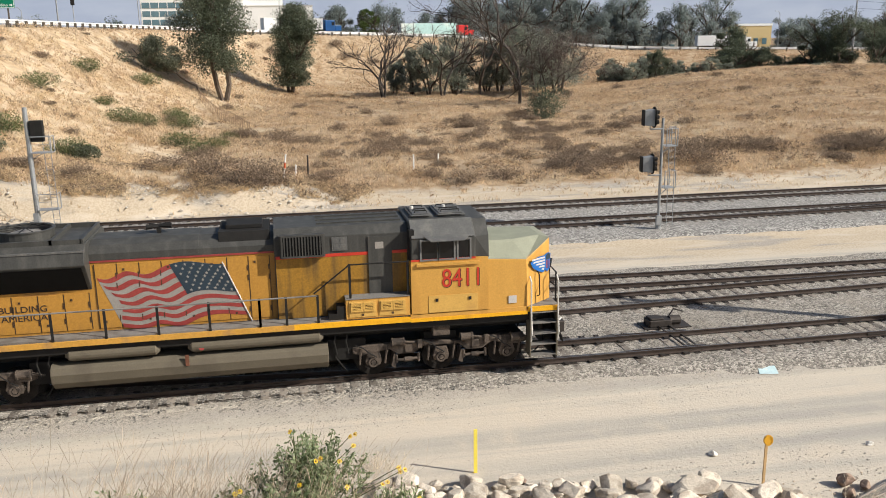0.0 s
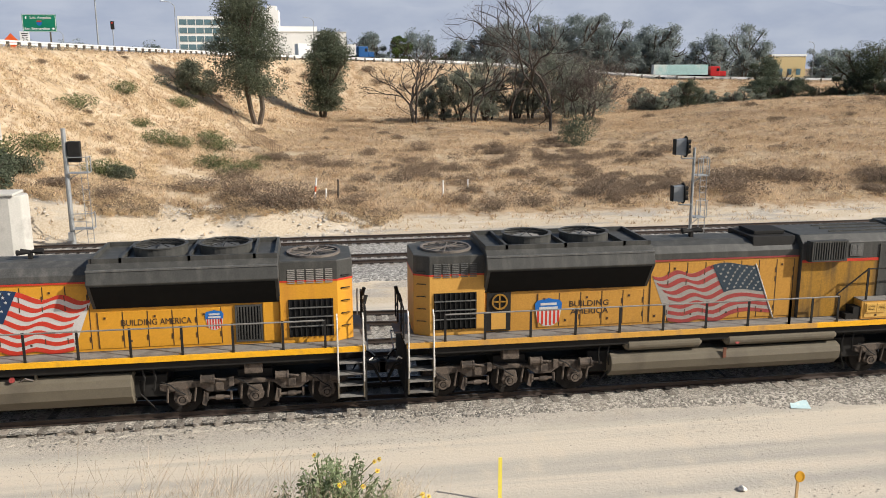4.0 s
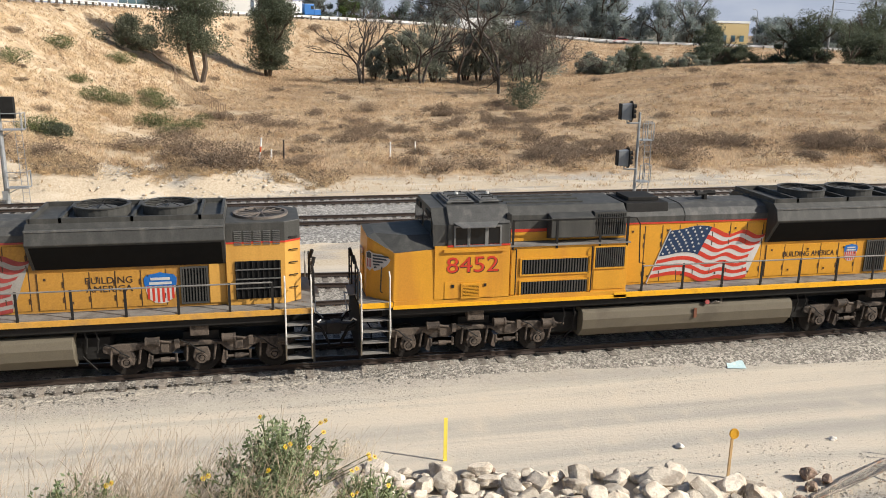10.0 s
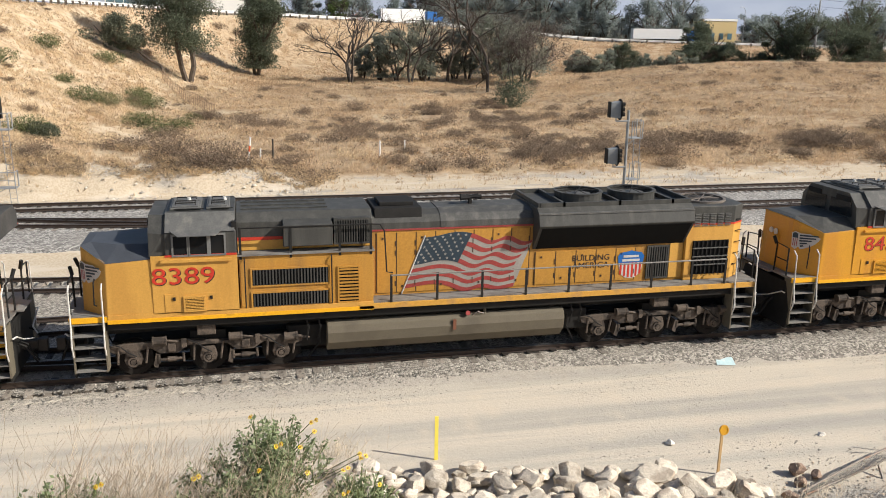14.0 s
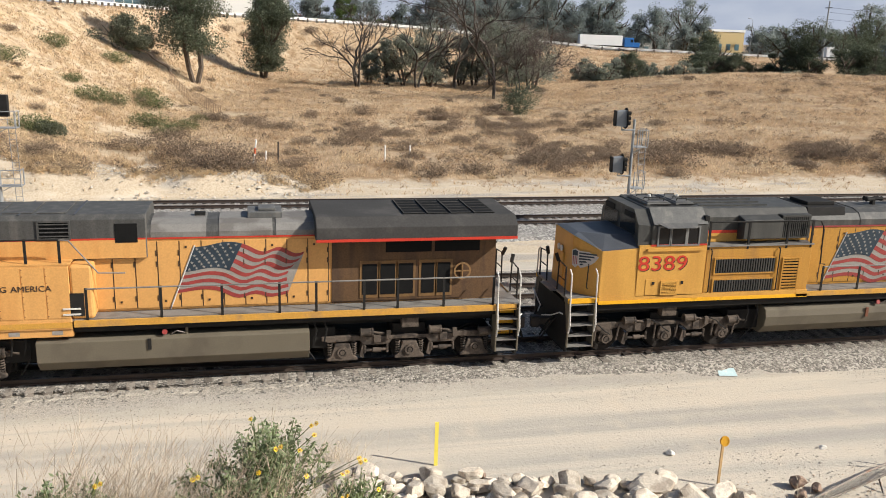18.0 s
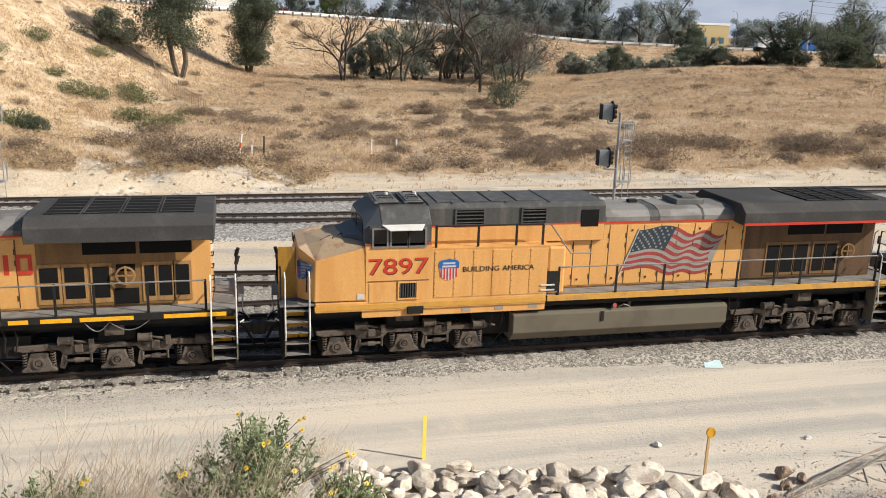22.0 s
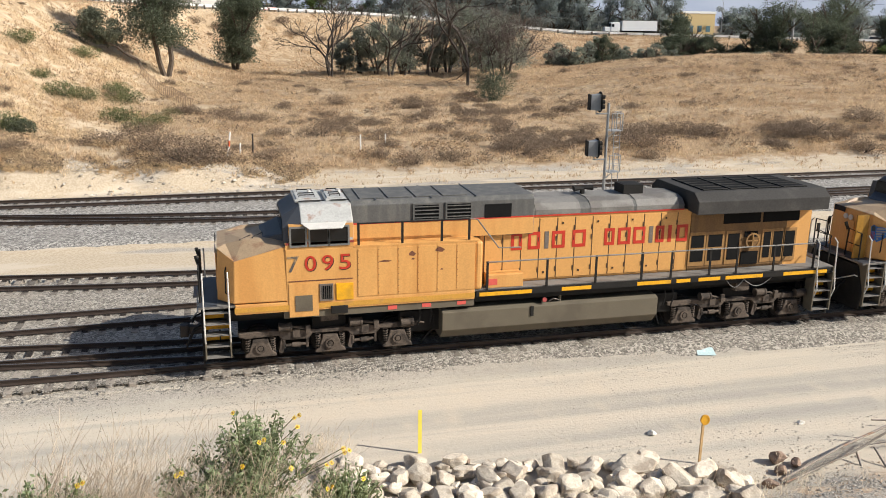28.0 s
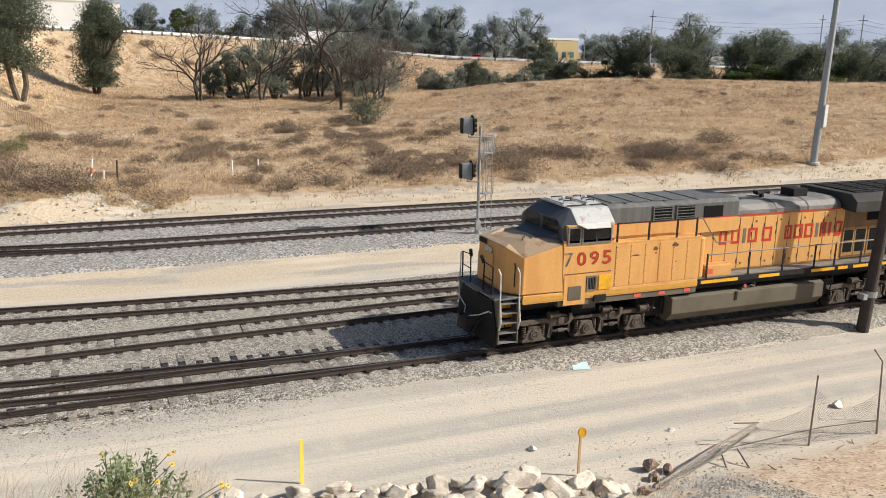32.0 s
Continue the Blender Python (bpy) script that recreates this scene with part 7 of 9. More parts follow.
v, f = tufts(9000, -34, 130, 150, 234, lambda x, y: 0.3 + 0 * x, 0.6, 0.8, 10, 0.24, 0.2)
tagged(new("low_scrub", cloud_mesh("low_scrub", v, f, rust_scrub)), "brown scrub on the freeway embankment", "scrub", kind="stuff")

v, f = tufts(5200, -24, 6, 54.2, 58.5, lambda x, y: 0.6 + 0 * x, 0.35, 0.34, 12, 0.14, 0.1)
tagged(new("golden_grass", cloud_mesh("golden_grass", v, f, gold_grass)), "dry grass hanging over the edge of the cut bank", "grass", kind="stuff")
v, f = tufts(2600, -24, 6, 54.6, 58.5, lambda x, y: 0.5 + 0 * x, 0.42, 0.45, 16, 0.1, 0.2)
tagged(new("low_scrub", cloud_mesh("low_scrub", v, f, scrub_twig)), "brown weeds along the top of the cut bank", "scrub", kind="stuff")
v, f = tufts(1500, 4, 75, 55.2, 58.6, lambda x, y: 0.35 + 0 * x, 0.28, 0.34, 12, 0.1, 0.16)
tagged(new("low_scrub", cloud_mesh("low_scrub", v, f, rust_scrub)), "sparse brown weeds at the edge of the sandy shelf", "scrub", kind="stuff")

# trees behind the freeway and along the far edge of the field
far_kinds = [tree("tree", "tree behind the freeway with haze painted into its leaves", on_ground(60, 262), 15, 101, leaf_far, 3, 3800, 0.34, 1.6, 0.3, 0.3, 2, low=0.1),
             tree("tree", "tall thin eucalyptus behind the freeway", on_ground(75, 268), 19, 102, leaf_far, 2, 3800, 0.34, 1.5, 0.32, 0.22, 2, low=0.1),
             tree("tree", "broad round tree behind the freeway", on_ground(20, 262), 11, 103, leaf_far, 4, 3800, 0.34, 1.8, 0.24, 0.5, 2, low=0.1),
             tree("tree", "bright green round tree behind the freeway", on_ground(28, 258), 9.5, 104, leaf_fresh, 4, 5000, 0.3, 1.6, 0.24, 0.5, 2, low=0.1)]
rnd = random.Random(11)
far_spots = []
for k in range(34):
    far_spots.append((rnd.uniform(62, 118), rnd.uniform(262, 300), rnd.choice((0, 1, 1, 0)), rnd.uniform(0.8, 1.15)))
for k in range(40):
    far_spots.append((rnd.uniform(-90, 60), rnd.uniform(258, 340), rnd.choice((0, 2, 2, 3)), rnd.uniform(0.7, 1.1)))
for k in range(30):
    far_spots.append((rnd.uniform(115, 330), rnd.uniform(280, 420), rnd.choice((0, 1, 2, 2)), rnd.uniform(0.55, 0.95)))
for k in range(24):
    far_spots.append((rnd.uniform(-75, 60), rnd.uniform(258, 300), rnd.choice((0, 2, 2, 3)), rnd.uniform(0.55, 0.95)))
for k in range(44):
    far_spots.append((rnd.uniform(190, 460), rnd.uniform(180, 330), rnd.choice((0, 1, 2)), rnd.uniform(0.7, 1.25)))
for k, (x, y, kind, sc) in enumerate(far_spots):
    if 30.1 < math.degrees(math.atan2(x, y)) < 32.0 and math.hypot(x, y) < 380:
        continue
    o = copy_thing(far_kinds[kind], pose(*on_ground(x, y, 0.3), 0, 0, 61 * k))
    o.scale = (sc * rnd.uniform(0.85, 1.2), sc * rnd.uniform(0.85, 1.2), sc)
near_kinds = [tree("tree", "dark dusty tree at the edge of the field", on_ground(108, 190), 12, 111, leaf_dark, 3, 14000, 0.2, 1.25, 0.28, 0.34, 2, low=0.05),
              tree("tree", "tall open eucalyptus at the edge of the field", on_ground(140, 178), 17, 112, leaf_dark, 2, 12000, 0.2, 1.25, 0.36, 0.2, 2, low=0.25),
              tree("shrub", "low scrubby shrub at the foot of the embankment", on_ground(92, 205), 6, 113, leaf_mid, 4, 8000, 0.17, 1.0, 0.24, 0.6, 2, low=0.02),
              tree("tree", "round fresh green tree at the edge of the field", on_ground(166, 150), 10, 114, leaf_fresh, 4, 12000, 0.2, 1.2, 0.26, 0.5, 2, low=0.05)]
KIND_H = (12, 17, 6, 10)
for k in range(18):
    az0, dist = radians(rnd.uniform(19, 29.4)), rnd.uniform(268, 310)
    o = copy_thing(far_kinds[rnd.choice((0, 1, 0, 2))], pose(*on_ground(dist * math.sin(az0), dist * math.cos(az0), 0.3), 0, 0, 61 * k))
    sc = rnd.uniform(0.6, 1.0)
    o.scale = (sc * rnd.uniform(0.8, 1.15), sc * rnd.uniform(0.8, 1.15), sc)
for k in range(54):
    az0, dist = radians(rnd.uniform(32, 56)), rnd.uniform(290, 410)
    x, y = dist * math.sin(az0), dist * math.cos(az0)
    kind = rnd.choice((0, 0, 2, 1))
    sc = (9.98 + rnd.uniform(0.006, 0.021) * dist - zat(x, y)) / (15, 19, 11)[kind]
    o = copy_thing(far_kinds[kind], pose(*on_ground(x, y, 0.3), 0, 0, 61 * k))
    o.scale = (sc * rnd.uniform(0.95, 1.4), sc * rnd.uniform(0.95, 1.4), sc)
for k in range(60):
    az0, dist = radians(rnd.uniform(-8, 33)), rnd.uniform(196, 226)
    x, y = dist * math.sin(az0), dist * math.cos(az0)
    if zat(x, y) > 4.5:
        o = copy_thing(browns[k % 4], pose(*on_ground(x, y, 0.08), 0, 0, 47 * k))
        sc = rnd.uniform(0.6, 1.3)
        o.scale = (sc, sc, sc)
edge = [(23.1, 195, 2, 4.6, 1.0), (24.9, 198, 0, 7.2, 0.5), (26.0, 205, 2, 4.2, 0.8), (27.9, 200, 2, 4.0, 0.8), (29.5, 205, 0, 8.0, 1.1), (31.3, 204, 0, 7.6, 0.9), (30.5, 207, 0, 6.8, 0.75), (33.2, 208, 0, 5.6, 0.75), (35.0, 206, 1, 15.2, 1.0), (34.5, 207, 0, 9.0, 0.85), (35.4, 205, 0, 8.4, 0.85),
        (37.8, 208, 1, 11.4, 0.85), (38.6, 205, 0, 10.6, 1.15), (39.3, 209, 0, 9.0, 1.0), (41.8, 212, 0, 13.2, 1.0), (43.5, 214, 1, 15.2, 1.25), (42.0, 206, 3, 6.2, 1.2), (43.2, 206, 3, 7.2, 1.45), (44.4, 208, 3, 5.6, 1.1), (40.4, 207, 2, 4.6, 1.0),
        (45.7, 206, 0, 11.8, 1.05), (45.2, 210, 0, 9.0, 0.8), (47.0, 207, 3, 5.4, 0.75), (48.4, 214, 1, 12.4, 0.7), (49.5, 250, 0, 10.0, 1.0), (50.5, 215, 2, 4.0, 1.4), (52.0, 210, 2, 4.2, 1.4), (54.0, 205, 0, 9.0, 1.0)]
for k in range(36):
    edge.append((rnd.uniform(18.5, 36), rnd.uniform(196, 216), 2, rnd.uniform(2.2, 5.2), rnd.uniform(0.45, 0.95)))
for k in range(20):
    edge.append((rnd.uniform(34, 50), rnd.uniform(206, 226), rnd.choice((2, 2, 0)), rnd.uniform(2.2, 4.6), rnd.uniform(0.6, 1.1)))
for k, (az0, dist, kind, hgt, wide_) in enumerate(edge):
    x, y = dist * math.sin(radians(az0)), dist * math.cos(radians(az0))
    o = copy_thing(near_kinds[kind], pose(*on_ground(x, y, 0.2), 0, 0, 83 * k))
    o.scale = (wide_ * rnd.uniform(0.85, 1.2), wide_ * rnd.uniform(0.85, 1.2), hgt / KIND_H[kind])


# ---- signals, poles, freeway, buildings, mountains ----
galv = mat("galvanised_steel", (0.33, 0.34, 0.345), 0.5, 0.5, 0.15, 4, 40)
concrete = mat("weathered_concrete", (0.46, 0.44, 0.40), 0.85, 0, 0.12, 0.8, 14, 0.1, (0.34, 0.32, 0.29), 0.62)
barrier_white = mat("pale_guardrail", (0.66, 0.66, 0.65), 0.55, 0.2, 0.15, 2, 20)
post_dark = mat("dark_guard_post", (0.10, 0.085, 0.07), 0.85, 0, 0.25, 4, 20)
asphalt = mat("grey_asphalt", (0.07, 0.07, 0.072), 0.9, 0, 0.2, 0.6, 18, 0.1)
creosote = mat("creosoted_pole_wood", (0.05, 0.04, 0.034), 0.85, 0, 0.25, 4, 40, 0.3)
lens_off = mat("dark_signal_lens", (0.02, 0.02, 0.02), 0.15)


def signal(name, label, at, heads, plats, mast, arm, wide=0.75, r=0.085):
    """A mast signal: round targets with hoods on brackets, railed platforms and a ladder."""
    s = thing(name, label, "railway signal", "signals", at)
    part("mast", Solid().rod((0, 0, 0), (0, 0, mast), r, 12, r * 0.85), galv, s)
    part("mast_base", Solid().box(-0.25, 0.25, -0.25, 0.25, -0.3, 0.08).ring((0, 0, 0.08), (0, 0, 1), 0, 0.16, 0.25, 12), galv, s)
    part("relay_box", Solid().box(-0.2, 0.1, -0.22, -0.06, 0.35, 0.85), galv, s, bevel=0.01)
    for z in heads:
        h = new("signal_head")
        h.parent = s
        h.location = (arm, 0, z)
        h.rotation_euler = (0, 0, radians(-8))
        part("target", Solid().ring((0.02, 0, 0), (1, 0, 0), 0, 0.56, 0.03, 24), black_part, h, "round black target plate")
        part("lamp_case", Solid().add([(-0.52, -0.22, -0.4), (0.02, -0.26, -0.46), (0.02, 0.26, -0.46), (-0.52, 0.22, -0.4), (-0.52, -0.22, 0.36), (0.02, -0.26, 0.44), (0.02, 0.26, 0.44), (-0.52, 0.22, 0.36)], [(0, 1, 5, 4), (1, 2, 6, 5), (2, 3, 7, 6), (3, 0, 4, 7), (4, 5, 6, 7), (3, 2, 1, 0)]), galv, h, "grey lamp case", bevel=0.02)
        part("back_door", Solid().box(-0.58, -0.52, -0.23, 0.23, -0.42, 0.4), black_part, h)
        for q in (-0.26, 0.0, 0.26):
            part("hood", Solid().ring((0.05, 0, q), (1, 0, 0), 0.1, 0.115, 0.24, 14), black_part, h)
            part("lens", Solid().ring((0.045, 0, q), (1, 0, 0), 0, 0.1, 0.02, 14), lens_off, h)
        part("bracket", Solid().tube([(-0.15, 0, -0.36), (-0.15, 0, -0.62), (-arm, 0, -0.62)], 0.045, 8), galv, h)
    for z in plats:
        p = part("platform", Solid().box(0.1, wide, -0.3, 0.45, z, z + 0.04), galv, s)
        part("platform_rail", Solid().tube([(0.12, -0.3, z + 0.04), (0.12, -0.3, z + 0.95), (wide - 0.01, -0.3, z + 0.95), (wide - 0.01, -0.3, z + 0.04)], 0.12 * r + 0.02).tube([(wide - 0.01, -0.3, z + 0.95), (wide - 0.01, 0.44, z + 0.95), (wide - 0.01, 0.44, z + 0.04)], 0.12 * r + 0.02).rod((0.12, -0.3, z + 0.5), (wide - 0.01, -0.3, z + 0.5), 0.015).rod((0.05, 0, z - 0.35), (0.7, 0.3, z), 0.025), galv, p)
    ld = new("ladder")
    ld.parent = s
    top = plats[0] + 1.0
    for x in (0.72, 1.08):
        part("ladder_rail", Solid().rod((x, 0.5, 0.0), (x - 0.1, 0.46, top), 0.022), galv, ld)
    k = 0.3
    while k < top:
        part("rung", Solid().rod((0.72 - 0.1 * k / top, 0.5, k), (1.08 - 0.1 * k / top, 0.5, k), 0.012, 5), galv, ld)
        k += 0.33
    return s


signal("mast_signal", "grey two-headed railway signal mast with black targets and ladder", (20.05, 42.2, -0.3), (6.15, 3.68), (4.6, 2.35), 6.1, -0.55)
sg = signal("mast_signal", "grey railway signal mast with one dark square head", (-14.0, 51.8, -0.35), (), (4.3, 1.0), 6.9, 0.45, 1.25, 0.15)
hd = new("signal_head")
hd.parent = sg
hd.location = (0.42, 0, 5.55)
part("lamp_case", Solid().box(-0.25, 0.45, -0.2, 0.2, -0.6, 0.6), black_part, hd, "dark square signal case", bevel=0.03)
part("bracket", Solid().rod((-0.4, 0, -0.3), (0, 0, -0.3), 0.05), galv, hd)

# utility poles
pole = thing("utility_pole", "dark creosoted wooden utility pole with a metal collar", "utility pole", at=(27.4, 22.5, -0.5))
part("shaft", Solid().rod((0, 0, 0), (1.1, 0.1, 13.0), 0.24, 16, 0.17), creosote, pole)
part("collar", Solid().ring((0.12, 0.01, 1.45), (0.08, 0, 1), 0.23, 0.28, 0.22, 16).box(-0.4, -0.2, -0.2, 0.1, 1.4, 1.62), galv, pole)
part("crossarm", Solid().box(-0.2, 2.3, -0.08, 0.1, 11.6, 11.75), creosote, pole)
part("transformer", Solid().rod((0.5, -0.1, 9.2), (0.55, -0.1, 10.2), 0.32, 16), galv, pole)
mp = thing("steel_pole", "tall tapered grey steel pole with a small cabinet", "pole", at=(61.0, 57.7, zat(61.0, 57.7)))
part("shaft", Solid().rod((0, 0, -0.2), (1.0, 0.2, 24), 0.33, 16, 0.2), galv, mp)
part("cabinet", Solid().box(0.25, 0.62, -0.4, -0.1, 3.4, 5.4), barrier_white, mp, "pale equipment cabinet", bevel=0.02)
part("foot", Solid().ring((0, 0, 0), (0, 0, 1), 0, 0.55, 0.25, 16), concrete, mp)
far_pole = thing("utility_pole", "distant grey utility pole with wires", "utility pole", "far poles", at=on_ground(150, 205))
part("shaft", Solid().rod((0, 0, 0), (0, 0, 20), 0.28, 10, 0.18), galv, far_pole)
part("crossarm", Solid().box(-0.1, 0.1, -1.4, 1.4, 18.2, 18.4), creosote, far_pole)
poles = [(150, 205)]
for x, y in ((225, 200), (262, 190), (300, 182), (345, 172), (205, 260), (96, 330), (250, 240)):
    copy_thing(far_pole, pose(*on_ground(x, y), 0, 0, 10))
    poles.append((x, y))
wires = thing("power_lines", "thin power lines between distant poles", "power lines")
for (xa, ya), (xb, yb) in (((150, 205), (225, 200)), ((225, 200), (262, 190)), ((262, 190), (300, 182)), ((300, 182), (345, 172))):
    for dz in (18.4, 17.2, 15.4):
        za, zb = zat(xa, ya) + dz, zat(xb, yb) + dz
        pts = [(xa + (xb - xa) * k / 8, ya + (yb - ya) * k / 8, za + (zb - za) * k / 8 - 1.6 * (1 - (k / 4 - 1) ** 2)) for k in range(9)]
        part("wire", Solid().tube(pts, 0.035, 4), black_part, wires)

# freeway: roadway, guard rails with posts
fw = list(RIDGE[2:])


def along(pts, step):
    out = []
    for (ax, ay, az), (bx, by, bz) in zip(pts, pts[1:]):
        n = max(1, int(math.hypot(bx - ax, by - ay) / step))
        out += [(ax + (bx - ax) * k / n, ay + (by - ay) * k / n, az + (bz - az) * k / n) for k in range(n)]
    return out + [pts[-1]]


def smooth_line(pts, step):
    q = np.array(along(pts, step))
    for _ in range(30):
        q[1:-1] = (q[:-2] + 2 * q[1:-1] + q[2:]) / 4
    return q


line = smooth_line(fw, 2.5)
tang = np.gradient(line, axis=0)
norm_ = np.stack([-tang[:, 1], tang[:, 0], 0 * tang[:, 0]], -1)
norm_ /= np.linalg.norm(norm_, axis=1)[:, None]
deck_v = []
for k, (a, b) in enumerate(((1.0, 0.12), (14.0, 0.16))):
    deck_v.append(line + norm_ * a + (0, 0, b))
n = len(line)
road_ob = new("freeway", cloud_mesh("freeway", np.concatenate(deck_v), np.stack([np.arange(n - 1), np.arange(1, n), np.arange(1, n) + n, np.arange(n - 1) + n], -1), asphalt))
tagged(road_ob, "grey freeway lanes on top of the embankment", "road", kind="structure")
gr = tagged(new("guardrail_1"), "pale steel guardrail on dark posts along the freeway", "guardrail", kind="structure")
beam = Solid()
for a, b in zip(line, line[1:]):
    d = Vector(b) - Vector(a)
    for z0, z1 in ((0.5, 0.74), (0.78, 1.02)):
        beam.add([tuple(Vector(a) + Vector((0, 0, z0))), tuple(Vector(b) + Vector((0, 0, z0))), tuple(Vector(b) + Vector((0.03, 0.08, (z0 + z1) / 2))), tuple(Vector(a) + Vector((0.03, 0.08, (z0 + z1) / 2))), tuple(Vector(a) + Vector((0, 0, z1))), tuple(Vector(b) + Vector((0, 0, z1)))], [(0, 1, 2, 3), (3, 2, 5, 4)])
part("beam", beam, barrier_white, gr)
POST = Solid().box(-0.2, 0.2, -0.1, 0.1, -0.3, 0.86).mesh("post", post_dark)
for k in range(0, len(line), 1):
    if k % 2 == 0 or k < 60:
        o = new("post", POST)
        o.parent = gr
        o.location = tuple(line[k] + norm_[k] * -0.14)
wall_ = Solid()
far_side = line + norm_ * 14.2
for a, b in zip(far_side, far_side[1:]):
    wall_.add([tuple(a), tuple(b), tuple(b + (0, 0, 0.95)), tuple(a + (0, 0, 0.95)), tuple(a + (0.1, 0.3, 0.95)), tuple(b + (0.1, 0.3, 0.95)), tuple(b + (0.1, 0.3, 0)), tuple(a + (0.1, 0.3, 0))], [(0, 1, 2, 3), (3, 2, 5, 4), (4, 5, 6, 7)])
tagged(part("barrier_1", wall_, mat("grey_barrier_concrete", (0.27, 0.262, 0.245), 0.85, 0, 0.2, 0.5, 10)), "pale concrete barrier on the far side of the freeway", "barrier", kind="structure")

# signs and lamps by the side road
sign_green = mat("sign_green", (0.0, 0.16, 0.09), 0.4, 0, 0.08, 1, 20)
sign_white = mat("sign_white", (0.75, 0.75, 0.73), 0.4, 0, 0.05, 1, 20)
sign_orange = mat("sign_orange", (0.75, 0.11, 0.02), 0.5, 0, 0.08, 1, 20)
road_sign = thing("road_sign", "green freeway guide sign with white border and lettering", "road sign", at=(-33.5, 118, zat(-32.5, 118)))
z0 = 14.4 - zat(-32.5, 118)
part("board", Solid().box(-2.05, 2.05, -0.04, 0.04, z0, z0 + 2.15), sign_green, road_sign, "green board")
bd = Solid()
for a, b, c, d in ((-2.0, 2.0, z0 + 2.06, z0 + 2.11), (-2.0, 2.0, z0 + 0.04, z0 + 0.09), (-2.0, -1.95, z0 + 0.05, z0 + 2.1), (1.95, 2.0, z0 + 0.05, z0 + 2.1)):
    bd.box(a, b, -0.05, -0.04, c, d)
part("border", bd, sign_white, road_sign)
lettering("Los Angeles", -1.05, 1.45, z0 + 1.52, z0 + 1.92, -0.045, sign_white, road_sign)
lettering("San Bernardino", -1.8, 1.25, z0 + 0.22, z0 + 0.56, -0.045, sign_white, road_sign)
flat([(1.45, z0 + 0.32), (1.62, z0 + 0.32), (1.62, z0 + 0.2), (1.85, z0 + 0.38), (1.62, z0 + 0.56), (1.62, z0 + 0.44), (1.45, z0 + 0.44)], -0.045, sign_white, road_sign, "arrow")
flat([(-1.6, z0 + 1.55), (-1.5, z0 + 1.55), (-1.5, z0 + 1.75), (-1.42, z0 + 1.75), (-1.55, z0 + 1.95), (-1.68, z0 + 1.75), (-1.6, z0 + 1.75)], -0.045, sign_white, road_sign, "arrow")
flat([(-0.3, z0 + 0.95), (0, z0 + 0.72), (0.3, z0 + 0.95), (0.32, z0 + 1.2), (-0.32, z0 + 1.2)], -0.045, bright_blue, road_sign, "route_shield")
flat([(-0.32, z0 + 1.21), (0.32, z0 + 1.21), (0.26, z0 + 1.38), (-0.26, z0 + 1.38)], -0.045, red_paint, road_sign, "route_shield_top")
for x in (-1.6, 1.2):
    part("post", Solid().box(x - 0.09, x + 0.09, 0.04, 0.2, -0.5, z0 + 2.0), post_dark, road_sign)
speed = thing("speed_sign", "white speed limit sign on a post", "road sign", at=(-33.6, 112, zat(-33.6, 112)))
z1 = 12.8 - zat(-33.6, 112)
part("board", Solid().box(-0.55, 0.55, -0.02, 0.02, z1, z1 + 1.4), sign_white, speed)
lettering("25", -0.38, 0.38, z1 + 0.12, z1 + 0.72, -0.025, letter_dark, speed)
bars_text([(-0.4, 0.4)], z1 + 1.1, z1 + 1.22, -0.02, letter_dark, speed)
bars_text([(-0.32, 0.32)], z1 + 0.86, z1 + 0.98, -0.02, letter_dark, speed)
part("post", Solid().box(-0.05, 0.05, 0.02, 0.1, -0.4, z1 + 1.3), galv, speed)
warn = thing("warning_sign", "orange diamond roadwork sign on a folding stand", "road sign", at=(-35.2, 112, zat(-35.2, 112)))
flat([(0, z1 - 0.9), (1.0, z1 + 0.15), (0, z1 + 1.2), (-1.0, z1 + 0.15)], -0.02, sign_orange, warn, "board")
part("stand", Solid().rod((0, 0.05, 0), (0, 0.05, z1), 0.04).rod((-0.7, 0, 0), (0, 0.05, 1.0), 0.03).rod((0.7, 0, 0), (0, 0.05, 1.0), 0.03), galv, warn)
lamps = thing("street_lamp", "tall grey street lamp with a curved arm", "street lamp", "street lamps", at=(-31.5, 140, zat(-31.5, 140)))
part("post", Solid().rod((0, 0, -0.3), (0, 0, 10.5), 0.12, 10, 0.08), galv, lamps)
part("arm", Solid().tube([(0, 0, 10.5), (-0.8, 0, 11.2), (-2.4, 0, 11.4)], 0.06), galv, lamps)
part("luminaire", Solid().box(-3.0, -2.3, -0.15, 0.15, 11.3, 11.45), galv, lamps, bevel=0.04)
for x, y in ((2.0, 236), (-27, 190), (60, 250), (-60, 230), (150, 240), (110, 262)):
    copy_thing(lamps, pose(*on_ground(x, y), 0, 0, 30))
tl = thing("traffic_light", "dark traffic light on a pole", "traffic light", at=(-28.6, 137, zat(-28.6, 137)))
part("post", Solid().rod((0, 0, -0.3), (0, 0, 4.4), 0.07), galv, tl)
part("head", Solid().box(-0.25, 0.25, -0.2, 0.2, 3.4, 4.6), black_part, tl, bevel=0.04)
part("red_lamp", Solid().ring((0, -0.2, 4.35), (0, -1, 0), 0, 0.13, 0.05, 12), red_paint, tl)

# bridge pier and abutment wall at the left
pier = tagged(new("pier_1"), "pale weathered concrete bridge pier with rounded ends", "bridge pier", kind="structure")
part("shaft", Solid().prism([(-18.6, 47.4), (-15.9, 47.4), (-15.35, 47.65), (-15.1, 48.2), (-15.35, 48.75), (-15.9, 49.0), (-18.6, 49.0)], -0.5, 3.3, "z"), concrete, pier, bevel=0.05)
part("cap", Solid().box(-18.6, -15.6, 47.3, 49.1, 3.3, 3.45), concrete, pier, bevel=0.05)
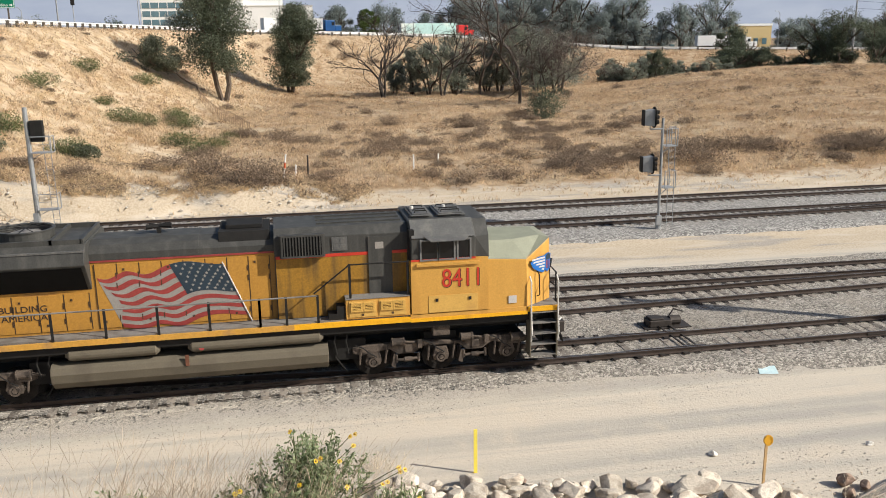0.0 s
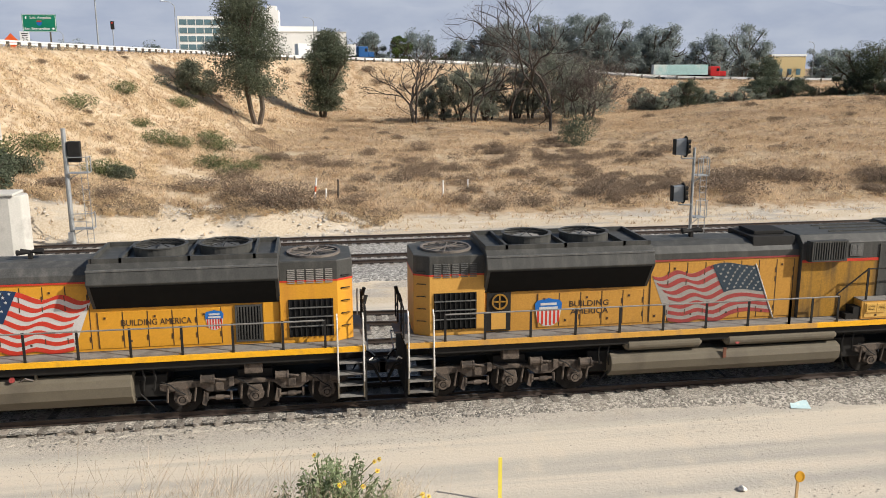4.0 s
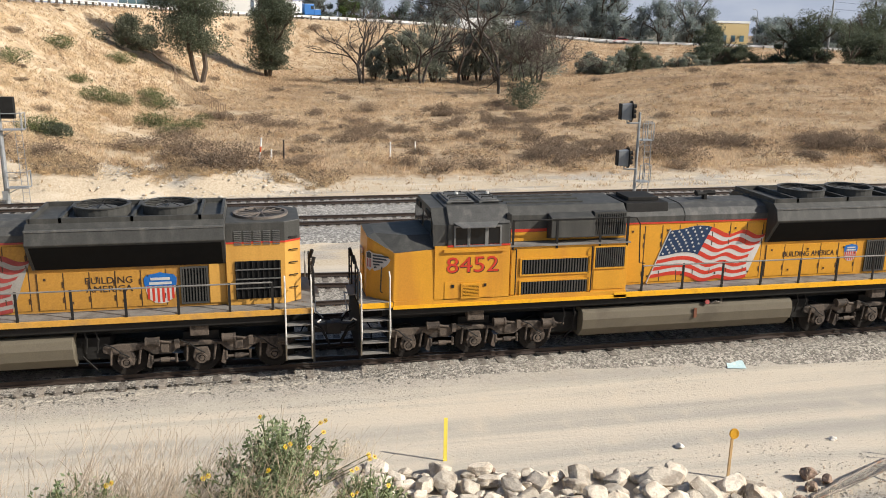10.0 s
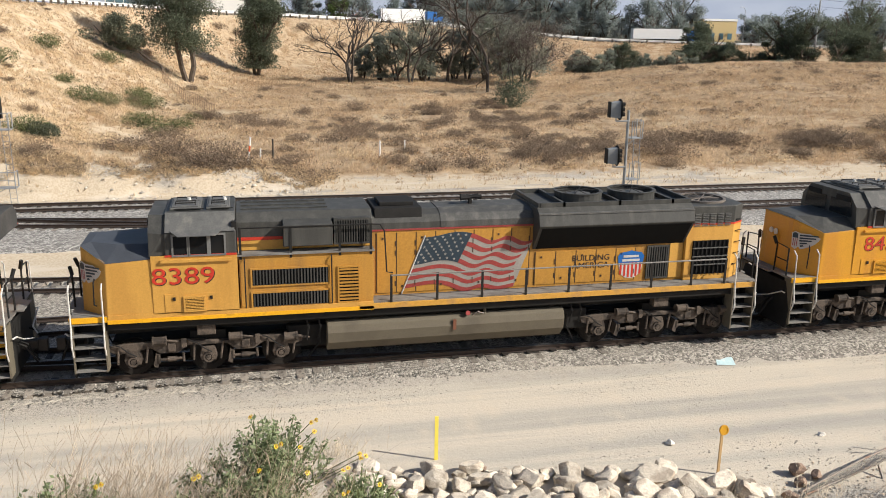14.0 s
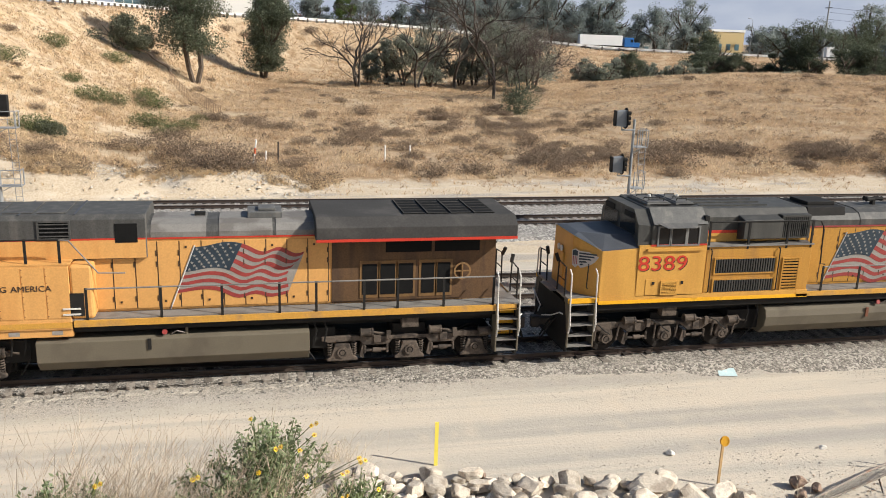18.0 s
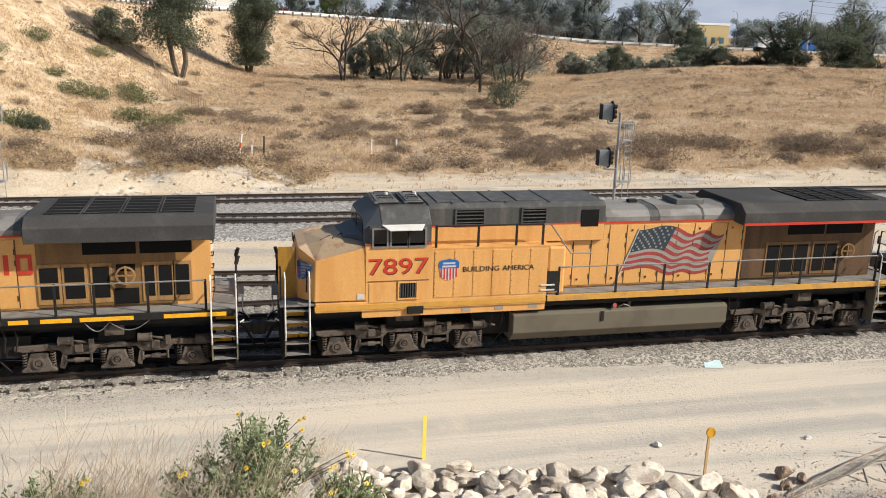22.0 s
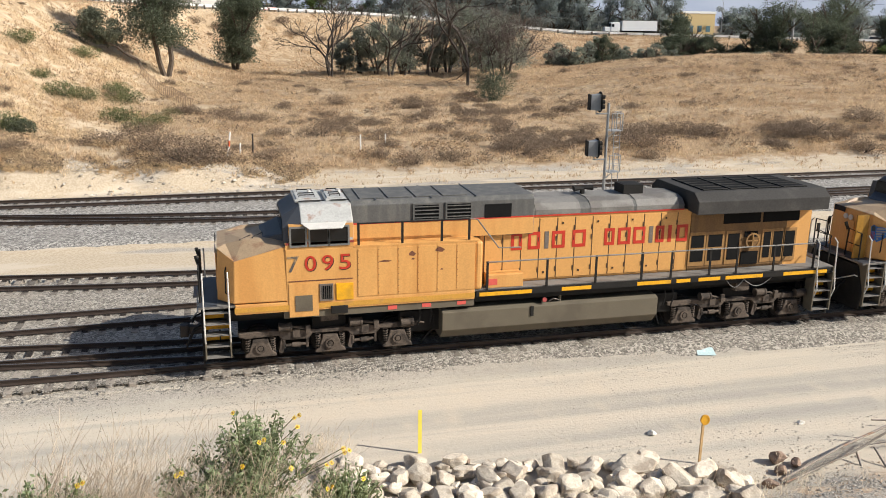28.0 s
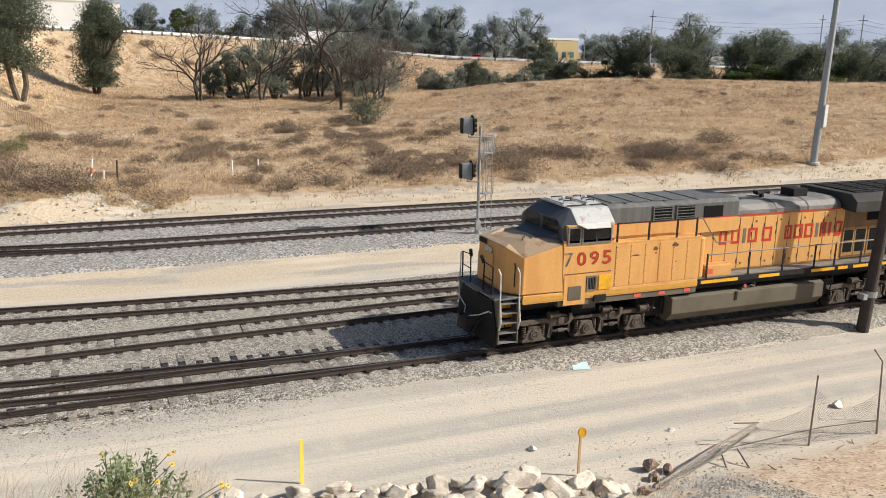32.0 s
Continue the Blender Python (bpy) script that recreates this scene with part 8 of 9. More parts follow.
abut = tagged(new("abutment_1"), "pale ribbed concrete abutment wall beside the slope", "abutment", kind="structure")
part("wall", Solid().box(-27.0, -23.6, 69.6, 70.6, -0.5, 11.0), concrete, abut)
for k in range(12):
    part("rib", Solid().box(-23.6 - k * 0.28 - 0.1, -23.6 - k * 0.28, 69.5, 69.6, -0.5, 10.9), concrete, abut)

# buildings far behind
wall_white = mat("white_building_wall", (0.72, 0.71, 0.68), 0.8, 0, 0.06, 0.1, 3)
wall_tan = mat("tan_building_wall", (0.50, 0.38, 0.19), 0.8, 0, 0.08, 0.1, 3)
blue_glass = mat("blue_green_office_glass", (0.10, 0.17, 0.20), 0.15, 0, 0.2, 0.2, 3, spec=0.6)
office = thing("office_building", "office block with blue-green glass bands and white tower", "building", at=(-41, 400, 4))
part("wall", Solid().box(-15, 15, 0, 22, -6, 28), wall_white, office)
for k in range(7):
    w = part("window_band", Solid().box(-14.6, 14.6, -0.15, 0, 2.6 + k * 3.6, 5.0 + k * 3.6), blue_glass, office)
    for q in range(9):
        part("mullion", Solid().box(-14.6 + q * 3.6, -14.35 + q * 3.6, -0.25, -0.15, 2.6 + k * 3.6, 5.0 + k * 3.6), wall_white, w)
part("tower", Solid().box(15, 29, 2, 22, -6, 31).box(24, 28, 4, 18, 31, 33), wall_white, office, "white stair tower")
for k in range(5):
    part("window", Solid().box(17, 22, 1.85, 2, 6 + k * 4.4, 8.4 + k * 4.4), blue_glass, office)
ware = thing("warehouse", "long white flat-roofed warehouse", "building", at=(1, 400, 4))
part("wall", Solid().box(-17, 17, 0, 30, -6, 21.5), wall_white, ware)
part("high_bay", Solid().box(-17, 4, 4, 30, 21.5, 24), wall_white, ware)
part("roof_edge", Solid().box(-17.2, 17.2, -0.2, 0, 21.1, 21.6), concrete, ware)
tan_b = thing("shop_building", "tan flat-roofed commercial building", "building", at=(195, 330, 2))
part("wall", Solid().box(-7, 8, 0, 12, -3, 12.6), wall_tan, tan_b)
part("tower", Solid().box(-14, -6, 1, 10, -3, 11.0), wall_tan, tan_b)
part("parapet", Solid().box(-7.2, 8.2, -0.2, 0.1, 11.9, 12.8), wall_white, tan_b)
for x in (-4, 0, 4):
    part("window", Solid().box(x, x + 2, -0.1, 0, 4.5, 7), blue_glass, tan_b)
for k, (x, y, w, h) in enumerate(((150, 300, 16, 8), (262, 300, 24, 8), (300, 260, 26, 7), (345, 230, 30, 7), (238, 330, 14, 9), (20, 330, 18, 9), (40, 350, 20, 8))):
    b = thing("low_building", "low pale building among trees", "building", "low buildings", at=(x, y, zat(x, y)))
    part("wall", Solid().box(-w / 2, w / 2, 0, 10, -1, h), wall_white if k % 3 else concrete, b)
    part("roof", Solid().box(-w / 2 - 0.3, w / 2 + 0.3, -0.4, 10.3, h, h + 0.4), concrete, b)
    for q in range(3):
        part("window", Solid().box(-w / 3 + q * w / 3 - 0.8, -w / 3 + q * w / 3 + 0.8, -0.08, 0, h * 0.4, h * 0.65), blue_glass, b)

# mountains, their haze put in as emission
hz = bpy.data.materials.new("mountain_haze_glow")
hz.use_nodes = True
hn, hl = hz.node_tree.nodes, hz.node_tree.links
hb = hn["Principled BSDF"]
hb.inputs["Roughness"].default_value = 1.0
hb.inputs["Specular IOR Level"].default_value = 0.0
tcm, nzm, rpm = hn.new("ShaderNodeTexCoord"), hn.new("ShaderNodeTexNoise"), hn.new("ShaderNodeValToRGB")
nzm.inputs["Scale"].default_value, nzm.inputs["Detail"].default_value = 0.004, 8
hl.new(tcm.outputs["Object"], nzm.inputs[0])
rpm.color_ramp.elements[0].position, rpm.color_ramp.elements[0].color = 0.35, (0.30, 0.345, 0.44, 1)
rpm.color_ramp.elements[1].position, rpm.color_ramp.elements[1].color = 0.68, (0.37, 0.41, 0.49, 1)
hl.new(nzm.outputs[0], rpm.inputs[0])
# near-black base; the bluish air light is emitted by the surface itself
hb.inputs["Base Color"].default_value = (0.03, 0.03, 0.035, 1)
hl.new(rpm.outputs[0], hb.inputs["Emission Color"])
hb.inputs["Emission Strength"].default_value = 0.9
az_ = np.radians(np.linspace(-75, 85, 220))
ringv = []
for k in range(9):
    r = 3300 + 130 * k
    prof = 0.5 + 0.28 * np.sin(az_ * 5.1 + 0.6) + 0.16 * np.sin(az_ * 13 + 1.3 * k) + 0.07 * np.sin(az_ * 37 + 2 * k) + 0.04 * np.sin(az_ * 83)
    ringv.append(np.stack([np.sin(az_) * r, np.cos(az_) * r, -40 + (k / 8) ** 1.1 * (330 + 190 * prof)], -1))
n = len(az_)
ix = np.arange(9 * n).reshape(9, n)
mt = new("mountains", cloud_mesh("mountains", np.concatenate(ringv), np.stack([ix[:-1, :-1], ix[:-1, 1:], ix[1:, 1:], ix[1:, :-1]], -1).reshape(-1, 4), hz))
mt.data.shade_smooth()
tagged(mt, "mountain range behind the town with blue haze put in as glow", "mountains", kind="structure")


# ---- near bank: boulders, bush, grass, stakes, fallen fence ----
boulder_mat = mat("pale_sandstone_boulder", (0.59, 0.52, 0.425), 0.9, 0, 0.3, 2.5, 22, 0.6, (0.34, 0.285, 0.225), 0.54, per_object=0.3)
boulder_brown = mat("brown_granite_boulder", (0.27, 0.19, 0.14), 0.9, 0, 0.25, 2.5, 22, 0.5, (0.16, 0.11, 0.085), 0.55)
stake_wood = mat("pale_stake_wood", (0.50, 0.33, 0.16), 0.8, 0, 0.15, 3, 30)
yellow_stake = mat("yellow_marker_plastic", (0.80, 0.66, 0.10), 0.5, 0, 0.08, 3, 30)
amber = mat("amber_reflector", (0.50, 0.26, 0.02), 0.35, 0, 0.2, 6, 40)
paint_blue = mat("pale_blue_ground_paint", (0.46, 0.60, 0.62), 0.8, 0, 0.15, 6, 40, 0.1, (0.55, 0.6, 0.58), 0.6)
wire_grey = mat("dull_fence_wire", (0.15, 0.135, 0.12), 0.6, 0.4, 0.2, 4, 40)
pipe_grey = mat("weathered_fence_pipe", (0.25, 0.22, 0.19), 0.6, 0.3, 0.25, 4, 40, 0.0, (0.2, 0.12, 0.08), 0.6)


def boulder_mesh(seed, material):
    """An angular broken stone about a metre across."""
    rng = np.random.default_rng(seed)
    bm = bmesh.new()
    bmesh.ops.create_icosphere(bm, subdivisions=3, radius=0.5)
    planes = [(Vector(rng.normal(0, 1, 3)).normalized(), rng.uniform(0.24, 0.40)) for _ in range(13)]
    sx, sy, sz = rng.uniform(0.9, 1.25), rng.uniform(0.8, 1.1), rng.uniform(0.65, 0.85)
    for v in bm.verts:
        p = v.co.copy()
        for n_, d in planes:
            k = p.dot(n_) - d
            if k > 0:
                p -= n_ * k * 0.99
        p += Vector((noise.noise(p * 5 + Vector((seed, 0, 0))), noise.noise(p * 5 + Vector((0, seed, 0))), noise.noise(p * 5 + Vector((0, 0, seed))))) * 0.03
        v.co = (p.x * sx, p.y * sy, p.z * sz)
    me = bpy.data.meshes.new("boulder")
    bm.to_mesh(me)
    bm.free()
    me.materials.append(material)
    return me


STONES = [boulder_mesh(k, boulder_mat) for k in range(6)]
rnd = random.Random(4)
count = 0
for row in range(9):
    x = 1.7 + rnd.uniform(0, 0.3)
    while x < 11.3:
        y = 18.35 - 0.235 * (x - 1.7) - 0.34 * row + rnd.uniform(-0.2, 0.2)
        size = rnd.choice((0.34, 0.45, 0.5, 0.6, 0.72, 0.85)) * (0.9 if x < 7 else 0.95)
        if x > 10.2 and row > 4 or x > 6.5 and row < 1 and rnd.random() < 0.55 or rnd.random() < 0.07:
            x += 0.5
            continue
        ob = new("boulder", STONES[count % 6])
        tagged(ob, "pale angular sandstone boulder in the heap beside the road", "boulder", "boulder heap")
        ob.matrix_world = pose(x, y, zat(x, y) + size * 0.2 + 0.02 * row, rnd.uniform(-25, 25), rnd.uniform(-25, 25), rnd.uniform(0, 360)) @ Matrix.Diagonal((size, size, size, 1))
        x += size * rnd.uniform(0.62, 0.95)
        count += 1
for x, y, sz, m in ((8.9, 16.35, 1.15, 0), (10.4, 15.75, 0.95, 1), (11.0, 15.5, 0.6, 3), (9.9, 16.0, 0.6, 4), (9.75, 15.6, 1.05, 2)):
    ob = new("boulder", STONES[m])
    tagged(ob, "large pale sandstone boulder beside the road", "boulder", "boulder heap")
    ob.matrix_world = pose(x, y, zat(x, y) + sz * 0.22, 10, -12, 40 * m) @ Matrix.Diagonal((sz, sz, sz, 1))
BROWN = [boulder_mesh(20 + k, boulder_brown) for k in range(2)]
for k, (x, y, sz) in enumerate(((12.7, 16.1, 0.62), (13.1, 15.85, 0.4), (12.5, 15.6, 0.45), (11.9, 15.1, 0.4), (5.3, 17.75, 0.3))):
    ob = new("boulder", BROWN[k % 2])
    tagged(ob, "brown granite boulder at the end of the heap", "boulder", "boulder heap")
    ob.matrix_world = pose(x, y, zat(x, y) + sz * 0.22, 15 * k, 20, 50 * k) @ Matrix.Diagonal((sz, sz, sz, 1))
CHALK = boulder_mesh(31, mat("pale_chalky_stone", (0.76, 0.72, 0.65), 0.9, 0, 0.12, 4, 30, 0.3))
for k, (x, y, sz) in enumerate(((10.45, 18.15, 0.27), (14.7, 17.8, 0.22), (20.6, 17.4, 0.4), (7.7, 17.1, 0.16), (8.3, 17.0, 0.13))):
    ob = new("stone", CHALK)
    tagged(ob, "single pale stone on the dirt road", "stone", "loose stones")
    ob.matrix_world = pose(x, y, zat(x, y) + sz * 0.2, 10, 5, 60 * k) @ Matrix.Diagonal((sz, sz, sz, 1))
# pebbles scattered on the road and the bank
rng = np.random.default_rng(9)


def pebbles(n, x0, x1, y0, y1, s0, s1):
    x, y = rng.uniform(x0, x1, n), rng.uniform(y0, y1, n)
    keep = hills(x * 2, y * 3, 4.0) + rng.normal(0, 0.5, n) > 0
    x, y = x[keep], y[keep]
    n = len(x)
    s = s0 + (s1 - s0) * rng.uniform(0, 1, n) ** 3
    z = height(x, y)
    c = np.stack([x, y, z + s * 0.25], -1)
    a = rng.uniform(0, 6.28, n)
    e, g = np.stack([np.cos(a), np.sin(a), 0 * a], -1) * s[:, None], np.stack([-np.sin(a), np.cos(a), 0 * a], -1) * (s * rng.uniform(0.5, 0.9, n))[:, None]
    up = np.stack([0 * s, 0 * s, s * 0.6], -1)
    v = np.stack([c - e, c - g, c + e, c + g, c + up], 1).reshape(-1, 3)
    k = np.arange(n)[:, None] * 5
    f = np.concatenate([k + (0, 1, 4), k + (1, 2, 4), k + (2, 3, 4), k + (3, 0, 4)])
    return v, f


pebble_mat = island_mat("road_pebbles", (0.44, 0.395, 0.335), 0.35, 0.9)
v, f = pebbles(9000, -12, 34, 15.2, 23.4, 0.008, 0.034)
v2, f2 = pebbles(5000, -4, 26, 15.4, 17.9, 0.01, 0.05)
f = np.concatenate([f, f2 + len(v)])
v = np.concatenate([v, v2])
tagged(new("pebbles", cloud_mesh("pebbles", v, f, pebble_mat)), "loose pebbles on the dirt road", "pebbles", kind="stuff")
v, f = pebbles(5200, 9, 26, 11.5, 16.6, 0.008, 0.05)
tagged(new("pebbles", cloud_mesh("pebbles", v, f, island_mat("bank_rubble", (0.38, 0.29, 0.215), 0.45, 0.9))), "loose rubble on the earth bank", "pebbles", kind="stuff")
v, f = pebbles(5200, 10.9, 14.6, 12.0, 15.6, 0.012, 0.05)
v2, f2 = pebbles(6500, 9, 34, 16.2, 22.8, 0.008, 0.022)
v3, f3 = pebbles(9000, -10, 34, 21.4, 23.2, 0.01, 0.03)
f2 = np.concatenate([f2, f3 + len(v2)])
v2 = np.concatenate([v2, v3])
f = np.concatenate([f, f2 + len(v)])
v = np.concatenate([v, v2])
tagged(new("pebbles", cloud_mesh("pebbles", v, f, island_mat("grey_gravel", (0.31, 0.285, 0.25), 0.5, 0.9))), "grey gravel spread on the bank and the road", "pebbles", kind="stuff")
v, f = pebbles(9000, -24, 70, 51.6, 57.5, 0.02, 0.1)
v2, f2 = pebbles(2600, -24, 4, 52.6, 57.0, 0.03, 0.2)
f = np.concatenate([f, f2 + len(v)])
v = np.concatenate([v, v2])
tagged(new("pebbles", cloud_mesh("pebbles", v, f, pebble_mat)), "loose stones and gravel on the sandy shelf", "pebbles", kind="stuff")
ballast_mat = island_mat("ballast_stones", (0.235, 0.214, 0.187), 0.5, 0.9)
v, f = pebbles(36000, -8, 34, 22.9, 28.5, 0.02, 0.055)
zb = height(v[:, 0], v[:, 1])
v[:, 2] = v[:, 2] - zb + np.interp(v[:, 1], (22.9, 23.55, 23.9), (-0.45, -0.23, -0.2))
v2, f2 = pebbles(7000, -10, 34, 22.2, 23.1, 0.01, 0.032)
f = np.concatenate([f, f2 + len(v)])
v = np.concatenate([v, v2])
tagged(new("ballast_stones", cloud_mesh("ballast_stones", v, f, ballast_mat)), "loose crushed stones of the ballast", "ballast", kind="stuff")

# tread marks that a heavy tyre pressed into the road's edge
tread = Solid()
rnd = random.Random(17)
for k in range(70):
    x = -8.5 + 0.155 * k
    for row, lean in ((0.0, 0.09), (0.2, -0.09)):
        y = 23.58 + row + 0.04 * math.sin(x) - 0.004 * (x + 3) ** 2
        z = zat(x, y)
        if rnd.random() < 0.6:
            tread.add([(x - 0.05 - lean, y - 0.08, z - 0.01), (x + 0.05 - lean, y - 0.08, z - 0.01), (x + 0.05 + lean, y + 0.08, z - 0.01), (x - 0.05 + lean, y + 0.08, z - 0.01), (x - lean, y - 0.06, z + 0.013), (x + lean, y + 0.06, z + 0.013)],
                      [(0, 4, 5, 3), (1, 2, 5, 4), (0, 1, 4), (3, 5, 2)])
tagged(part("tyre_tread_marks", tread, mat("pressed_pale_dirt", (0.36, 0.325, 0.27), 0.95, 0, 0.2, 6, 40, 0.3)), "row of tyre tread marks pressed into the dirt", "tyre marks", kind="stuff")

# markers
st = thing("marker_stake", "flat yellow plastic marker stake standing beside the boulders", "marker stake", at=(4.3, 18.55, -0.5))
part("blade", Solid().box(-0.045, 0.045, -0.012, 0.012, 0, 1.22), yellow_stake, st)
pd = thing("reflector_stake", "wooden stake with a round amber reflector on top", "marker stake", at=(10.86, 16.5, zat(10.86, 16.5) - 0.1))
part("stake", Solid().box(-0.03, 0.03, -0.02, 0.02, 0, 1.3), stake_wood, pd)
part("reflector", Solid().ring((0.01, -0.03, 1.3), (0.05, -1, 0.2), 0, 0.125, 0.025, 20).ring((0.01, -0.055, 1.3), (0.05, -1, 0.2), 0.09, 0.12, 0.012, 20), amber, pd, "round amber reflector")
mark = new("paint_mark", Solid().add([(14.5, 22.72, zat(14.5, 22.72) + 0.03), (15.1, 22.6, zat(15.1, 22.6) + 0.03), (15.22, 23.06, zat(15.22, 23.06) + 0.05), (14.66, 23.12, zat(14.66, 23.12) + 0.05)], [(0, 1, 2, 3)]).mesh("paint_mark", paint_blue))
tagged(mark, "pale blue survey paint mark sprayed on the ground", "paint mark")
for x, y, h, lean, label in ((9.9, 63.2, 1.15, 0.0, "white marker post in the dry grass"), (12.5, 66.9, 0.7, 0.0, "short white marker post in the dry grass"), (0.1, 57.8, 1.9, 0.28, "leaning white and orange marker pole in the grass"), (1.0, 60.5, 0.8, 0.1, "small pale stake in the grass")):
    w = thing("marker_post", label, "marker post", "field markers", at=on_ground(x, y, 0.1))
    part("shaft", Solid().rod((0, 0, 0), (lean * h * 0.5, 0, h + 0.1), 0.055, 8), sign_white, w)
    if lean > 0.2:
        part("orange_band", Solid().rod((lean * h * 0.27, 0, h * 0.55), (lean * h * 0.36, 0, h * 0.75), 0.06, 8), sign_orange, w)
bp_ = thing("wooden_post", "brown wooden post in the dry grass", "post", at=on_ground(1.9, 61.4, 0.1))
part("shaft", Solid().rod((0, 0, 0), (0.02, 0, 1.5), 0.06, 8), creosote, bp_)

# rusty fence at the foot of the slope
rust_fence = mat("rusty_fence_metal", (0.25, 0.175, 0.115), 0.85, 0, 0.25, 3, 20)
fence = thing("fence", "rusty low metal fence running up the foot of the slope", "fence")
(xa, ya), (xb, yb) = (-10.8, 126), (-3.0, 93.2)
n = 26
for k in range(n + 1):
    x, y = xa + (xb - xa) * k / n, ya + (yb - ya) * k / n
    z = zat(x, y)
    part("post", Solid().box(x - 0.035, x + 0.035, y - 0.035, y + 0.035, z - 0.2, z + 1.6), rust_fence, fence)
    if k < n:
        x2, y2 = xa + (xb - xa) * (k + 1) / n, ya + (yb - ya) * (k + 1) / n
        z2 = zat(x2, y2)
        for up in (0.3, 1.5):
            part("rail", Solid().rod((x, y, z + up), (x2, y2, z2 + up), 0.025, 4), rust_fence, fence)
        sl = Solid()
        for q in range(4):
            g = (q + 0.5) / 4
            sl.box(x + (x2 - x) * g - 0.01, x + (x2 - x) * g + 0.01, y + (y2 - y) * g - 0.014, y + (y2 - y) * g + 0.014, z + (z2 - z) * g + 0.2, z + (z2 - z) * g + 1.45)
        part("wirework", sl, rust_fence, fence)

# torn chain-link fence on the bank
torn = thing("chain_link_fence", "torn chain-link fence hanging between bent steel posts", "fence")
posts = (((17.7, 15.7), (17.72, 15.7), 2.05), ((20.1, 15.55), (19.9, 15.55), 2.2), ((22.6, 15.3), (22.6, 15.3), 2.2))
for (x, y), (x2, y2), h in posts:
    z = zat(x, y)
    part("post", Solid().rod((x, y, z - 0.2), (x2, y2, z + h), 0.03, 8, 0.022), pipe_grey, torn)
for (x, y), h, d in (((19.9, 15.55), 2.2, (-0.25, 0.1, 0.35)),):
    z = zat(x, y) + h
    part("barb_arm", Solid().rod((x, y, z), (x + d[0], y + d[1], z + d[2]), 0.022, 6), pipe_grey, torn)


def net(p00, p10, p01, p11, nx, nz, sag, name, parent):
    """A sheet of diagonal wires between four corners."""
    s = Solid()
    P = lambda a, b: Vector(p00) * (1 - a) * (1 - b) + Vector(p10) * a * (1 - b) + Vector(p01) * (1 - a) * b + Vector(p11) * a * b + Vector((0, 0, -sag * math.sin(math.pi * a) * b))
    for k in range(-nz, nx):
        for way in (1, -1):
            pts = []
            for q in range(0, nz + 1):
                a = (k + q) / nx if way == 1 else 1 - (k + q) / nx
                if 0 <= a <= 1:
                    pts.append(P(a, q / nz))
            for u, w in zip(pts, pts[1:]):
                s.rod(u, w, 0.0022, 3)
    return part(name, s, wire_grey, parent)


z17, z20, z15 = zat(17.7, 15.7), zat(20.1, 15.55), zat(15.75, 15.75)
net((17.7, 15.7, z17 + 0.1), (20.1, 15.55, z20 + 0.1), (17.7, 15.7, z17 + 1.7), (19.95, 15.55, z20 + 1.3), 26, 16, 0.5, "wire_mesh", torn)
net((15.8, 15.8, z15 + 0.1), (17.7, 15.7, z17 + 0.1), (16.2, 16.15, z15 + 0.72), (17.7, 15.7, z17 + 1.25), 24, 14, 0.12, "wire_mesh", torn)
net((20.1, 15.55, z20 + 0.1), (22.6, 15.3, zat(22.6, 15.3) + 0.1), (19.95, 15.55, z20 + 1.5), (22.6, 15.3, zat(22.6, 15.3) + 1.8), 26, 16, 0.3, "wire_mesh", torn)
part("loose_wire", Solid().tube([(15.3, 16.2, z15 + 0.1), (16.2, 16.05, z15 + 0.22), (17.2, 16.0, z17 + 0.28), (18.4, 15.9, z17 + 0.35), (20.1, 15.6, z20 + 0.4)], 0.012, 4), wire_grey, torn)
fallen = thing("fallen_fence_panel", "collapsed roll of chain-link fence with bent pipes lying across stones", "fence panel")
a, b = Vector((12.2, 15.2, zat(12.2, 15.2) + 0.1)), Vector((16.2, 16.2, zat(16.2, 16.2) + 0.68))
part("pipe", Solid().tube([a, a.lerp(b, 0.5) + Vector((0, 0, 0.08)), b], 0.03, 8), pipe_grey, fallen)
part("pipe", Solid().tube([a + Vector((0.1, -0.1, 0.0)), a.lerp(b, 0.6) + Vector((0.1, -0.05, -0.18)), b + Vector((-0.25, -0.08, -0.2))], 0.026, 8), pipe_grey, fallen)
for q in range(3):
    o = Vector((0.03 * q, -0.03 * q, -0.03 * q))
    net(a + o, b + o, a + o + Vector((0.04, -0.08, 0.02)), b + o + Vector((0.03, -0.07, -0.1)), 40, 4, 0.02, "wire_mesh", fallen)
part("barb_arm", Solid().rod(b + Vector((-0.55, 0.2, 0.02)), b + Vector((0.12, 0.0, 0.02)), 0.022, 6), pipe_grey, fallen)
part("prop", Solid().rod((14.6, 15.3, zat(14.6, 15.3) - 0.1), (14.75, 15.75, zat(14.7, 15.7) + 0.22), 0.03, 6), pipe_grey, fallen)
part("prop", Solid().rod((15.1, 15.0, zat(15.1, 15.0) - 0.1), (15.25, 15.75, zat(15.25, 15.75) + 0.3), 0.025, 6), pipe_grey, fallen)

# broken sticks left on the earth bank
dry_stick = mat("dry_broken_wood", (0.30, 0.22, 0.15), 0.9, 0, 0.25, 5, 40, 0.2)
for x, y, turn, long_ in ((18.2, 15.1, 20, 0.5), (19.3, 14.9, 200, 0.35), (16.6, 14.9, 160, 0.45), (15.4, 14.6, 100, 0.4), (18.9, 15.3, 60, 0.25)):
    sk = tagged(part("stick", Solid().tube([(-long_ / 2, 0, 0), (0, 0.02, 0.015), (long_ / 2, -0.01, 0.03)], 0.018, 5), dry_stick), "broken dry wooden stick lying on the earth bank", "stick", "broken sticks")
    sk.matrix_world = pose(x, y, zat(x, y) + 0.012, 0, 0, turn)

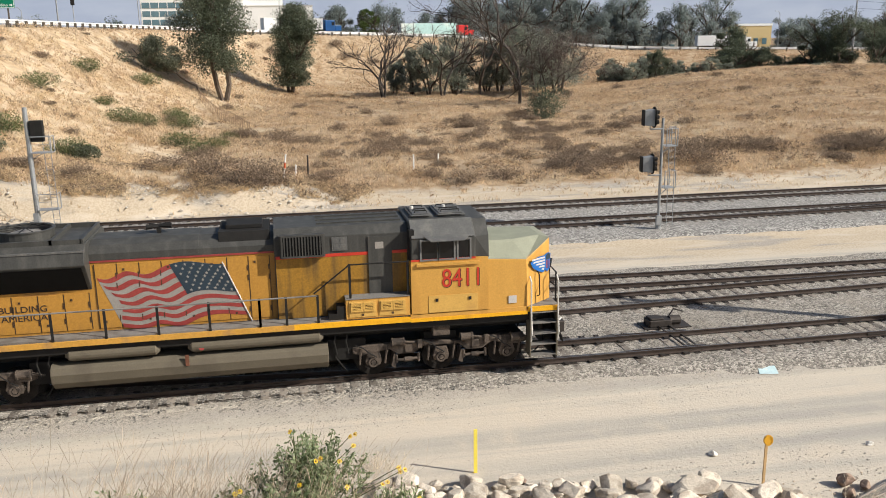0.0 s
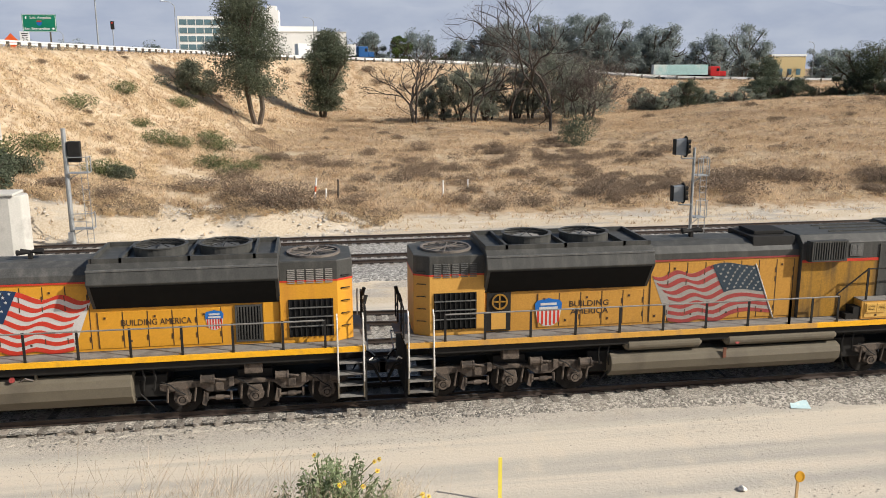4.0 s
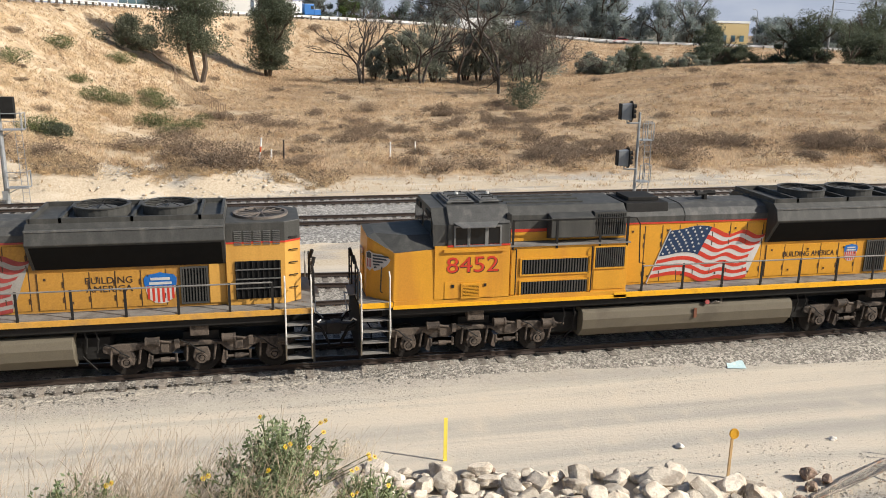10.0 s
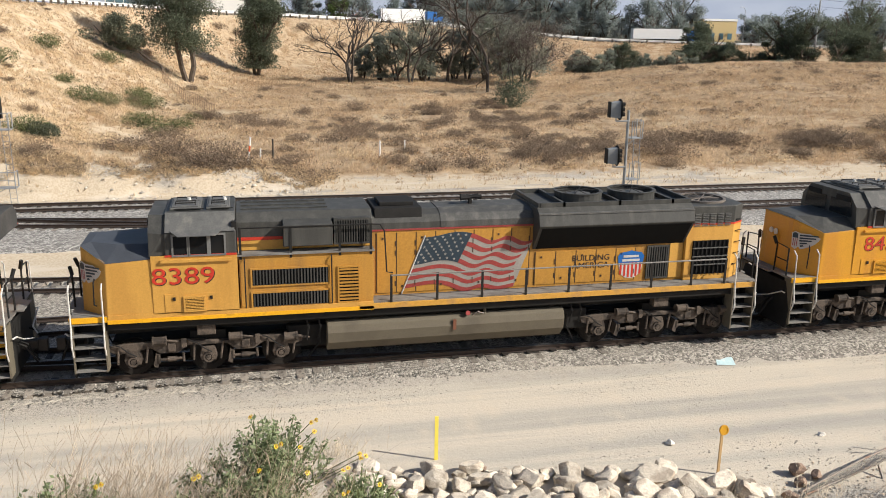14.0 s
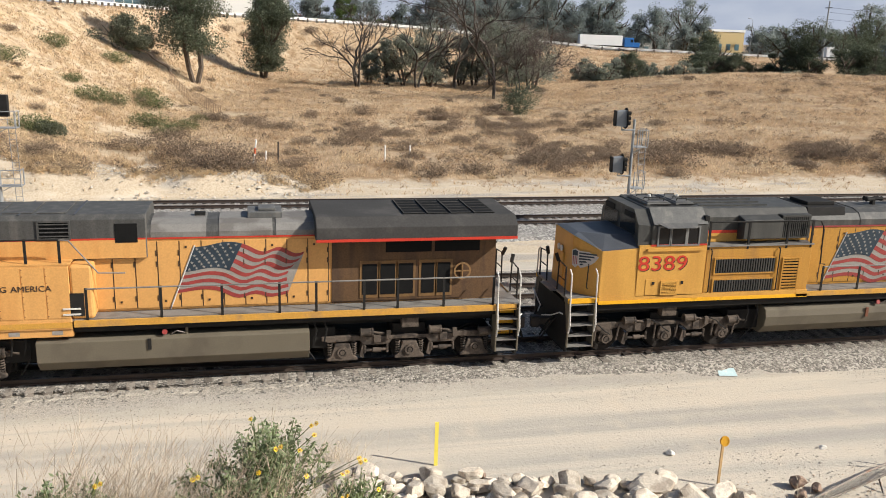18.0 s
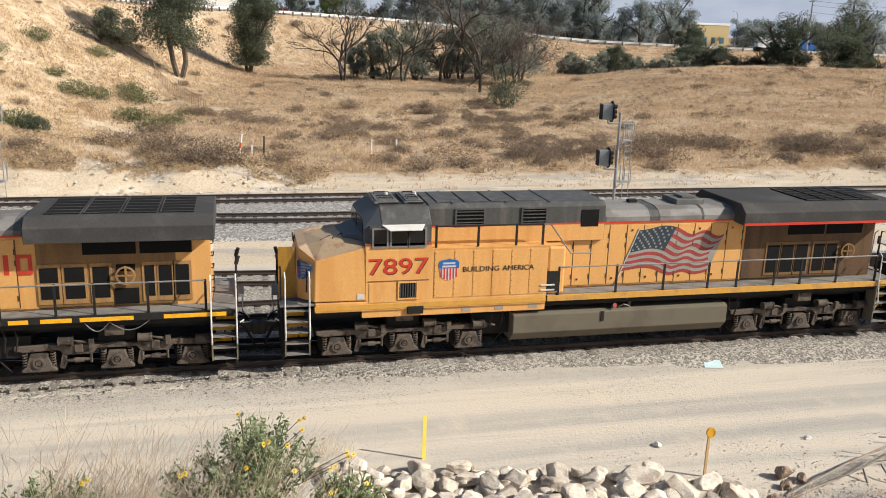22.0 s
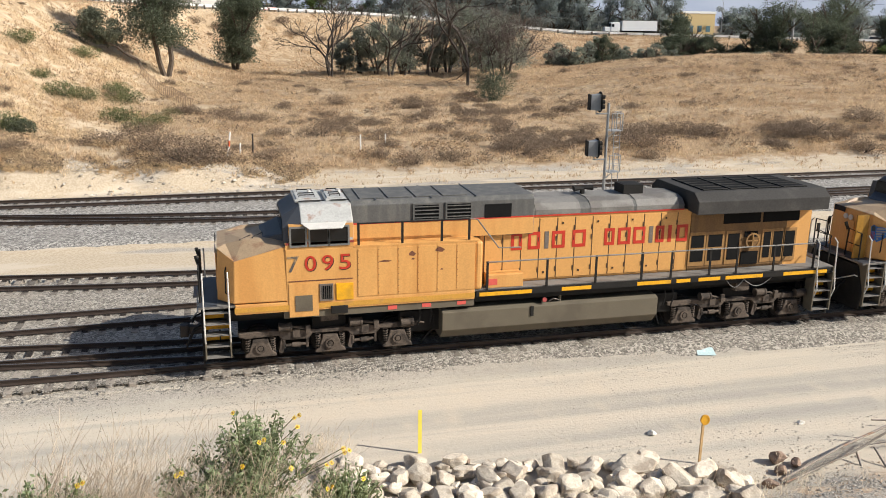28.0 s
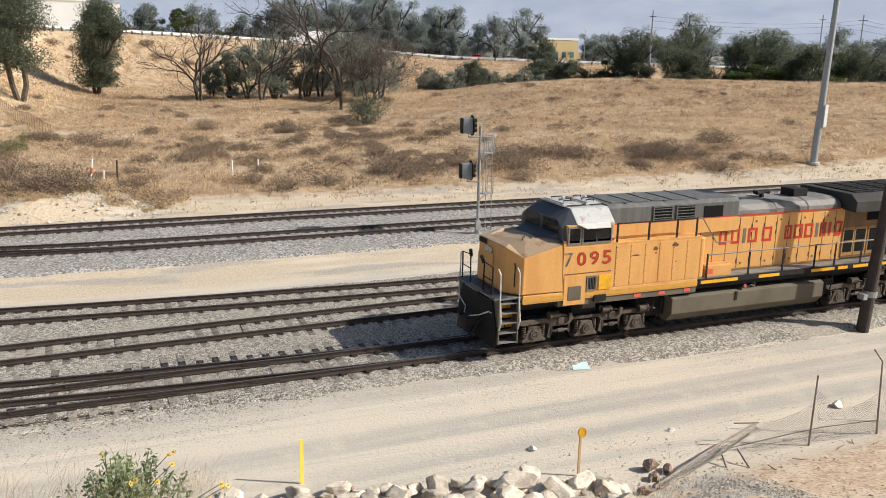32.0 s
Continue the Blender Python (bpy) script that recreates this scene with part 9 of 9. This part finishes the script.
# flowering bush
leaf_bush = island_mat("bush_green_leaves", (0.235, 0.285, 0.15), 0.5, 0.65, (0.29, 0.32, 0.20), thin=0.45)
petal = mat("yellow_petals", (0.85, 0.62, 0.03), 0.6, 0, 0.1, 8, 40)
stem_green = mat("green_stems", (0.13, 0.15, 0.06), 0.7, 0, 0.2, 6, 30)


def flower(parent, p, r, seed):
    rr = random.Random(seed)
    fl = new("flower")
    fl.parent = parent
    fl.matrix_local = pose(*p, rr.uniform(15, 60), rr.uniform(-30, 30), rr.uniform(-40, 40))
    s = Solid()
    for k in range(9):
        a = k * 2 * math.pi / 9
        c, d = math.cos(a), math.sin(a)
        s.add([(0.25 * r * c, 0.25 * r * d, 0), (r * 0.7 * c - 0.2 * r * d, r * 0.7 * d + 0.2 * r * c, 0.1 * r), (r * c, r * d, 0.02 * r), (r * 0.7 * c + 0.2 * r * d, r * 0.7 * d - 0.2 * r * c, 0.1 * r)], [(0, 1, 2, 3)])
    part("petals", s, petal, fl)
    part("flower_head", Solid().ring((0, 0, -0.01), (0, 0, 1), 0, r * 0.32, 0.03, 10), amber, fl)


def flower_bush(at, w, h, n_leaf, flowers, seed, label):
    rng = np.random.default_rng(seed)
    b = thing("flowering_bush", label, "bush", at=at)
    s = Solid()
    cs = []
    for k in range(46):
        a, rr = rng.uniform(0, 6.28), rng.uniform(0, 1) ** 0.6
        tip = Vector((w * 0.5 * rr * math.cos(a), w * 0.4 * rr * math.sin(a), h * (1 - 0.42 * rr * rr) * rng.uniform(0.72, 1.03)))
        mid = Vector((tip.x * 0.55, tip.y * 0.55, tip.z * 0.6))
        s.tube([(0.1 * math.cos(a), 0.1 * math.sin(a), -0.2), tuple(mid), tuple(tip)], 0.011, 4)
        for q in range(n_leaf // 46):
            g = rng.uniform(0.18, 1.0)
            cs.append((mid.lerp(tip, (g - 0.5) * 2) if g > 0.5 else Vector((0, 0, 0)).lerp(mid, g * 2)))
    part("branchwork", s, stem_green, b)
    v, f = leaf_quads(np.array([tuple(c) for c in cs]), 0.045, rng, 0.055)
    ob = new("leaves", cloud_mesh("leaves", v, f, leaf_bush))
    ob.parent = b
    for k, (x, y, z) in enumerate(flowers):
        part("flower_stalk", Solid().tube([(x * 0.6, y * 0.6 + 0.1, max(0.2, z - 0.4)), (x, y, z)], 0.006, 4), stem_green, b)
        for q in range(2 if k % 2 else 1):
            flower(b, (x + 0.07 * q, y - 0.02, z + 0.03 * q), 0.042, 100 * seed + 10 * k + q)
    return b


gz0 = 2.25

flower_bush((0.05, 11.7, gz0), 2.7, 2.2, 9000, ((-0.14, -0.2, 2.25), (0.72, -0.3, 2.13), (0.76, -0.3, 1.98), (0.2, -0.5, 1.9), (-0.05, -0.7, 1.66), (-0.95, -0.5, 1.52), (0.62, -0.7, 1.55), (1.15, -0.5, 1.42), (1.42, -0.3, 1.55), (1.44, -0.3, 1.48), (0.55, -0.3, 1.75)), 3, "leafy green bush with small yellow sunflowers on the bank")
flower_bush((1.55, 12.0, zat(1.55, 12.0)), 1.3, 1.25, 2800, ((0.25, -0.4, 1.2), (-0.3, -0.4, 1.1)), 5, "small green bush with a few yellow flowers among boulders")
flower_bush((-2.6, 11.3, zat(-2.6, 11.3)), 1.9, 1.6, 3000, ((0.3, -0.5, 1.3), (0.42, -0.5, 1.25), (-0.35, -0.4, 1.2), (0.45, -0.3, 1.55)), 6, "low green weeds with yellow flowers on the bank")
flower_bush((4.6, 14.6, zat(4.6, 14.6)), 0.8, 0.75, 500, ((0.0, -0.25, 0.75), (0.1, -0.3, 0.66)), 7, "small green plant with yellow flowers between boulders")

# dry stalks and straw of the near bank
dry_stalk = island_mat("dry_bank_stalks", (0.64, 0.56, 0.44), 0.45, 0.9, (0.50, 0.41, 0.31), thin=0.4)


def stalks(n, cx, cy, wx, wy, h, seed, lean):
    rng = np.random.default_rng(seed)
    vs, fs = [], []
    for k in range(n):
        x, y = cx + rng.normal(0, wx), cy + rng.normal(0, wy)
        z = zat(x, y) - 0.05
        d = Vector((lean + rng.normal(0, 0.28), rng.normal(0, 0.2), 1)).normalized()
        p = Vector((x, y, z))
        L = h * rng.uniform(0.5, 1.25)
        r = 0.006
        for q in range(4):
            nx_ = p + d * (L / 4)
            side = Vector((1, 0.15, 0)).normalized() * r * (1 - 0.2 * q)
            b = len(vs)
            vs += [tuple(p - side), tuple(p + side), tuple(nx_ + side * 0.8), tuple(nx_ - side * 0.8)]
            fs.append((b, b + 1, b + 2, b + 3))
            if q > 0:
                for w in range(3):
                    e = (d + Vector(rng.normal(0, 0.55, 3))).normalized() * L * rng.uniform(0.1, 0.24)
                    b = len(vs)
                    vs += [tuple(nx_ - side * 0.5), tuple(nx_ + side * 0.5), tuple(nx_ + e + side), tuple(nx_ + e - side)]
                    fs.append((b, b + 1, b + 2, b + 3))
            p = nx_
            d = (d + Vector(rng.normal(0, 0.1, 3)) + Vector((lean * 0.12, 0, -0.02))).normalized()
    return vs, fs


vs, fs = stalks(620, -2.1, 11.7, 1.2, 0.5, 1.75, 41, 0.42)
tagged(new("dry_stalks", cloud_mesh("dry_stalks", vs, fs, dry_stalk)), "tall thin dry weed stalks on the bank", "weeds", kind="stuff")
vs, fs = stalks(4200, -2.9, 11.2, 1.5, 0.75, 0.85, 42, 0.12)
tagged(new("bank_straw", cloud_mesh("bank_straw", vs, fs, dry_stalk)), "pale straw grass on the bank", "grass", kind="stuff")
vs, fs = stalks(700, 7.5, 14.6, 2.6, 0.45, 0.5, 43, 0.05)
tagged(new("bank_straw", cloud_mesh("bank_straw", vs, fs, dry_stalk)), "dry twiggy weeds below the boulders", "grass", kind="stuff")
vs, fs = stalks(60, 1.9, 19.2, 0.25, 0.2, 0.5, 44, 0.1)
tagged(new("dry_weeds", cloud_mesh("dry_weeds", vs, fs, dry_stalk)), "single dry weed tuft at the road's edge", "weeds", kind="stuff")


# ---- traffic on the freeway ----
tyre_black = mat("tyre_rubber", (0.02, 0.02, 0.02), 0.9)
car_glass = mat("vehicle_glass", (0.02, 0.025, 0.03), 0.1)


def truck(label, box, cab, way, long=15.5):
    """A tractor with a long box trailer; way: +1 drives to +x."""
    t = thing("truck", label, "truck", "freeway traffic")
    X = lambda a: a * way
    tr = part("trailer", Solid().box(X(-long), X(0), -1.3, 1.3, 1.25, 4.1), box, t, bevel=0.04)
    part("trailer_frame", Solid().box(X(0.5 - long), X(1), -0.6, 0.6, 0.85, 1.25), black_part, tr)
    part("cab", Solid().box(X(0.7), X(3.4), -1.25, 1.25, 0.9, 3.6).box(X(3.4), X(5.2), -1.15, 1.15, 0.9, 2.3), cab, t, bevel=0.12)
    part("windscreen", Solid().box(X(3.38), X(3.44), -1.1, 1.1, 2.35, 3.3), car_glass, t)
    part("side_window", Solid().box(X(2.4), X(3.2), -1.27, -1.24, 2.3, 3.1), car_glass, t)
    for a in (4.4, 1.6, 0.4, 2.9 - long, 1.7 - long):
        for y in (-1.15, 1.15):
            part("wheel", Solid().rod((X(a), y - 0.15, 0.52), (X(a), y + 0.15, 0.52), 0.52, 14), tyre_black, t)
    return t


def car(label, paint, way):
    c = thing("car", label, "car", "freeway traffic")
    X = lambda a: a * way
    part("body", Solid().prism([(X(-2.2), 0.35), (X(2.2), 0.35), (X(2.25), 0.75), (X(1.2), 0.95), (X(-2.2), 1.0)], -0.9, 0.9, "y"), paint, c, bevel=0.06)
    part("cabin", Solid().prism([(X(-1.9), 0.98), (X(1.1), 0.95), (X(0.4), 1.5), (X(-1.4), 1.52)], -0.78, 0.78, "y"), car_glass, c, bevel=0.04)
    part("roof", Solid().box(X(-1.35), X(0.35), -0.72, 0.72, 1.5, 1.56), paint, c, bevel=0.03)
    for a in (-1.35, 1.4):
        for y in (-0.85, 0.85):
            part("wheel", Solid().rod((X(a), y - 0.1, 0.33), (X(a), y + 0.1, 0.33), 0.33, 14), tyre_black, c)
    return c


van_white = mat("vehicle_white_paint", (0.78, 0.78, 0.77), 0.35, 0, 0.04, 1, 10)
van_teal = mat("vehicle_teal_box", (0.45, 0.66, 0.63), 0.45, 0, 0.25, 0.15, 3, 0.0, (0.75, 0.72, 0.66), 0.52)
cab_red = mat("vehicle_red_paint", (0.55, 0.03, 0.03), 0.3, 0, 0.05, 1, 10)
cab_blue = mat("vehicle_blue_paint", (0.03, 0.14, 0.4), 0.3, 0, 0.05, 1, 10)
car_grey = mat("vehicle_grey_paint", (0.2, 0.21, 0.22), 0.3, 0.3, 0.05, 1, 10)
# vehicle, x and seconds when it passes there, metres a second, lane
TRAFFIC = (
    (truck("white box truck with a white cab", van_white, van_white, 1, 12.0), 131, 0.0, 15.5, 4.0),
    (truck("pale teal trailer truck with a red cab", van_teal, cab_red, 1), 97, 3.0, 16.0, 4.0),
    (truck("white tanker-like truck with a blue cab", van_white, cab_blue, 1), 112, 13.0, 13.5, 4.0),
    (truck("plain white trailer truck in the near lane", van_white, cab_blue, 1, 12.5), 119, 19.0, 14.0, 4.0),
    (truck("white trailer truck driving the other way", van_white, van_white, -1, 10.5), 116, 28.0, -14.0, 10.5),
    (car("white car on the freeway", van_white, 1), 110, 6.0, 19.0, 5.0),
    (car("red car on the freeway", cab_red, -1), 125, 9.0, -19.0, 10.0),
    (car("grey car on the freeway", car_grey, 1), 100, 23.0, 18.0, 5.0),
    (car("white car driving the other way", van_white, -1), 140, 31.0, -18.0, 10.0),
    (car("red car in the far lane", cab_red, -1), 112, 32.0, -16.0, 12.0),
)


def road_pose(x, lane):
    """Where a vehicle stands on the freeway at a given x, heading along it."""
    q = np.array([0.0, 0.0, 0.0])
    i = int(np.clip(np.searchsorted(line[:, 0], x), 1, len(line) - 1))
    k = (x - line[i - 1, 0]) / max(0.01, line[i, 0] - line[i - 1, 0])
    c = line[i - 1] + (line[i] - line[i - 1]) * k
    d = line[i] - line[i - 1]
    return pose(x, c[1] + lane, c[2] + 0.15 + 0.02, 0, 0, math.degrees(math.atan2(d[1], d[0])))


# ---- what moves ----
# seconds, metres that the train has gone along the track
TRAVEL = (
    (0, -34.38), (0.5, -32.42), (1, -30.40), (1.5, -28.39), (2, -26.42), (2.5, -24.47), (3, -22.58),
    (3.5, -20.69), (5.5, -13.05), (6, -11.19), (6.5, -9.43), (7, -7.51), (7.5, -5.58), (8, -3.71),
    (8.5, -1.85), (9, 0.00), (9.5, 1.86), (10, 3.72), (10.5, 5.61), (11, 7.53), (11.5, 9.35),
    (12, 11.19), (12.5, 12.99), (13, 14.79), (13.5, 16.61), (15.5, 24.02), (16, 25.81), (16.5, 27.59),
    (17, 29.39), (17.5, 31.13), (18, 32.91), (18.5, 34.58), (19, 36.40), (19.5, 38.23), (20, 40.04),
    (20.5, 41.85), (21, 43.61), (21.5, 45.33), (22, 47.03), (22.5, 48.74), (23, 50.43), (23.5, 52.12),
    (24, 53.81), (24.5, 55.47), (25, 57.14), (25.5, 58.80), (27.5, 65.52), (28, 67.17), (28.5, 68.83),
    (29, 70.48), (29.5, 72.11), (30, 73.75), (30.5, 75.36), (31, 76.96), (31.5, 78.54), (32, 80.11),
)


def gone(t):
    for (a, p), (b, q) in zip(TRAVEL, TRAVEL[1:]):
        if t <= b:
            return p + (q - p) * (t - a) / (b - a)
    return TRAVEL[-1][1]


def motions():
    for ob, x0 in LOCOS:
        walk(ob, [(t, pose(x0 + d, T1Y, 0)) for t, d in TRAVEL])
    for ob, x, t0, speed, lane in TRAFFIC:
        rows = []
        for k in range(33):
            at = min(320.0, max(12.0, x + speed * (k - t0)))
            rows.append((float(k), road_pose(at, lane)))
        walk(ob, rows)
    times = [0.2 * k for k in range(161)]
    for wheelset, x in SETS:
        walk(wheelset, [(t, pose(x, 0, 0.53) @ Matrix.Rotation(gone(t) / 0.53, 4, "Y")) for t in times])


motions()
